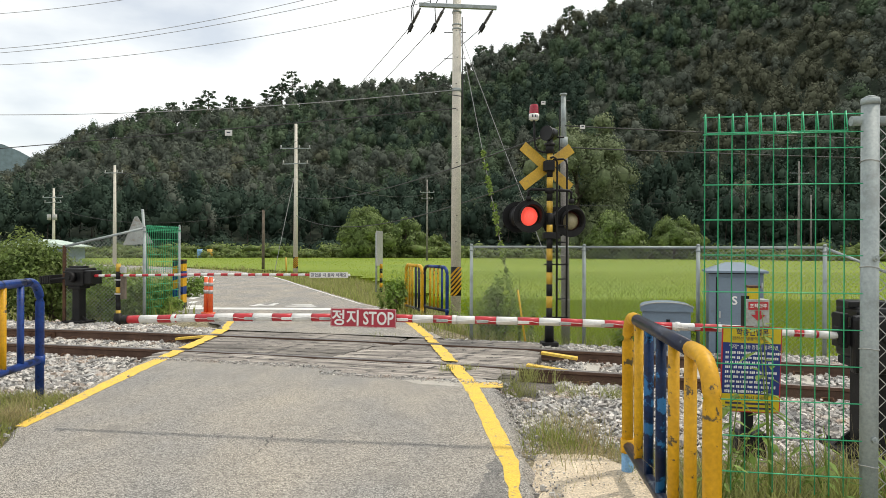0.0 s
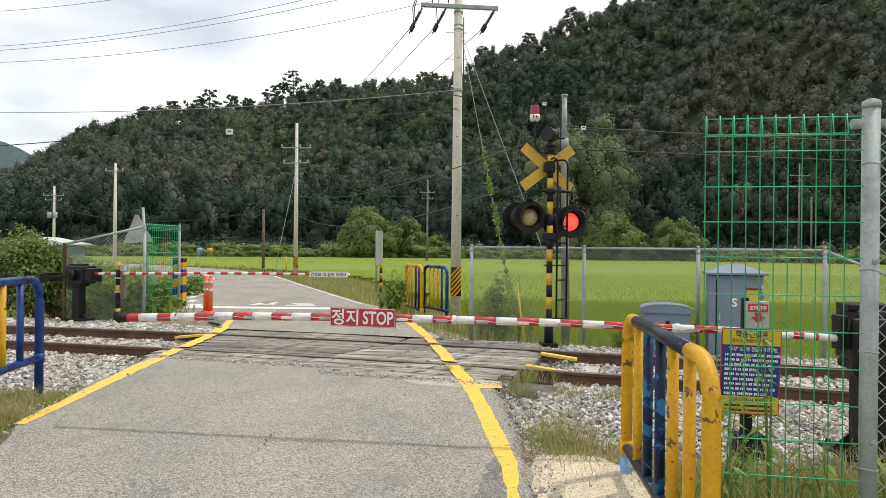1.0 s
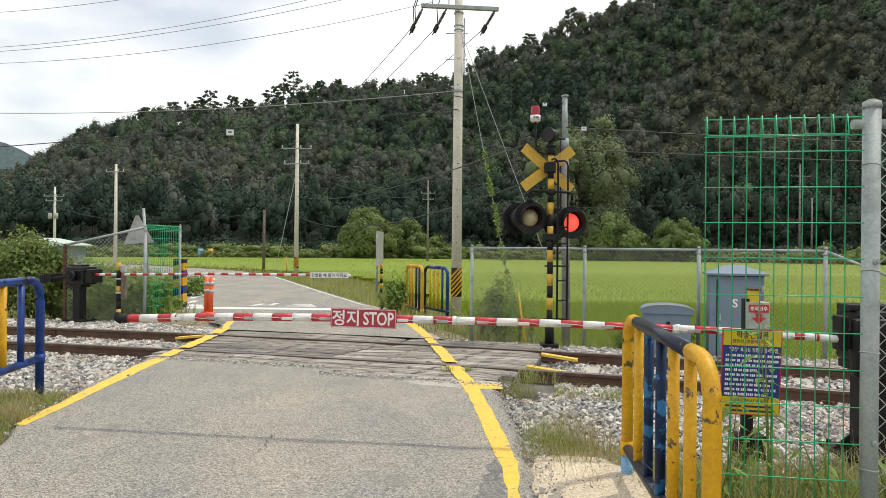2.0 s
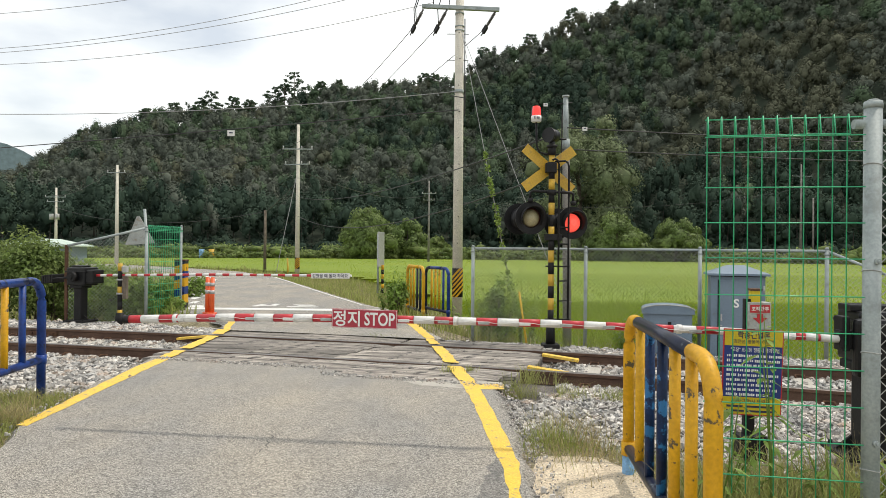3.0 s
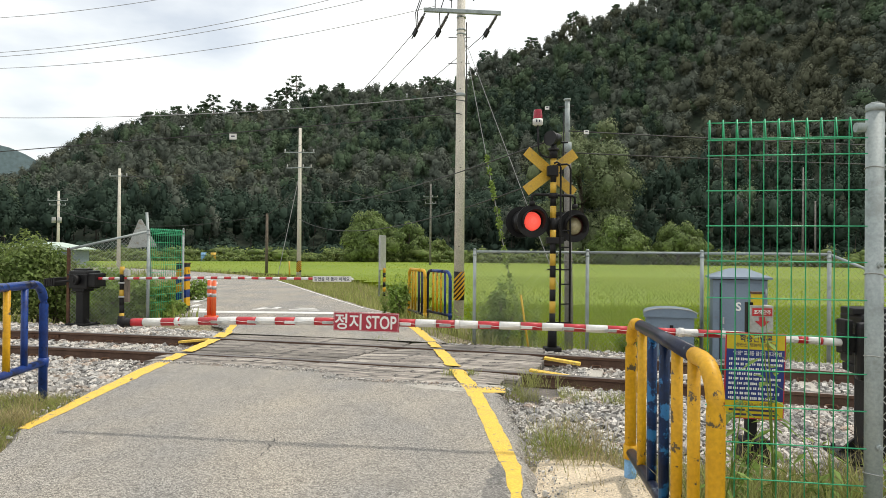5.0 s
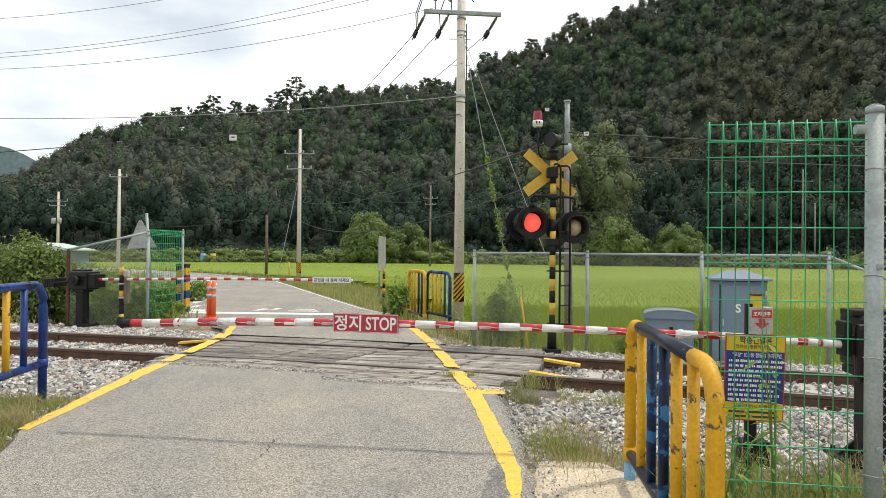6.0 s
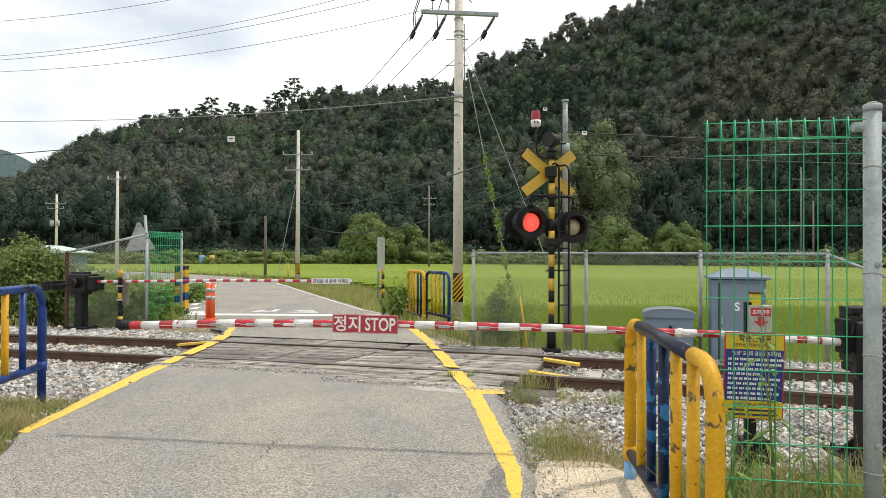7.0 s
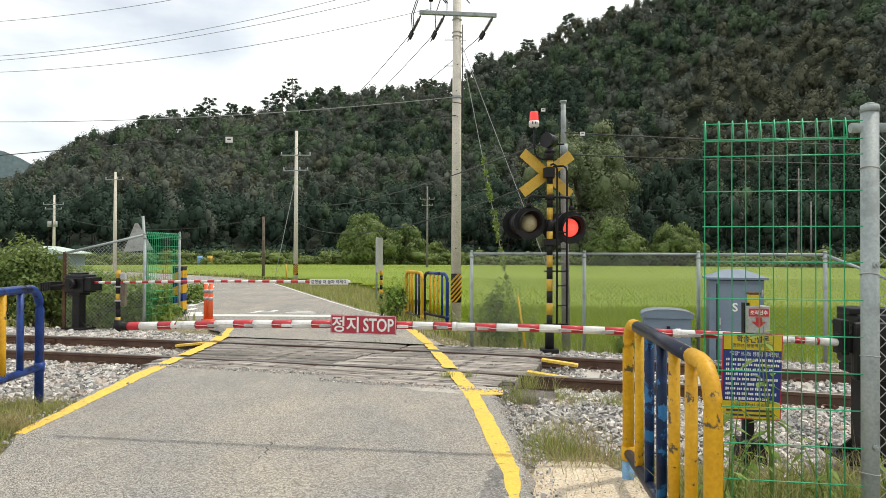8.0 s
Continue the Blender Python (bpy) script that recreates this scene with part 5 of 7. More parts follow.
# ---- chain-link fences ----
def chain_link(a, b, zlo_a, zhi_a, zlo_b, zhi_b, cell, r, parent, mat="wire_galv"):
    """Woven zigzag wires between two posts, as one mesh of thin three-sided wires."""
    a, b = Vector(a), Vector(b)
    d = b - a
    length = d.length
    d.normalize()
    out = Vector((-d.y, d.x, 0))
    n = int(length / cell) + 1
    verts, faces = [], []

    def wire(p, q):
        w = (q - p).normalized()
        s = w.cross(out).normalized()
        k = len(verts)
        for e in (p, q):
            for ang in (90, 210, 330):
                verts.append(e + r * (math.cos(radians(ang)) * s + math.sin(radians(ang)) * out))
        for j in range(3):
            faces.append((k + j, k + (j + 1) % 3, k + 3 + (j + 1) % 3, k + 3 + j))
    for i in range(n):
        z0 = min(zlo_a, zlo_b)
        m = int((max(zhi_a, zhi_b) - z0) / (cell / 2))
        for j in range(m):
            x0 = i * cell + (cell / 2 if j % 2 else 0)
            for x1 in (x0 + cell / 2, x0 - cell / 2):
                if max(x0, x1) > length or min(x0, x1) < 0:
                    continue
                t = (x0 + x1) / 2 / length
                za, zb = z0 + j * cell / 2, z0 + (j + 1) * cell / 2
                if zb > zhi_a + (zhi_b - zhi_a) * t + 0.01 or za < zlo_a + (zlo_b - zlo_a) * t:
                    continue
                bend = 0.0025 if x1 > x0 else -0.0025
                wire(a + d * x0 + Vector((0, 0, za)) + out * bend, a + d * x1 + Vector((0, 0, zb)) + out * bend)
    return raw("mesh_wire", np.array([tuple(v) for v in verts]), faces, mat, parent)


def fence_post(parent, x, y, z0, z1, r=0.03):
    bm = B()
    rod(bm, (x, y, z0), (x, y, z1), r, seg=14)
    rod(bm, (x, y, z1), (x, y, z1 + 0.035), r * 1.15, r * 0.6, 14)
    rod(bm, (x, y, z1 - 0.09), (x, y, z1 - 0.06), r * 1.2, seg=14)
    return part("post", bm, "galv", parent)


def top_rail(parent, a, b, r=0.021):
    bm = B()
    tube(bm, [a, b], r, 10)
    return part("rail_pipe", bm, "galv", parent)


t = thing("chain_link_fence", "galvanised chain-link fence along the rice field", "fence")
posts = [(0.50, 11.50), (2.36, 10.98), (4.05, 10.42), (5.74, 9.87)]
for x, y in posts:
    fence_post(t, x, y, -0.40, 1.44)
for a, b in zip(posts, posts[1:]):
    top_rail(t, (*a, 1.42), (*b, 1.42))
    chain_link((*a, 0), (*b, 0), -0.28, 1.41, -0.28, 1.41, 0.075, 0.0023, t)
wing = (6.35, 9.35)
top_rail(t, (*posts[-1], 1.42), (*wing, 1.06))
fence_post(t, *wing, -0.4, 1.08)
chain_link((*posts[-1], 0), (*wing, 0), -0.28, 1.40, -0.28, 1.04, 0.075, 0.0023, t)
end = (8.6, 8.4)
top_rail(t, (*wing, 1.06), (*end, 1.06))
fence_post(t, *end, -0.4, 1.08)
chain_link((*wing, 0), (*end, 0), -0.28, 1.04, -0.28, 1.04, 0.075, 0.0023, t)

t = thing("chain_link_fence", "sloping chain-link fence overgrown with weeds beyond the track", "fence")
fence_post(t, -6.25, 13.75, -0.4, 1.80, 0.032)
bm = B()
box(bm, (0.055, 0.055, 1.75), (-7.75, 13.45, 0.55), bevel=0.006)
part("end_post", bm, "rust", t, "dark rusty end post")
top_rail(t, (-7.75, 13.45, 1.40), (-6.25, 13.75, 1.79), 0.026)
chain_link((-7.75, 13.45, 0), (-6.25, 13.75, 0), -0.25, 1.40, -0.25, 1.77, 0.075, 0.0023, t)


# ---- welded green mesh panels ----
def mesh_panel(parent, a, b, z0, z1, pitch, rows, r, fold=0.12, over=0.02):
    """Upright wires, level wires and a folded triangular top; each wire is a part."""
    a, b = Vector(a), Vector(b)
    d = (b - a)
    length = d.length
    d.normalize()
    out = Vector((-d.y, d.x, 0))
    n = int(round(length / pitch))
    for i in range(n + 1):
        p = a + d * (length * i / n)
        bm = B()
        tube(bm, [p + Vector((0, 0, z0)), p + Vector((0, 0, z1 - 0.004)), p + Vector((0, 0, z1)) - out * 0.012, p - out * fold * 0.32 + Vector((0, 0, z1 - fold))], r, 6)
        part("upright_wire", bm, "green_wire", parent)
    for z in rows:
        bm = B()
        off = -out * (r * 1.6)
        tube(bm, [a + off + Vector((0, 0, z)) - d * 0.01, b + off + Vector((0, 0, z)) + d * over], r, 6)
        part("level_wire", bm, "green_wire", parent)
    bm = B()
    tube(bm, [a - out * fold * 0.32 + Vector((0, 0, z1 - fold + 0.008)), b - out * fold * 0.32 + Vector((0, 0, z1 - fold + 0.008))], r, 6)
    part("level_wire", bm, "green_wire", parent)


t = thing("mesh_fence", "green welded mesh panel hung on a galvanised steel post", "fence")
PA, PB = (1.222, 3.07, 0), (1.816, 2.973, 0)
bm = B()
rod(bm, (1.936, 2.98, -0.35), (1.936, 2.98, 2.055), 0.037, seg=20)
rod(bm, (1.936, 2.98, 2.055), (1.936, 2.98, 2.085), 0.041, 0.037, 20)
rod(bm, (1.936, 2.98, 2.085), (1.936, 2.98, 2.095), 0.037, 0.018, 20)
part("post", bm, "galv", t, "thick galvanised fence post with a domed cap")
for z in (1.80, 1.32, 0.95, 0.42, 0.25):
    bm = B()
    tube(bm, [(1.936 + 0.0395 * math.cos(a), 2.98 + 0.0395 * math.sin(a), z + 0.004 * math.sin(2 * a)) for a in (radians(30 * k) for k in range(12))], 0.0025, 5, closed=True)
    part("tie_wire", bm, "wire_galv", t)
for z in (1.36, 0.545):
    bm = B()
    rod(bm, (1.936, 2.93, z), (1.936, 2.945, z), 0.014, seg=10)
    rod(bm, (1.936, 2.922, z), (1.936, 2.932, z), 0.007, seg=6)
    part("bolt", bm, "galv", t)
mesh_panel(t, PA, PB, 0.28, 2.025, 0.06, [2.012, 1.931, 1.860, 1.697, 1.534, 1.371, 1.200, 1.034, 0.868, 0.702, 0.535, 0.368], 0.0029, fold=0.10, over=0.075)
top_rail(t, (1.86, 3.0, 1.985), (3.6, 2.86, 1.99), 0.022)
chain_link((1.97, 2.975, 0), (3.6, 2.86, 0), 0.0, 1.96, 0.0, 1.96, 0.075, 0.0024, t)
fence_post(t, 3.6, 2.86, -0.35, 2.05, 0.04)

t = thing("mesh_fence", "green welded mesh panel beyond the track", "fence")
fence_post(t, -5.98, 14.9, -0.4, 1.86, 0.025)
mesh_panel(t, (-6.22, 13.78, 0), (-5.98, 14.9, 0), -0.2, 1.86, 0.065, [1.84, 1.78, 1.72, 1.56, 1.40, 1.24, 1.08, 0.92, 0.76, 0.60, 0.44, 0.28, 0.12], 0.0045)


# ---- trackside cabinets ----
def build_relay_cabinet():
    t = thing("relay_cabinet", "tall blue-grey steel relay cabinet with a hipped roof", "cabinet", pose(4.34, 9.80, -0.28, 0, 0, -17))
    bm = B()
    box(bm, (0.86, 0.60, 0.12), (0, 0, 0.06), bevel=0.008)
    part("plinth", bm, "concrete", t)
    bm = B()
    box(bm, (0.73, 0.52, 1.20), (0, 0, 0.72), bevel=0.006)
    part("body", bm, "box_blue", t)
    bm = B()
    box(bm, (0.018, 0.006, 1.14), (-0.262, -0.262, 0.70))
    # black slab drawn as the shadow line under the eaves
    box(bm, (0.74, 0.53, 0.02), (0, 0, 1.325))
    part("door_gap_and_eave_shade", bm, "black", t)
    bm = B()
    box(bm, (0.60, 0.018, 1.12), (0.05, -0.267, 0.70), bevel=0.004)
    door = part("door", bm, "box_blue", t)
    bm = B()
    box(bm, (0.02, 0.03, 0.10), (-0.22, -0.285, 0.72), bevel=0.004)
    rod(bm, (-0.22, -0.27, 0.60), (-0.22, -0.30, 0.60), 0.012, seg=8)
    part("handle", bm, "silver", door, "small steel handle")
    for z in (0.3, 1.14):
        bm = B()
        rod(bm, (0.345, -0.275, z - 0.05), (0.345, -0.275, z + 0.05), 0.010, seg=8)
        part("hinge", bm, "box_grey", door)
    letters("S", 0.17, "lettering", door, pose(-0.02, -0.279, 0.93, 90, 0, 0), bold=0.004)
    bm = B()
    for x in (0.10, 0.11):
        box(bm, (0.012, 0.002, 0.10), (x, -0.277, 0.93))
    part("lettering", bm, "lettering", door)
    bm = B()
    w, dd, e = 0.42, 0.34, 1.33
    lo = [bm.verts.new(p) for p in ((-w, -dd, e), (w, -dd, e), (w, dd, e), (-w, dd, e))]
    mid = [bm.verts.new(p) for p in ((-w, -dd, e + 0.03), (w, -dd, e + 0.03), (w, dd, e + 0.03), (-w, dd, e + 0.03))]
    hi = [bm.verts.new((-0.12, 0, e + 0.15)), bm.verts.new((0.12, 0, e + 0.15))]
    bm.faces.new(lo[::-1])
    for i in range(4):
        bm.faces.new((lo[i], lo[(i + 1) % 4], mid[(i + 1) % 4], mid[i]))
    bm.faces.new((mid[0], mid[1], hi[1], hi[0]))
    bm.faces.new((mid[2], mid[3], hi[0], hi[1]))
    bm.faces.new((mid[1], mid[2], hi[1]))
    bm.faces.new((mid[3], mid[0], hi[0]))
    bmesh.ops.recalc_face_normals(bm, faces=bm.faces)
    part("roof", bm, "box_blue", t, "low hipped sheet-steel roof")


build_relay_cabinet()


def build_low_cabinet():
    t = thing("low_cabinet", "low blue-grey steel cabinet with a curved lid", "cabinet", pose(3.40, 10.02, -0.30, 0, 0, -15))
    bm = B()
    box(bm, (0.68, 0.45, 0.78), (0, 0, 0.39), bevel=0.008)
    part("body", bm, "box_blue", t)
    bm = B()
    prism(bm, [(-0.37, 0.76)] + [(0.37 * math.sin(radians(a)), 0.76 + 0.06 + 0.075 * math.cos(radians(a))) for a in range(-90, 91, 15)] + [(0.37, 0.76)], 0.52, pose(0, 0.26, 0, 90, 0, 0))
    part("lid", bm, "box_blue", t, "curved blue-grey lid")
    bm = B()
    tube(bm, [(0.375 * math.sin(radians(a)), -0.262, 0.82 + 0.078 * math.cos(radians(a))) for a in range(-90, 91, 15)], 0.010, 6)
    part("lid_trim", bm, "box_grey", t, "pale lid edge")
    bm = B()
    box(bm, (0.05, 0.02, 0.09), (0.02, -0.235, 0.60), bevel=0.004)
    part("latch", bm, "black", t)
    bm = B()
    box(bm, (0.60, 0.008, 0.004), (0, -0.228, 0.52))
    part("seam", bm, "black", t)


build_low_cabinet()


# ---- notice post with button box ----
def build_notice():
    t = thing("notice_post", "blue and yellow crossing notice on a dark post with button box", "sign", pose(2.055, 4.40, -0.01, 0, 0, -4) @ Matrix.Scale(0.95, 4))
    bm = B()
    box(bm, (0.07, 0.05, 1.15), (0.0, 0.04, 0.575))
    box(bm, (0.20, 0.14, 0.18), (0.02, 0.05, 0.10), bevel=0.02)
    part("post", bm, "black", t)
    board = None
    bm = B()
    box(bm, (0.410, 0.008, 0.605), (0, 0, 0))
    board = part("board", bm, "red", t, "notice board with a thin red border")
    board.matrix_basis = pose(0.01, 0.0, 0.635, 0, 1.6, 0)
    for z0, z1, mat in ((0.185, 0.295, "sign_yellow"), (-0.175, 0.185, "sign_blue"), (-0.295, -0.175, "sign_yellow")):
        bm = B()
        box(bm, (0.394, 0.004, z1 - z0 - 0.001), (0, -0.005, (z0 + z1) / 2))
        part("panel", bm, mat, board)
    letters("학송건널목", 0.056, "lettering_dark", board, pose(0, -0.0085, 0.263, 90, 0, 0), width=0.22, bold=0.0012)
    letters("(경전선, 명봉역~이양역)", 0.030, "lettering_dark", board, pose(0, -0.0085, 0.214, 90, 0, 0), width=0.29)
    letters("\"고장\" 표시등 점등시 통과방법", 0.034, "lettering", board, pose(0.01, -0.0085, 0.158, 90, 0, 0), width=0.33)
    rng = random.Random(2)
    rows = []
    for k in range(9):
        z = 0.115 - 0.034 * k
        x = -0.19
        stop = rng.uniform(0.0, 0.12) if k in (3, 6, 8) else 0.165
        while x < stop - 0.02:
            for _ in range(rng.choice((2, 3, 3, 4))):
                rows.append((x + 0.012, x + 0.012 + rng.uniform(0.007, 0.010), z + rng.uniform(-0.001, 0.001), rng.uniform(0.014, 0.020)))
                x += 0.0125
            x += 0.008
    tagged(part("writing", bars(B(), rows, -0.008), "lettering", board, "rows of small white writing"), kind="stuff")
    letters("사고(고장)시 연락처", 0.036, "lettering_dark", board, pose(-0.01, -0.0085, -0.205, 90, 0, 0), width=0.26)
    tagged(part("writing", bars(B(), [(-0.17, -0.06, -0.24, 0.014), (-0.04, 0.14, -0.24, 0.014), (-0.17, -0.05, -0.272, 0.014), (-0.03, 0.16, -0.272, 0.014)], -0.008), "lettering_dark", board, "rows of small dark writing"), kind="stuff")
    bm = B()
    box(bm, (0.155, 0.10, 0.19), (0.052, 0.03, 1.035), bevel=0.006)
    bx = part("button_box", bm, "box_grey", t, "grey button box with a red arrow label")
    bm = B()
    box(bm, (0.135, 0.003, 0.055), (0.052, -0.022, 1.085))
    part("label_plate", bm, "red", bx)
    letters("조작단추", 0.034, "lettering", bx, pose(0.052, -0.0245, 1.085, 90, 0, 0), width=0.118, bold=0.0006)
    bm = B()
    prism(bm, [(-0.02, 0.03), (0.02, 0.03), (0.02, 0.0), (0.05, 0.0), (0, -0.045), (-0.05, 0.0), (-0.02, 0.0)], 0.003, pose(0.052, -0.0205, 1.022, 90, 0, 0))
    part("arrow", bm, "red", bx)
    bm = B()
    box(bm, (0.066, 0.06, 0.085), (0.036, 0.03, 1.168), bevel=0.004)
    part("lamp_head", bm, "sign_yellow", bx, "small yellow weathered lamp head")
    bm = B()
    box(bm, (0.080, 0.07, 0.016), (0.036, 0.03, 1.217), bevel=0.004)
    part("lamp_cap", bm, "rust", bx, "rusty cap")


build_notice()


# ---- posts beyond the track ----
def build_bollard():
    t = thing("striped_bollard", "concrete bollard striped yellow, blue and black", "bollard", pose(-6.07, 15.15, -0.06))
    cols = ["black", "yellow", "blue", "yellow", "blue", "yellow", "navy"]
    hs = [0.14, 0.20, 0.18, 0.20, 0.15, 0.17, 0.10]
    z = 0.0
    for h, c in zip(hs, cols):
        bm = B()
        v0 = [(-0.115, -0.115), (0.115, -0.115), (0.115, 0.115), (-0.115, 0.115)]
        lo = [bm.verts.new((x, y, z + (0.035 if x > 0 else -0.035) * (z > 0))) for x, y in v0]
        hi = [bm.verts.new((x, y, z + h + (0.035 if x > 0 else -0.035) * (c != "navy"))) for x, y in v0]
        for i in range(4):
            bm.faces.new((lo[i], lo[(i + 1) % 4], hi[(i + 1) % 4], hi[i]))
        bm.faces.new(lo[::-1])
        bm.faces.new(hi)
        part("stripe", bm, c, t)
        z += h
    bm = B()
    box(bm, (0.25, 0.25, 0.03), (0, 0, z + 0.015), bevel=0.005)
    part("cap", bm, "rust", t)


build_bollard()


def build_delineator(at):
    t = thing("delineator", "orange plastic delineator post with two silver bands", "traffic post", at, "delineators at the lane edge")
    bm = B()
    rod(bm, (0, 0, 0), (0, 0, 0.05), 0.11, 0.10, 18)
    part("base", bm, "orange", t)
    bm = B()
    rod(bm, (0, 0, 0.04), (0, 0, 0.78), 0.052, 0.043, 18)
    rod(bm, (0, 0, 0.78), (0, 0, 0.79), 0.043, 0.03, 18)
    part("tube", bm, "orange", t)
    for z in (0.44, 0.60):
        bm = B()
        rod(bm, (0, 0, z), (0, 0, z + 0.075), 0.050, 0.049, 18)
        part("band", bm, "silver", t)
    return t


first = build_delineator(pose(-5.00, 13.87, -0.02))
copy_thing(first, pose(-4.885, 13.80, -0.02, 1, 0.5, 40))


def build_striped_post():
    t = thing("striped_post", "yellow and black striped post with two small grey boxes", "post", pose(-6.50, 13.15, -0.18))
    striped(t, 0, 0, 0.0, 1.24, 0.046, 0.155, ["black", "buck_yellow", "black"], "ring", 0)
    bm = B()
    rod(bm, (0, 0, 0.0), (0, 0, 0.25), 0.10, 0.07, 14)
    part("foot", bm, "black", t)
    bm = B()
    box(bm, (0.10, 0.09, 0.12), (0.10, 0, 1.12), bevel=0.006)
    part("upper_box", bm, "box_grey", t)
    bm = B()
    box(bm, (0.09, 0.09, 0.46), (0.095, 0.02, 0.76), bevel=0.006)
    part("lower_box", bm, "bark", t)
    for z in (0.62, 0.90):
        bm = B()
        rod(bm, (0, 0, z), (0, 0, z + 0.03), 0.07, seg=14)
        part("clamp", bm, "silver", t)


build_striped_post()


def build_triangle_sign():
    t = thing("warning_sign", "back of a grey triangular warning sign on a leaning post", "sign", pose(-7.72, 17.0, 0.12, 0, -4, 0))
    bm = B()
    rod(bm, (0.1, 0, 0), (0.1, 0, 2.25), 0.035, seg=12)
    part("post", bm, "galv", t)
    bm = B()
    prism(bm, [(-0.42, 0), (0.42, 0), (0.04, 0.72), (-0.04, 0.72)], 0.01, pose(-0.05, -0.06, 1.35, 90, 0, -8))
    part("plate", bm, "box_grey", t, "bare grey back of a triangular plate")
    for z in (1.5, 1.8):
        bm = B()
        box(bm, (0.16, 0.05, 0.03), (0.08, -0.03, z))
        part("clamp", bm, "silver", t)


build_triangle_sign()


def build_edge_sign():
    t = thing("road_sign", "tall road sign board turned edge-on, on a striped post", "sign", pose(-2.15, 22.2, -0.1))
    bm = B()
    box(bm, (0.86, 0.05, 1.16), (0, 0, 1.48), bevel=0.01)
    ob = part("board", bm, "silver", t)
    ob.matrix_basis = pose(0, 0, 0, 0, 0, 83)
    striped(t, 0.06, 0.0, 0, 0.95, 0.05, 0.16, ["black", "yellow"], "ring")
    bm = B()
    rod(bm, (-0.1, 0, 0), (-0.1, 0, 2.0), 0.035, seg=10)
    part("back_post", bm, "galv", t)


build_edge_sign()
for x0, y0, x1, z1 in ((1.38, 10.7, -0.16, 0.72), (-10.0, 42, -0.05, 0.75)):
    t = thing("marker_stick", "thin yellow marker stick leaning in the grass", "marker", pose(x0, y0, -0.35))
    bm = B()
    rod(bm, (0, 0, 0), (x1, 0, z1 + 0.35), 0.016 if y0 < 20 else 0.05, seg=8)
    part("stick", bm, "buck_yellow", t)


# ---- utility poles and lines ----
def crossarm(parent, z, x0, x1, lean=0.0, r=0.045, mat="galv"):
    bm = B()
    box(bm, (x1 - x0, r * 1.6, r * 1.6), ((x0 + x1) / 2, -0.16, z), turn=pose(0, 0, 0, 0, lean, 0), bevel=0.008)
    part("crossarm", bm, mat, parent)


def insulator(parent, p, q):
    """A strain insulator: hook, grey polymer rod with fine sheds, dark wedge clamp."""
    p, q = Vector(p), Vector(q)
    bm = B()
    rod(bm, p, p.lerp(q, 0.75), 0.022, seg=8)
    for k in range(9):
        rod(bm, p.lerp(q, 0.16 + 0.06 * k), p.lerp(q, 0.185 + 0.06 * k), 0.042, 0.034, 10)
    one = part("insulator", bm, "box_dark", parent, "grey polymer strain insulator")
    bm = B()
    d = (q - p).normalized()
    turn = d.to_track_quat("X", "Z").to_matrix().to_4x4()
    box(bm, (0.20, 0.05, 0.14), p.lerp(q, 0.88), turn, bevel=0.02)
    rod(bm, p.lerp(q, 0.7), q + d * 0.12, 0.028, 0.012, 8)
    part("clamp", bm, "black", one, "black wedge clamp")


def utility_pole(x, y, z, height, r0, r1, label, arms=(), wrap=None, mat="pole"):
    t = thing("utility_pole", label, "utility pole", pose(x, y, z), "utility poles")
    bm = B()
    rod(bm, (0, 0, 0), (0, 0, height), r0, r1, 20)
    part("shaft", bm, mat, t)
    for zz, x0, x1, lean in arms:
        crossarm(t, zz, x0, x1, lean, max(r1 * 0.45, 0.03))
        for xx in (x0 + 0.06, (x0 + x1) / 2 + 0.25, x1 - 0.06):
            bm = B()
            rod(bm, (xx, -0.16, zz), (xx, -0.16, zz + 0.20), 0.05, 0.035, 8)
            part("pin_insulator", bm, "box_grey", t)
    if wrap:
        z0, z1 = wrap
        # black sleeve with slanting yellow stripes
        rr = r0 + 0.004
        bm = B()
        rod(bm, (0, 0, z0), (0, 0, z1), rr, rr - 0.002, 20)
        part("sleeve", bm, "black", t, "black safety sleeve")
        for k in range(6):
            bm = B()
            n = 20
            lo, hi = [], []
            base = z0 + (z1 - z0) * (k + 0.1) / 6
            for j in range(n + 1):
                a = 2 * math.pi * j / n
                dz = 0.15 * math.cos(a)
                zz0, zz1 = np.clip([base + dz, base + dz + (z1 - z0) / 11], z0, z1)
                lo.append(bm.verts.new(((rr + 0.003) * math.cos(a), (rr + 0.003) * math.sin(a), zz0)))
                hi.append(bm.verts.new(((rr + 0.003) * math.cos(a), (rr + 0.003) * math.sin(a), zz1)))
            for j in range(n):
                bm.faces.new((lo[j], lo[j + 1], hi[j + 1], hi[j]))
            part("stripe", bm, "yellow", t)
    return t


PX, PY = 0.31, 15.6
t = utility_pole(PX, PY, -0.35, 9.2, 0.125, 0.092, "tall pale concrete utility pole with a steel crossarm", wrap=(0.62, 1.30))
bm = B()
box(bm, (1.82, 0.09, 0.09), (0.02, -0.17, 7.42), turn=pose(0, 0, 0, 0, 2.2, 0), bevel=0.01)
part("crossarm", bm, "galv", t)
for z0, z1 in ((7.32, 7.36), (7.02, 7.05), (6.92, 6.95), (5.45, 5.53)):
    bm = B()
    rod(bm, (0, 0, z0), (0, 0, z1), 0.112 + 0.003 * (z1 - z0 > 0.05), seg=16)
    part("band", bm, "galv", t)
for xx in (-0.86, -0.30, 0.86):
    insulator(t, (xx, -0.17, 7.38), (xx - 0.28 if xx < 0 else xx - 0.28, 0.25, 7.00))
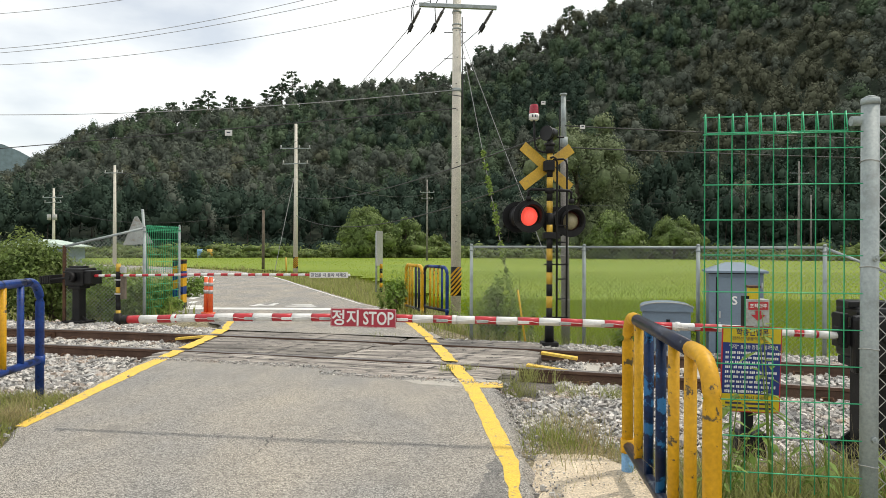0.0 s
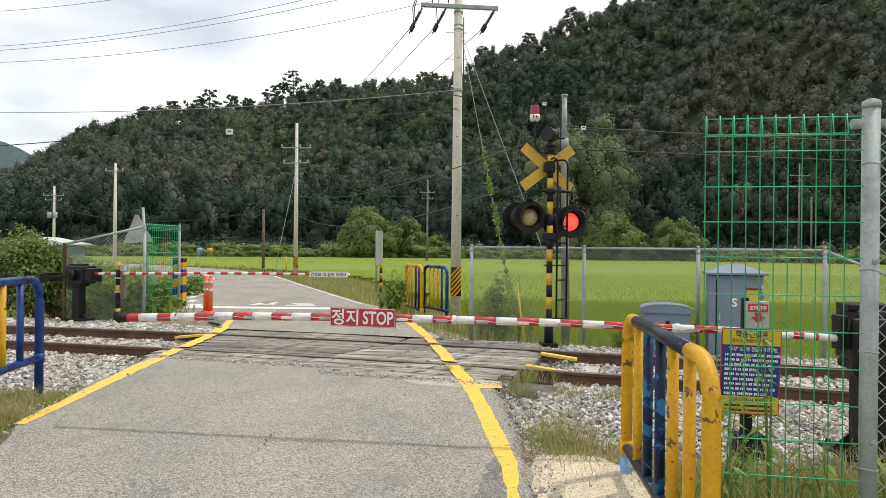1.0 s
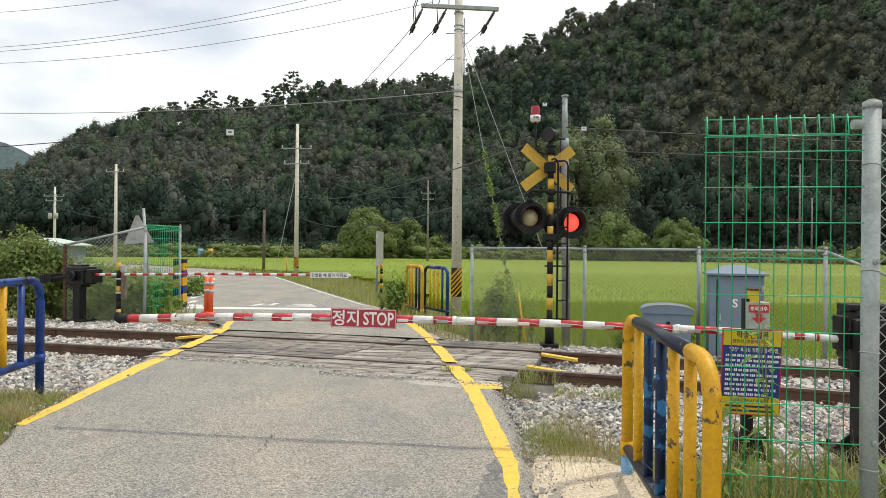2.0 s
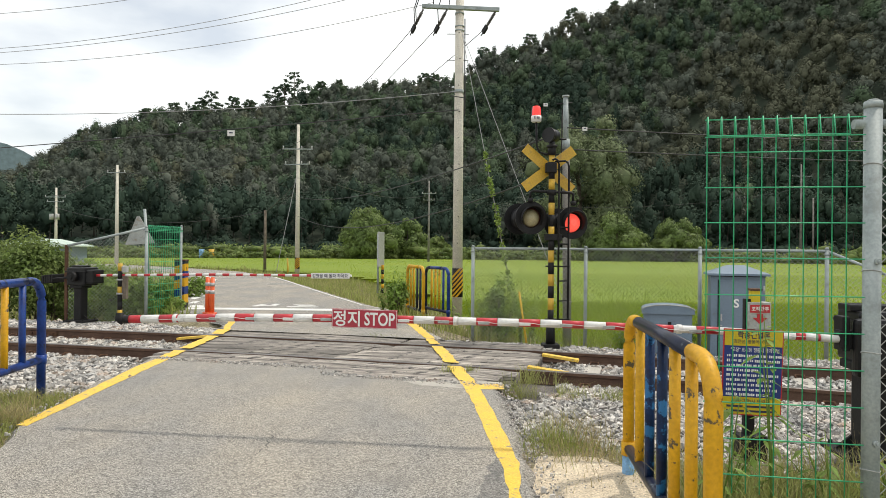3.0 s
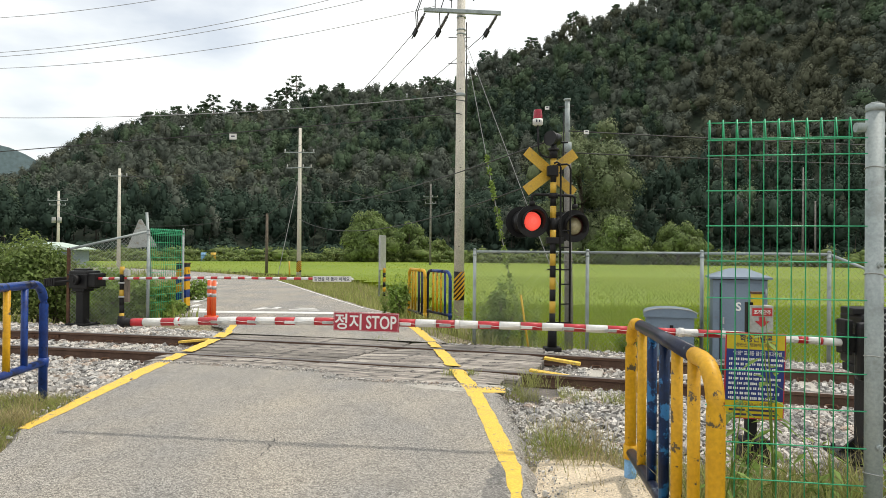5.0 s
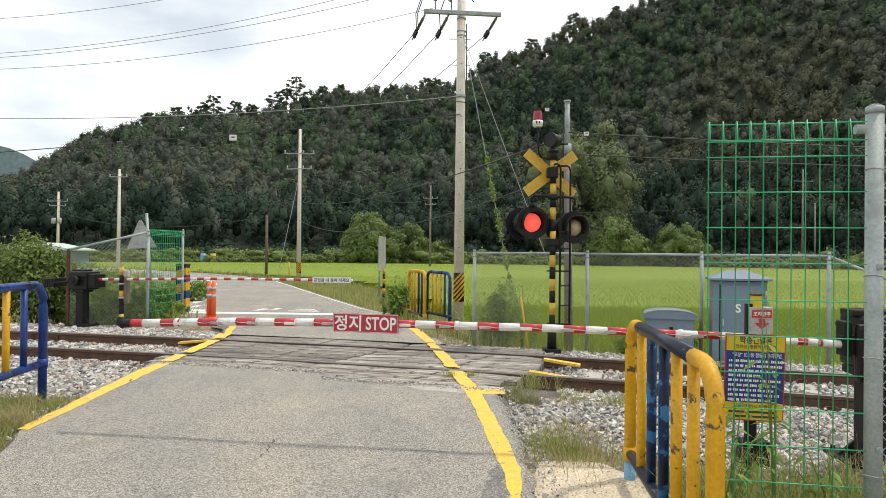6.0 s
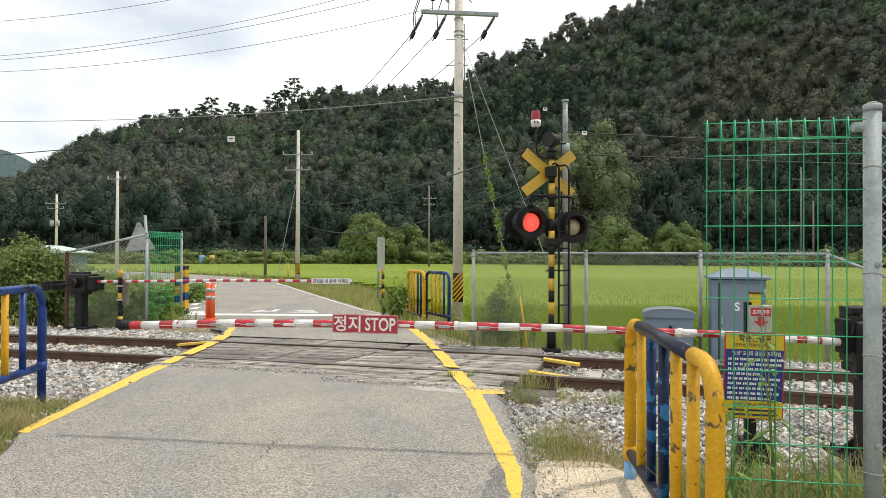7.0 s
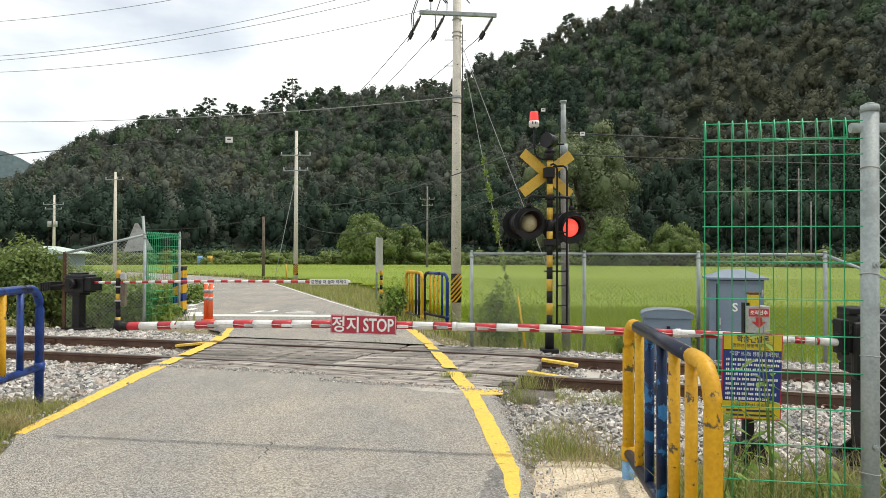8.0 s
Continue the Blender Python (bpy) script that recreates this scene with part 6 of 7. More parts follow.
for xx in (-0.66, -0.62, -0.1):
    bm = B()
    tube(bm, [(xx - 0.4, -0.1, 7.05), (xx - 0.42, -0.14, 7.4), (xx - 0.3, -0.17, 7.75), (xx + 0.1, -0.17, 8.0), (xx + 0.4, -0.1, 7.7)], 0.012, 6)
    part("jumper_wire", bm, "cable", t)
for xx, zz in ((-0.62, 7.86), (-0.24, 7.92)):
    bm = B()
    rod(bm, (xx, -0.17, zz - 0.42), (xx, -0.17, zz - 0.12), 0.012, seg=6)
    rod(bm, (xx, -0.17, zz - 0.14), (xx, -0.17, zz + 0.10), 0.05, 0.06, 10)
    rod(bm, (xx, -0.17, zz - 0.02), (xx, -0.17, zz + 0.02), 0.085, 0.085, 10)
    part("fuse_holder", bm, "black", t, "dark porcelain fuse holder")
for k in range(10):
    z = 1.9 + 0.62 * k
    bm = B()
    s = 1 if k % 2 else -1
    rod(bm, (0, -0.13, z), (s * 0.02, -0.17, z - 0.01), 0.010, seg=6)
    if z > 6:
        rod(bm, (-0.30, 0, z), (0.22, 0, z), 0.010, seg=6)
    part("step_bolt", bm, "black", t)
bm = B()
tube(bm, [(0.125, -0.08, 7.2), (0.13, -0.08, 6.0), (0.14, -0.07, 5.5), (0.135, -0.1, 4.9)], 0.014, 6)
tube(bm, [(-0.1, -0.12, 5.5), (-0.3, -0.14, 5.6), (-0.42, -0.12, 5.55)], 0.012, 6)
tube(bm, [(-0.1, -0.12, 5.4), (-0.2, -0.2, 5.35), (0.1, -0.22, 5.3)], 0.012, 6)
part("service_cable", bm, "cable", t)

utility_pole(-9.2, 41, -0.2, 9.3, 0.15, 0.085, "concrete utility pole with two crossarms by the lane", [(7.75, -0.95, 0.95, 0), (6.8, -0.8, 0.8, -2)], wrap=(0.3, 1.0))
utility_pole(-25.0, 50, -0.5, 8.1, 0.15, 0.09, "pale utility pole across the rice field", [(7.5, -0.7, 0.7, 0)])
utility_pole(-41.5, 70, -0.5, 8.1, 0.17, 0.10, "pale utility pole with a transformer across the field", [(7.1, -1.1, 1.1, 0), (6.6, -0.9, 0.9, 0)])
utility_pole(-13.0, 47.5, -0.5, 4.6, 0.11, 0.09, "short weathered pole at the field edge", mat="bark")
utility_pole(-2.0, 82, -0.5, 10.4, 0.15, 0.09, "grey utility pole before the wooded hillside", [(8.8, -0.9, 0.9, 0), (8.0, -0.7, 0.7, 0)], mat="old_pole")
utility_pole(59.0, 109, -0.5, 16.5, 0.22, 0.10, "grey utility pole before the wooded hillside", [(14.5, -1.6, 1.6, 0)], mat="old_pole")
utility_pole(61.6, 110, -0.5, 11, 0.18, 0.12, "grey utility pole before the wooded hillside", mat="old_pole")
t = thing("pole_transformer", "small pale transformer boxes hung on a pole", "transformer", pose(-41.5, 69.7, 4.2))
for xx in (-0.45, 0.45):
    bm = B()
    rod(bm, (xx * 0.7, 0, 0), (xx * 0.7, 0, 0.6), 0.2, 0.19, 12)
    part("tank", bm, "box_grey", t)


def line(name, label, a, b, sag, r=0.012, mat="cable", n=24):
    """A hanging cable between two points."""
    a, b = Vector(a), Vector(b)
    bm = B()
    pts = []
    for i in range(n + 1):
        t = i / n
        p = a.lerp(b, t)
        p.z -= 4 * sag * t * (1 - t)
        pts.append(p)
    tube(bm, pts, r, 6)
    return tagged(part(name, bm, mat), label, "cable", "overhead lines")


def away(px, py, y):
    """The point in the plane y metres ahead that lies in the direction px, py of a level view (in tenths of the focal length)."""
    return Vector((px * y, y, H_EYE + py * y))


top = PY - 0.15
# main lines to the left, over the sky
for za, zb, sag in ((8.07, 6.58, 0.44), (7.81, 6.45, 0.37), (7.24, 6.21, 0.40), (8.97, 7.52, 0.47)):
    line("power_line", "bare grey power line strung from the tall pole", (-0.3, 15.54, za), (-14.0, 17.59, zb), sag, 0.0065, "pale_cable")
# lines from the crossarm to the poles further off
for xa, xb in ((-1.14, -10.1), (-0.58, -9.2), (0.58, -8.3)):
    line("power_line", "dark power line running to the next pole", (PX + xa, PY + 0.1, 6.65), (xb, 41, 7.6), 0.5, 0.009, "cable")
for xa, za, xb, yb, zb, sag in ((-9.2, 7.6, -25, 50, 7.0, 0.5), (-25.7, 7.1, -42, 70, 6.8, 0.6), (-9.2, 6.3, -2.0, 82, 8.2, 1.0), (-9.2, 5.6, -13, 47.5, 4.0, 0.15), (-13, 4.0, -41.5, 70, 5.5, 1.2), (-2.0, 7.6, 59, 109, 12.0, 2.0)):
    ya = {-9.2: 41, -25.7: 50, -13: 47.5, -2.0: 82}[xa]
    line("power_line", "dark line between distant poles", (xa, ya, za), (xb, yb, zb), sag, 0.02, "cable")
# low communication cables
line("telephone_cable", "black telephone cable crossing the lane", (0.3, 15.45, 4.68), (-14.0, 17.59, 3.84), 0.02, 0.012)
line("telephone_cable", "grey telephone cable crossing the lane", (0.3, 15.45, 5.12), (-14.0, 17.59, 4.94), 0.22, 0.009, "pale_cable")
line("telephone_cable", "dark cable strung from the service pole", (2.19, 11.85, 3.61), (9.4, 11.85, 3.34), 0.02, 0.011)
line("telephone_cable", "dark cable strung from the service pole", (2.19, 11.85, 3.22), (9.4, 11.85, 3.01), 0.02, 0.010)
line("telephone_cable", "thin dark cable to the far fields", (1.62, 10.3, 3.17), (-9.2, 41, 4.6), 0.5, 0.012)
line("telephone_cable", "thin dark cable to the far fields", (2.15, 11.9, 2.88), (-9.2, 41, 3.4), 0.9, 0.014)
for p, s in (((-5.32, 16.27, 4.23), 0.09), ((1.80, 11.85, 4.02), 0.038), ((2.50, 11.80, 3.58), 0.045)):
    t = thing("cable_tag", "small white tag hanging on a cable", "tag", pose(*p))
    bm = B()
    box(bm, (2 * s, 0.01, 1.6 * s), bevel=0.003)
    part("plate", bm, "white", t)
    part("mark", bars(B(), [(-s * 0.5, s * 0.5, 0.01, s * 0.35)], -0.008), "lettering_dark", t)
GUYS = [((PX + 0.05, PY - 0.1, 6.55), (1.62, 14.0, -0.45)), ((PX + 0.07, PY - 0.1, 6.48), (2.84, 14.0, -0.45))]
for a, b in GUYS:
    line("guy_wire", "thin steel guy wire anchoring the pole", a, b, 0.02, 0.007, "pale_cable")
line("guy_wire", "thin steel guy wire anchoring the far pole", (-9.3, 41, 5.8), (-10.4, 40.5, -0.2), 0.0, 0.02, "pale_cable")

# far farm building and barrels
t = thing("farm_shed", "low farm shed with a pale green sheet roof behind the hedge", "building", pose(-36.3, 60, -0.6, 0, 0, 12))
bm = B()
box(bm, (4.8, 6, 1.9), (0, 0, 0.95))
part("wall", bm, "box_blue", t)
bm = B()
prism(bm, [(-2.9, 1.95), (2.9, 1.95), (2.9, 2.05), (0, 2.65), (-2.9, 2.05)], 6.6, pose(0, 3.3, 0, 90, 0, 0))
part("roof", bm, "roof_green", t)
for x, y, mat, lab in ((-37.0, 100, "blue_light", "pale blue plastic drum by the field"), (-35.7, 100.5, "buck_yellow", "yellow plastic drum by the field")):
    t = thing("drum", lab, "drum", pose(x, y, -0.5) @ Matrix.Scale(1.5, 4))
    bm = B()
    rod(bm, (0, 0, 0), (0, 0, 1.05), 0.27, 0.27, 16)
    rod(bm, (0, 0, 0.35), (0, 0, 0.42), 0.29, 0.29, 16)
    rod(bm, (0, 0, 0.75), (0, 0, 0.82), 0.29, 0.29, 16)
    part("shell", bm, mat, t)


# ---- fields, verges and weeds ----
def blades(rng, x, y, z, height, width, lean=0.35, mat="grass", name="grass", label="", category="grass", parent=None, even=(0.55, 1.25)):
    """Bent blades: two tapering pieces each."""
    n = len(x)
    h = height * rng.uniform(*even, n)
    w = width * rng.uniform(0.6, 1.3, n)
    ang = rng.uniform(0, 2 * np.pi, n)
    side = np.stack([np.cos(ang), np.sin(ang), np.zeros(n)], 1)
    bend = rng.uniform(0, 2 * np.pi, n)
    amount = rng.uniform(0.05, 1.0, n) * lean * h
    tip = np.stack([np.cos(bend) * amount, np.sin(bend) * amount, h * (1 - 0.25 * lean)], 1)
    root = np.stack([x, y, z], 1)
    mid = root + tip * np.array([0.35, 0.35, 0.6])
    a, b = root - side * w[:, None] * 0.5, root + side * w[:, None] * 0.5
    c, d = mid - side * w[:, None] * 0.42, mid + side * w[:, None] * 0.42
    t = root + tip
    v = np.stack([a, b, d, c, t], 1).reshape(-1, 3)
    k = np.arange(n)[:, None] * 5
    f = np.concatenate([k + np.array([[0, 1, 2]]), k + np.array([[0, 2, 3]]), k + np.array([[3, 2, 4]])])
    ob = raw(name, v, f, mat, parent)
    return tagged(ob, label, category, kind="stuff") if label else ob


def track_d(x, y):
    s = -0.290 - 0.0146 * np.clip(x, -20, 20)
    return (y - (8.77 - 0.290 * x - 0.0073 * x * x)) / np.sqrt(1 + s * s)


def road_x(y):
    ys = [r[0] for r in ROAD]
    return np.interp(y, ys, [r[1] for r in ROAD]), np.interp(y, ys, [r[2] for r in ROAD])


def in_rice(x, y, extra=0.0):
    lo, hi = road_x(y)
    r = np.hypot(x, y)
    right = (x > hi + extra + np.interp(y, [11, 16, 21, 37, 45, 70], [1.9, 2.6, 3.3, 6.3, 7.0, 6.5])) & (track_d(x, y) > 3.35 + extra * 0.5)
    left = (x < lo - 2.0 - extra) & (y > 38 + extra) & (x > -60)
    return (right | left) & (r < 102)


def build_rice():
    rng = np.random.default_rng(23)
    # the flooded floor of the field, as one grid with holes for the lane
    for name, n, y0, y1, spread, h, w in (("near", 76000, 10.0, 21, (-1, 15), 0.46, 0.009), ("middle", 62000, 19, 45, (-16, 33), 0.46, 0.020), ("far", 42000, 42, 103, (-62, 74), 0.50, 0.07)):
        x = rng.uniform(*spread, n)
        y = y0 + (y1 - y0) * rng.random(n) ** (0.75 if name != "far" else 0.7)
        keep = in_rice(x, y) & (np.abs(x) < y * 0.72 + 1)
        x, y = x[keep], y[keep]
        z = land(x, y) - 0.02
        blades(rng, x, y, z, h, w, 0.55, "rice", "rice", "dense bright green rice plants in the paddy", "rice", even=(0.82, 1.06))
    xs, ys = np.meshgrid(np.arange(-62, 86, 1.0), np.arange(9, 120, 1.0))
    X, Y = xs.ravel(), ys.ravel()
    ok = in_rice(X, Y, 0.35)
    X, Y = X[ok], Y[ok]
    z = land(X, Y) + np.interp(Y, [11, 22, 45], [0.08, 0.20, 0.31])
    v = np.stack([np.stack([X + a, Y + b, z], 1) for a, b in ((-0.5, -0.5), (0.5, -0.5), (0.5, 0.5), (-0.5, 0.5))], 1).reshape(-1, 3)
    ob = raw("paddy", v, np.arange(len(v)).reshape(-1, 4), "rice_floor")
    tagged(ob, "closed green canopy of a rice paddy", "field", kind="structure")


build_rice()


def scatter(rng, n, x0, x1, y0, y1, test):
    x, y = rng.uniform(x0, x1, n), rng.uniform(y0, y1, n)
    keep = test(x, y)
    return x[keep], y[keep]


def off_road(x, y, gap=0.05):
    lo, hi = road_x(y)
    return (x < lo - gap) | (x > hi + gap)


def clump(x, y, s, cut):
    return np.array([noise.noise(Vector((a * s, b * s, 0.7))) for a, b in zip(x, y)]) > cut


def build_verges():
    rng = np.random.default_rng(29)

    def z(x, y):
        return land(x, y) - 0.01
    # beyond the track, right of the lane
    x, y = scatter(rng, 52000, -9, 7.5, 10.2, 42, lambda x, y: off_road(x, y, 0.0) & (x > road_x(y)[1]) & ~in_rice(x, y) & (track_d(x, y) > 2.35))
    blades(rng, x, y, z(x, y), 0.30, 0.016, 0.6, "grass", "verge_grass", "tangled green verge grass beyond the track")
    x, y = scatter(rng, 5000, -8, 7.5, 10.2, 36, lambda x, y: off_road(x, y, 0.0) & (x > road_x(y)[1]) & ~in_rice(x, y) & (track_d(x, y) > 2.35))
    blades(rng, x, y, z(x, y), 0.42, 0.012, 0.7, "dry_grass", "dry_grass", "dry stalks among the verge grass")
    # beyond the track, left of the lane
    x, y = scatter(rng, 60000, -32, -4.2, 12.2, 60, lambda x, y: (x < road_x(y)[0] + 0.0) & (track_d(x, y) > 3.05) & ~in_rice(x, y) & (x > -y * 0.75))
    blades(rng, x, y, z(x, y), 0.36, 0.022, 0.6, "grass", "verge_grass", "tangled green verge grass left of the lane beyond the track")
    x, y = scatter(rng, 20000, -40, 0, 36, 66, lambda x, y: off_road(x, y, 0.0) & ~in_rice(x, y))
    blades(rng, x, y, z(x, y), 0.5, 0.06, 0.6, "grass", "verge_grass", "far verge grass along the lane")
    # this side, right: between lane, ballast and guard rail
    x, y = scatter(rng, 15000, 0.58, 4.6, 2.2, 6.6, lambda x, y: (track_d(x, y) < -2.55) & (((x > 1.22) & (y < 4.7)) | ((y > 4.55) & clump(x, y, 1.6, -0.05))))
    blades(rng, x, y, z(x, y), 0.13, 0.0045, 0.9, "grass", "verge_grass", "short green grass at the lane side")
    x, y = scatter(rng, 13000, 0.58, 3.6, 2.2, 6.2, lambda x, y: (track_d(x, y) < -2.5) & (((x > 1.3) & (y < 4.6)) | ((y > 4.5) & clump(x, y, 1.3, 0.05))))
    blades(rng, x, y, z(x, y), 0.16, 0.004, 1.0, "dry_grass", "dry_grass", "dry straw at the lane side")
    # tall grass below the mesh panel
    x, y = scatter(rng, 2600, 1.25, 2.6, 2.5, 3.7, lambda x, y: x > 1.15)
    blades(rng, x, y, z(x, y), 0.40, 0.009, 0.55, "grass", "tall_grass", "tall green grass under the mesh fence")
    x, y = scatter(rng, 700, 1.25, 2.7, 2.5, 4.2, lambda x, y: x > 1.15)
    blades(rng, x, y, z(x, y), 0.42, 0.006, 0.8, "dry_grass", "dry_grass", "dry stalks under the mesh fence")
    # this side, left verge
    x, y = scatter(rng, 9000, -6.0, -3.30, 3.4, 6.6, lambda x, y: (x < road_x(y)[0] + 0.03) & (track_d(x, y) < -2.95) & clump(x, y, 1.3, -0.25))
    blades(rng, x, y, z(x, y), 0.14, 0.007, 0.85, "grass", "verge_grass", "green grass at the lane side by the guard rail")
    x, y = scatter(rng, 8000, -5.8, -3.30, 3.4, 6.5, lambda x, y: (x < road_x(y)[0] + 0.05) & (track_d(x, y) < -2.9) & clump(x, y, 1.1, 0.0))
    blades(rng, x, y, z(x, y), 0.17, 0.005, 1.0, "dry_grass", "dry_grass", "dry straw at the lane side by the guard rail")
    # distinct tufts: x, y, blades, height, radius
    for cx, cy, n, h, rad, mat in ((0.85, 4.95, 90, 0.30, 0.2, "grass"), (0.98, 5.15, 80, 0.28, 0.25, "dry_grass"), (1.12, 5.0, 90, 0.26, 0.2, "dry_grass"), (0.95, 4.75, 80, 0.24, 0.3, "grass"), (1.1, 5.4, 90, 0.28, 0.35, "dry_grass"), (0.9, 5.6, 80, 0.22, 0.35, "dry_grass"), (1.2, 4.7, 70, 0.24, 0.3, "dry_grass"), (0.95, 4.15, 26, 0.15, 0.3, "dry_grass"), (0.78, 4.35, 22, 0.13, 0.25, "dry_grass"), (-3.35, 4.75, 240, 0.26, 0.16, "grass"), (-3.45, 5.25, 240, 0.26, 0.16, "dry_grass"), (-3.25, 4.6, 160, 0.2, 0.1, "dry_grass"), (-3.6, 4.95, 220, 0.32, 0.16, "grass"), (0.78, 5.3, 160, 0.2, 0.12, "grass"), (0.72, 6.85, 190, 0.26, 0.14, "grass"), (0.92, 6.95, 160, 0.25, 0.12, "grass"),
                                   (1.30, 6.85, 150, 0.22, 0.22, "grass"), (1.75, 6.75, 150, 0.2, 0.2, "grass"), (0.05, 7.55, 60, 0.12, 0.08, "grass"), (0.30, 7.6, 60, 0.10, 0.08, "grass"), (-0.35, 11.0, 140, 0.12, 0.3, "grass"), (-1.0, 10.7, 120, 0.10, 0.3, "grass"), (-3.62, 5.5, 170, 0.2, 0.14, "dry_grass"), (-3.5, 5.05, 160, 0.2, 0.13, "grass"), (-3.6, 6.0, 150, 0.16, 0.14, "grass")):
        x, y = cx + rng.normal(0, rad * 0.5, n), cy + rng.normal(0, rad * 0.5, n)
        zz = np.where(np.abs(track_d(x, y)) < 3.0, -0.16, z(x, y))
        zz = np.where((np.abs(track_d(x, y)) < 1.5) & (x < 1.2), -0.02, zz)
        t = thing("grass_tuft", "tuft of green grass growing in stones" if mat == "grass" else "tuft of dry straw-coloured grass", "grass", group="grass tufts")
        tagged(blades(rng, x, y, zz, h, 0.0048, 0.9, mat, "blade_cluster", parent=t), kind="stuff")


build_verges()


def build_weed(at, height, leaves, leaf, seed, label, spread=0.35, mat="weed", stems=5, name="weed"):
    """A branching weed: thin stems with pointed leaves in pairs."""
    rng = np.random.default_rng(seed)
    t = thing(name, label, "weed", Matrix.Translation(at), "tall weeds")
    bm = B()
    tri = []
    for s in range(stems):
        ang, out = rng.uniform(0, 2 * math.pi), rng.uniform(0.1, 1.0) * spread
        h = height * rng.uniform(0.6, 1.05)
        pts = [Vector((math.cos(ang) * out * k * k, math.sin(ang) * out * k * k, h * k)) for k in (0, 0.3, 0.6, 0.85, 1.0)]
        tube(bm, pts, [0.006, 0.005, 0.004, 0.003, 0.0015], 5)
        for j in range(leaves):
            f = 0.2 + 0.8 * (j + rng.random()) / leaves
            p = Vector((math.cos(ang) * out * f * f, math.sin(ang) * out * f * f, h * f))
            la = rng.uniform(0, 2 * math.pi)
            d = Vector((math.cos(la), math.sin(la), rng.uniform(-0.5, 0.4))).normalized()
            w = d.cross(Vector((0, 0, 1))).normalized()
            L = leaf * rng.uniform(0.6, 1.3)
            fold = Vector((0, 0, -0.12 * L))
            a, tip = p + d * 0.15 * L, p + d * 1.15 * L + Vector((0, 0, -0.25 * L))
            m1, m2 = p + d * 0.55 * L + w * 0.20 * L + fold * 0.3, p + d * 0.55 * L - w * 0.20 * L + fold * 0.3
            tri += [(tuple(a), tuple(m1), tuple(tip)), (tuple(a), tuple(tip), tuple(m2))]
    tagged(part("stem_bundle", bm, mat, t), kind="stuff")
    tagged(tris("foliage", np.array(tri), mat, t), kind="stuff")
    return t


build_weed((1.66, 3.32, -0.05), 1.12, 13, 0.10, 81, "leafy green weed growing before the notice", 0.14, stems=3)
build_weed((1.50, 3.45, -0.05), 0.85, 12, 0.08, 82, "leafy green weed under the mesh fence", 0.2, stems=4)
build_weed((1.95, 3.3, -0.05), 0.5, 9, 0.08, 83, "low broad-leaved weed by the fence post", 0.25)
build_weed((1.35, 3.2, -0.05), 0.55, 9, 0.07, 84, "low broad-leaved weed by the guard rail", 0.2)
build_weed((1.75, 2.9, -0.05), 0.45, 9, 0.09, 85, "low broad-leaved weed under the mesh fence", 0.25)
build_weed((2.2, 3.2, -0.05), 0.45, 9, 0.08, 86, "low weed among tall grass", 0.25)
build_weed((-3.92, 5.25, -0.05), 0.42, 9, 0.08, 87, "leafy weed at the verge by the guard rail", 0.2)
build_weed((-4.15, 5.55, -0.05), 0.5, 9, 0.09, 88, "leafy weed at the verge by the guard rail", 0.25)
for k, (x, y, h) in enumerate(((-1.15, 14.1, 1.0), (-0.95, 14.6, 1.1), (-1.35, 14.5, 0.7), (0.18, 13.9, 0.7), (0.7, 11.9, 0.9), (1.0, 11.8, 1.2), (1.35, 11.6, 1.4), (0.85, 12.2, 1.1), (1.15, 12.1, 1.5), (3.2, 10.75, 0.6), (3.9, 10.5, 0.7), (2.9, 10.8, 0.5), (0.55, 12.6, 1.0), (1.6, 11.9, 1.0))):
    build_weed((x, y, float(land(x, y))), h, 22, 0.085, 100 + k, "tall bushy weed along the fence" if y < 13 else "bushy green weed among the guard rails", 0.40, "weed", 9)


def build_bush(at, radii, count, size, seed, label, mat="shrub", name="bush"):
    rng = np.random.default_rng(seed)
    t = thing(name, label, "bush", Matrix.Translation(at), "bushes beyond the track")
    bm = B()
    for k in range(7):
        ang = rng.uniform(0, 2 * math.pi)
        tube(bm, [(0, 0, -0.1), (math.cos(ang) * radii[0] * 0.3, math.sin(ang) * radii[1] * 0.3, radii[2] * 0.8), (math.cos(ang) * radii[0] * 0.6, math.sin(ang) * radii[1] * 0.6, radii[2] * 1.3)], [0.02, 0.014, 0.005], 5)
    tagged(part("stem_bundle", bm, "bark", t), kind="stuff")
    tris("foliage", leaf_cloud(rng, (0, 0, radii[2] * 0.95), radii, count, size, lumps=16, up=0.4), mat, t)
    return t


# hedge and creepers beyond the track
for k, (x, y, rx, ry, rz) in enumerate(((-10.4, 14.6, 1.1, 0.9, 1.0), (-9.2, 14.7, 0.8, 0.8, 0.95), (-8.9, 15.0, 0.6, 0.6, 0.75), (-8.4, 15.2, 0.6, 0.5, 0.6), (-9.6, 15.6, 1.2, 0.9, 1.05), (-11.2, 15.8, 1.3, 1.0, 1.05))):
    build_bush((x, y, -0.35), (rx, ry, rz), 5200, 0.065, 130 + k, "dense leafy hedge bush beside the fence")
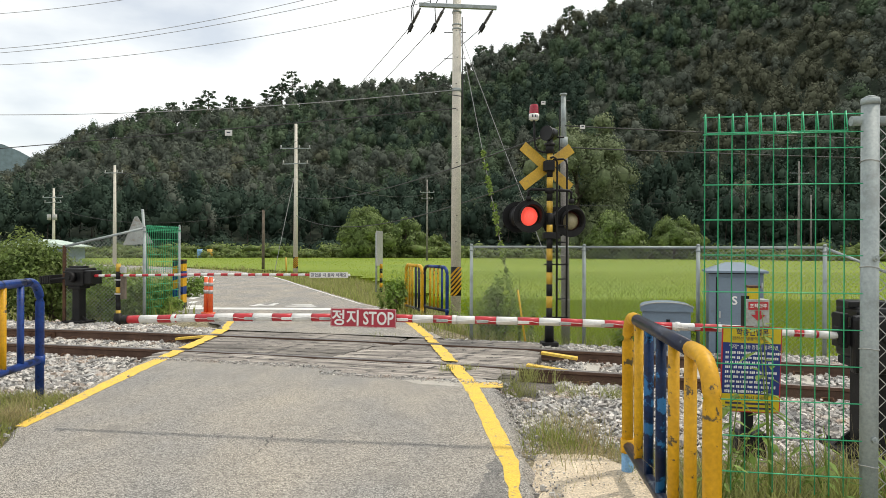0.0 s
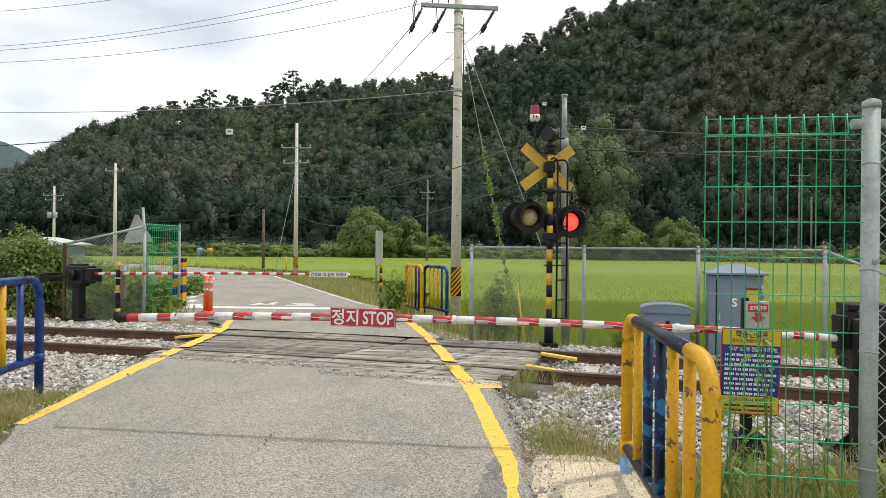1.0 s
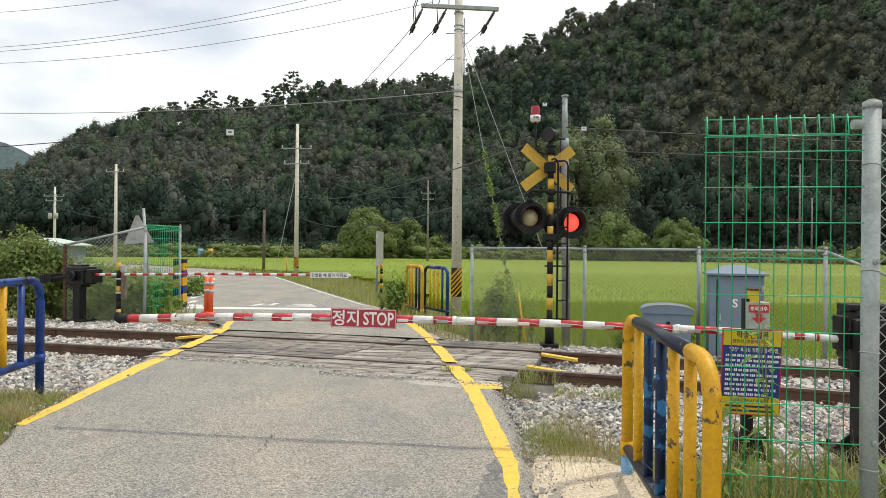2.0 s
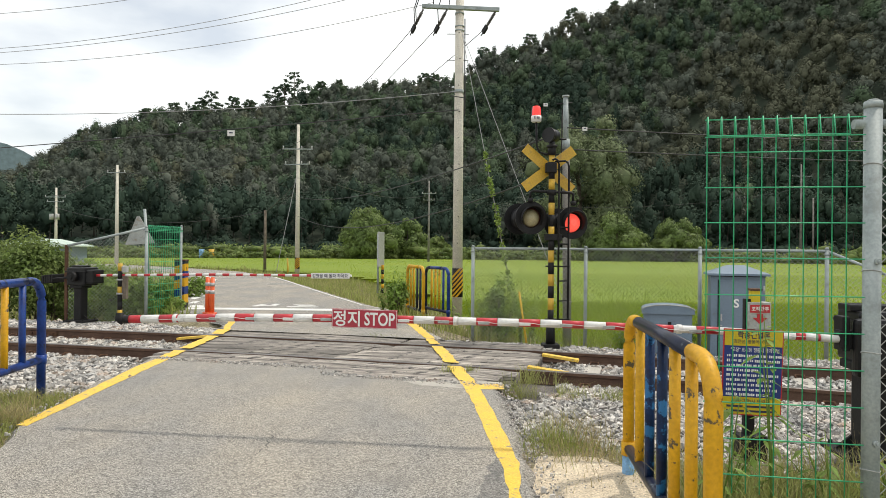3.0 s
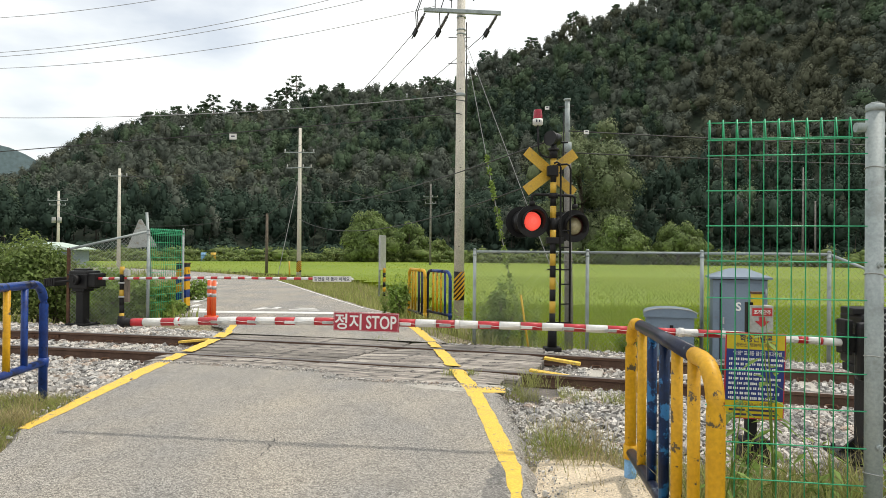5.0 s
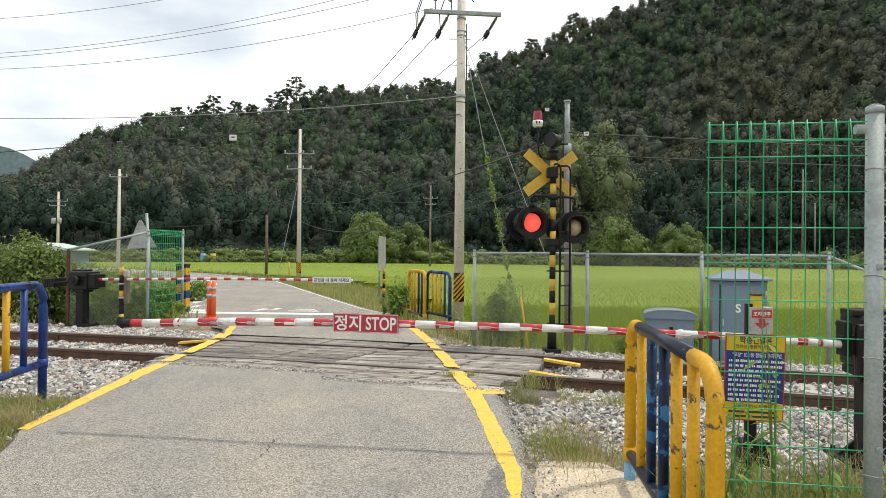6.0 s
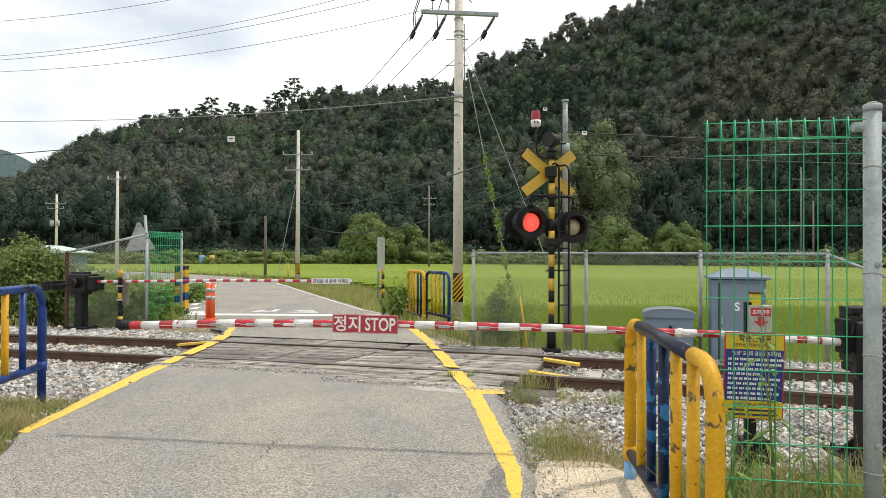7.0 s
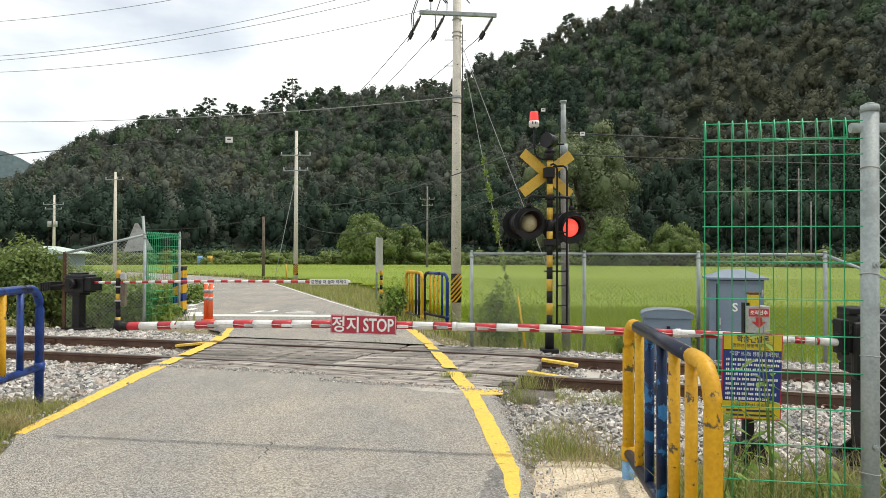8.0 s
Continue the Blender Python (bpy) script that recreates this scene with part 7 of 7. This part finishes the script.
for k, (x, y, rx, rz) in enumerate(((-7.2, 14.5, 0.5, 0.62), (-6.7, 14.4, 0.45, 0.55), (-7.6, 14.9, 0.6, 0.66), (-7.9, 14.4, 0.4, 0.45), (-6.1, 14.5, 0.35, 0.36), (-6.4, 15.6, 0.5, 0.3), (-8.4, 16.5, 0.9, 0.6), (-7.6, 16.2, 0.8, 0.62), (-6.9, 15.8, 0.6, 0.5), (-9.3, 17.5, 1.0, 0.75), (-7.4, 18.5, 0.8, 0.5))):
    build_bush((x, y, -0.35), (rx, 0.4, rz), 2300, 0.06, 140 + k, "leafy weeds tangled in the fence", "weed")
build_bush((-1.05, 14.4, -0.15), (0.26, 0.4, 0.46), 620, 0.07, 150, "leafy bush crowding the guard rails", "weed")
build_bush((1.05, 11.9, -0.45), (0.42, 0.35, 0.75), 800, 0.06, 151, "creeper-grown bush at the fence", "weed")


def build_vine():
    """Creeper climbing a guy wire."""
    rng = np.random.default_rng(160)
    a, b = (Vector(p) for p in GUYS[0])
    t = thing("creeper", "light green creeper climbing the guy wire", "creeper")
    tri, bm, pts = [], B(), []
    for i in range(400):
        f = 0.42 + 0.56 * i / 400
        p = a.lerp(b, f)
        thick = 0.035 + 0.07 * max(0, (f - 0.42)) + 0.25 * max(0, f - 0.85)
        if i % 8 == 0:
            pts.append(p + Vector((0.02 * math.sin(i), 0.02 * math.cos(i), 0)))
        if math.sin(i * 0.21) + 0.8 * math.sin(i * 0.083 + 1) < -0.35:
            continue
        for _ in range(3):
            q = p + Vector(rng.normal(0, thick * 0.5, 3))
            d = Vector(rng.normal(0, 1, 3)).normalized()
            w = d.cross(Vector(rng.normal(0, 1, 3))).normalized()
            L = rng.uniform(0.04, 0.085)
            tri.append((tuple(q - w * L * 0.4), tuple(q + w * L * 0.4), tuple(q + d * L)))
    tube(bm, pts, 0.008, 5)
    part("stem", bm, "bark", t)
    tris("foliage", np.array(tri), "weed", t)


build_vine()


# ---- sand, cracks, crumbs ----
def build_sand():
    rng = np.random.default_rng(171)
    v, f = [], []
    nx, ny = 26, 44
    for j in range(ny + 1):
        y = 1.5 + 3.25 * j / ny
        lo = 0.52 + 0.04 * math.sin(3 * y) + (0.18 * max(0, y - 4.2))
        hi = 1.36 - 0.25 * max(0, y - 4.1) + 0.07 * math.sin(5 * y)
        for i in range(nx + 1):
            x = lo + (hi - lo) * i / nx
            edge = min(i, nx - i, ny - j) / 4
            v.append((x, y, float(land(x, y)) + 0.028 * min(edge, 1) - 0.008 + 0.004 * rng.random()))
    for j in range(ny):
        for i in range(nx):
            k = j * (nx + 1) + i
            f.append((k, k + 1, k + nx + 2, k + nx + 1))
    tagged(raw("sandy_patch", v, f, "sand", smooth=True), "pale sandy soil beside the lane", "ground", kind="structure")


build_sand()


def build_crack(pts, width, label, seed, mat="black"):
    rng = np.random.default_rng(seed)
    p = np.array(pts, float)
    d = np.concatenate([[0], np.cumsum(np.hypot(*np.diff(p, axis=0).T))])
    n = max(int(d[-1] / 0.03), 4)
    v, f = [], []
    for i in range(n + 1):
        x, y = (np.interp(d[-1] * i / n, d, p[:, k]) for k in (0, 1))
        j = rng.normal(0, 0.012, 2)
        w = width * rng.uniform(0.1, 1.0) * 0.3
        v += [(x + j[0] - w, y + j[1] - w * 0.5, 0.0012), (x + j[0] + w, y + j[1] + w * 0.5, 0.0012)]
    f = [(2 * i, 2 * i + 1, 2 * i + 3, 2 * i + 2) for i in range(n)]
    tagged(raw("crack", v, f, mat), label, "crack", kind="structure")


build_crack([(-1.28, 4.95), (-1.24, 4.6), (-1.3, 4.35)], 0.018, "short dark crack in the asphalt", 181)
build_crack([(-3.2, 6.9), (-2.6, 6.78), (-2.0, 6.95)], 0.014, "thin crack in the asphalt near the timber", 183)
build_crack([(-0.6, 6.75), (0.0, 6.9), (0.2, 6.8)], 0.020, "thin crack in the asphalt near the timber", 184)
build_crack([(-2.9, 3.95), (-1.9, 4.15), (-1.3, 4.4)], 0.008, "hair crack in the asphalt", 185)

for a, b, c, d in (((-6.86, 17.6), (-6.98, 18.9), (-6.70, 17.6), (-6.82, 18.9)), ((-6.38, 16.3), (-6.45, 16.9), (-6.22, 16.3), (-6.29, 16.9)), ((-5.95, 15.3), (-6.1, 15.8), (-5.6, 15.2), (-5.75, 15.7))):
    strip("lane_dash", [a, b], [c, d], 0.003, "white_line", "short white dash at the lane mouth", wobble=0.01, seed=13, step=0.2)

# worn road letters, seen from behind: plain strokes
for a, b, c, d in (((-4.62, 15.62), (-4.52, 16.2), (-4.46, 15.62), (-4.36, 16.2)), ((-4.45, 15.75), (-4.05, 15.75), (-4.45, 15.9), (-4.05, 15.9)), ((-4.25, 15.95), (-4.22, 16.35), (-4.1, 15.95), (-4.06, 16.35)),
                   ((-3.75, 15.55), (-3.0, 15.5), (-3.75, 15.7), (-3.0, 15.65)), ((-3.55, 15.8), (-3.1, 15.78), (-3.55, 15.95), (-3.1, 15.93)), ((-3.7, 16.05), (-3.2, 16.02), (-3.7, 16.2), (-3.2, 16.15))):
    strip("road_letter", [a, b], [c, d], 0.003, "white_line", "worn white lettering stroke painted on the lane", wobble=0.006, seed=11, step=0.1)


# ---- crushed stone, one by one ----
def build_stones():
    rng = np.random.default_rng(201)
    # broken angular pieces: cubes with shifted corners
    cube = np.array([(x, y, z) for x in (-1, 1) for y in (-1, 1) for z in (-1, 1)]) * 0.62
    face = np.array([(0, 1, 3), (0, 3, 2), (4, 6, 7), (4, 7, 5), (0, 4, 5), (0, 5, 1), (2, 3, 7), (2, 7, 6), (0, 2, 6), (0, 6, 4), (1, 5, 7), (1, 7, 3)])
    shapes = [(cube + rng.uniform(-0.34, 0.34, (8, 3))) * rng.uniform(0.62, 1.4, (1, 3)) for _ in range(24)]

    def bed_z(d):
        return np.interp(d, [-3.35, -2.9, -1.75, -0.85, -0.6, 0.6, 0.85, 1.75, 2.4, 3.0], [-0.24, -0.15, -0.14, -0.145, -0.155, -0.155, -0.145, -0.15, -0.17, -0.20])

    def layer(n, x0, x1, d0, d1, size, label, lift=0.0, test=None):
        x = rng.uniform(x0, x1, n)
        d = rng.uniform(d0, d1, n)
        s = -0.290 - 0.0146 * x
        k = np.sqrt(1 + s * s)
        px, py = x - d * s / k, 8.77 - 0.290 * x - 0.0073 * x * x + d / k
        lo, hi = road_x(py)
        keep = ((px < lo + 0.02) | (px > hi - 0.03)) & (np.abs(px) < py * 0.73 + 0.6) & (np.abs(np.abs(d) - 0.7525) > 0.085)
        keep &= ~((np.abs(d) < 1.42) & (px > -3.95) & (px < 1.28)) & ~((d < -1.3) & (d > -1.76) & (px < 1.0) & (px > -3))
        # thinner on the sleepers
        ph = ((x - 0.1) / 0.58) % 1.0
        on = (np.abs(d) < 1.2) & ((ph < 0.17) | (ph > 0.83))
        keep &= ~on | (rng.random(n) < 0.22)
        if test is not None:
            keep &= test(px, py, d)
        px, py, d = px[keep], py[keep], d[keep]
        m = len(px)
        z = bed_z(d) + rng.uniform(-0.018, 0.022, m) + lift
        r = size * rng.lognormal(0, 0.28, m)
        q = rng.normal(size=(m, 4))
        q /= np.linalg.norm(q, axis=1)[:, None]
        w, a, b, c = q.T
        R = np.stack([np.stack([1 - 2 * (b * b + c * c), 2 * (a * b - c * w), 2 * (a * c + b * w)], 1), np.stack([2 * (a * b + c * w), 1 - 2 * (a * a + c * c), 2 * (b * c - a * w)], 1), np.stack([2 * (a * c - b * w), 2 * (b * c + a * w), 1 - 2 * (a * a + b * b)], 1)], 1)
        base = np.array(shapes)[rng.integers(0, len(shapes), m)]
        v = np.einsum("nij,nkj->nki", R, base) * r[:, None, None]
        v[:, :, 2] *= 0.8
        v += np.stack([px, py, z], 1)[:, None, :]
        f = face[None] + (np.arange(m) * 8)[:, None, None]
        tagged(raw("ballast_stones", v.reshape(-1, 3), f.reshape(-1, 3), "stone"), label, "ballast", kind="stuff")
    layer(34000, -1, 7.5, -3.3, -0.8, 0.021, "loose grey crushed stone beside the near rail")
    layer(20000, -10, -2.5, -3.4, -0.8, 0.023, "loose grey crushed stone beside the near rail")
    layer(15000, -11, 8, -0.7, 0.7, 0.024, "crushed stone between the rails")
    layer(20000, -12, -3.5, 0.8, 3.15, 0.026, "crushed stone beyond the far rail")
    layer(13000, -1.5, 8, 0.8, 2.3, 0.025, "crushed stone beyond the far rail")

    # crumbs of asphalt and grit along the timber edge, the lane edges and on the sand
    n = 3500
    t = rng.random(n)
    x = np.concatenate([-3.6 + 4.3 * t[:1700], rng.uniform(0.46, 0.72, 800), rng.uniform(0.55, 1.3, 600), rng.uniform(-3.55, -3.2, 400)])
    y = np.concatenate([track_y_arr(x[:1700]) - np.where(x[:1700] < -1.37, 1.40, 1.73) * 1.045 + rng.normal(0, 0.05, 1700) - 0.03, rng.uniform(3.2, 6.9, 800), rng.uniform(3.0, 4.6, 600), rng.uniform(4.8, 7.4, 400)])
    z = np.concatenate([np.full(1700, 0.004), np.full(800, -0.03), land(x[2500:3100], y[2500:3100]) + 0.022, np.full(400, -0.008)])
    r = 0.006 * rng.lognormal(0, 0.45, n) * np.where((np.arange(n) >= 2500) & (np.arange(n) < 3100), 0.55, 1.0)
    base = np.array(shapes)[rng.integers(0, len(shapes), n)]
    v = base * r[:, None, None] + np.stack([x, y, z], 1)[:, None, :]
    f = face[None] + (np.arange(n) * 8)[:, None, None]
    tagged(raw("grit", v.reshape(-1, 3), f.reshape(-1, 3), "stone"), "loose grit and asphalt crumbs", "grit", kind="stuff")


def track_y_arr(x):
    return 8.77 - 0.290 * x - 0.0073 * x * x


build_stones()


# ---- what moves: two-faced lamp inserts and the beacon dome, turned to imitate flashing ----
def motions():
    flips = [0.4, 1.0, 1.6, 2.2, 2.7, 3.3, 3.9, 4.5, 5.1, 5.65, 6.2, 6.8, 7.4]
    for name, ob, at in TURNERS:
        if name == "beacon":
            flashes = [0.2, 0.5, 1.6, 3.0, 4.7, 6.1, 7.2, 7.8, 8.0]
            rows = [(0.0, 190.0)]
            for k, t in enumerate(flashes):
                if k and t - flashes[k - 1] < 0.25:
                    rows = rows[:-1]
                for dt, a in ((-0.1, -165), (-0.0667, -85), (0.0, 0), (0.0667, 85), (0.1, 165)):
                    if t + dt <= 8.0 and (not rows or t + dt > rows[-1][0] + 0.02):
                        rows.append((t + dt, 360.0 * (k + 1) + a))
            walk(ob, [(t, pose(*at, 0, 0, a)) for t, a in rows])
            continue
        start = 0.0 if name == "left" else 180.0
        rows, a = [(0.0, start)], start
        for t in flips:
            for dt, da in ((0.0, 0), (0.0334, 60), (0.0667, 120), (0.1, 180)):
                rows.append((t + dt, a + da))
            a += 180
        rows.append((8.0, a))
        walk(ob, [(t, pose(*at, 0, 0, q)) for t, q in rows])


motions()
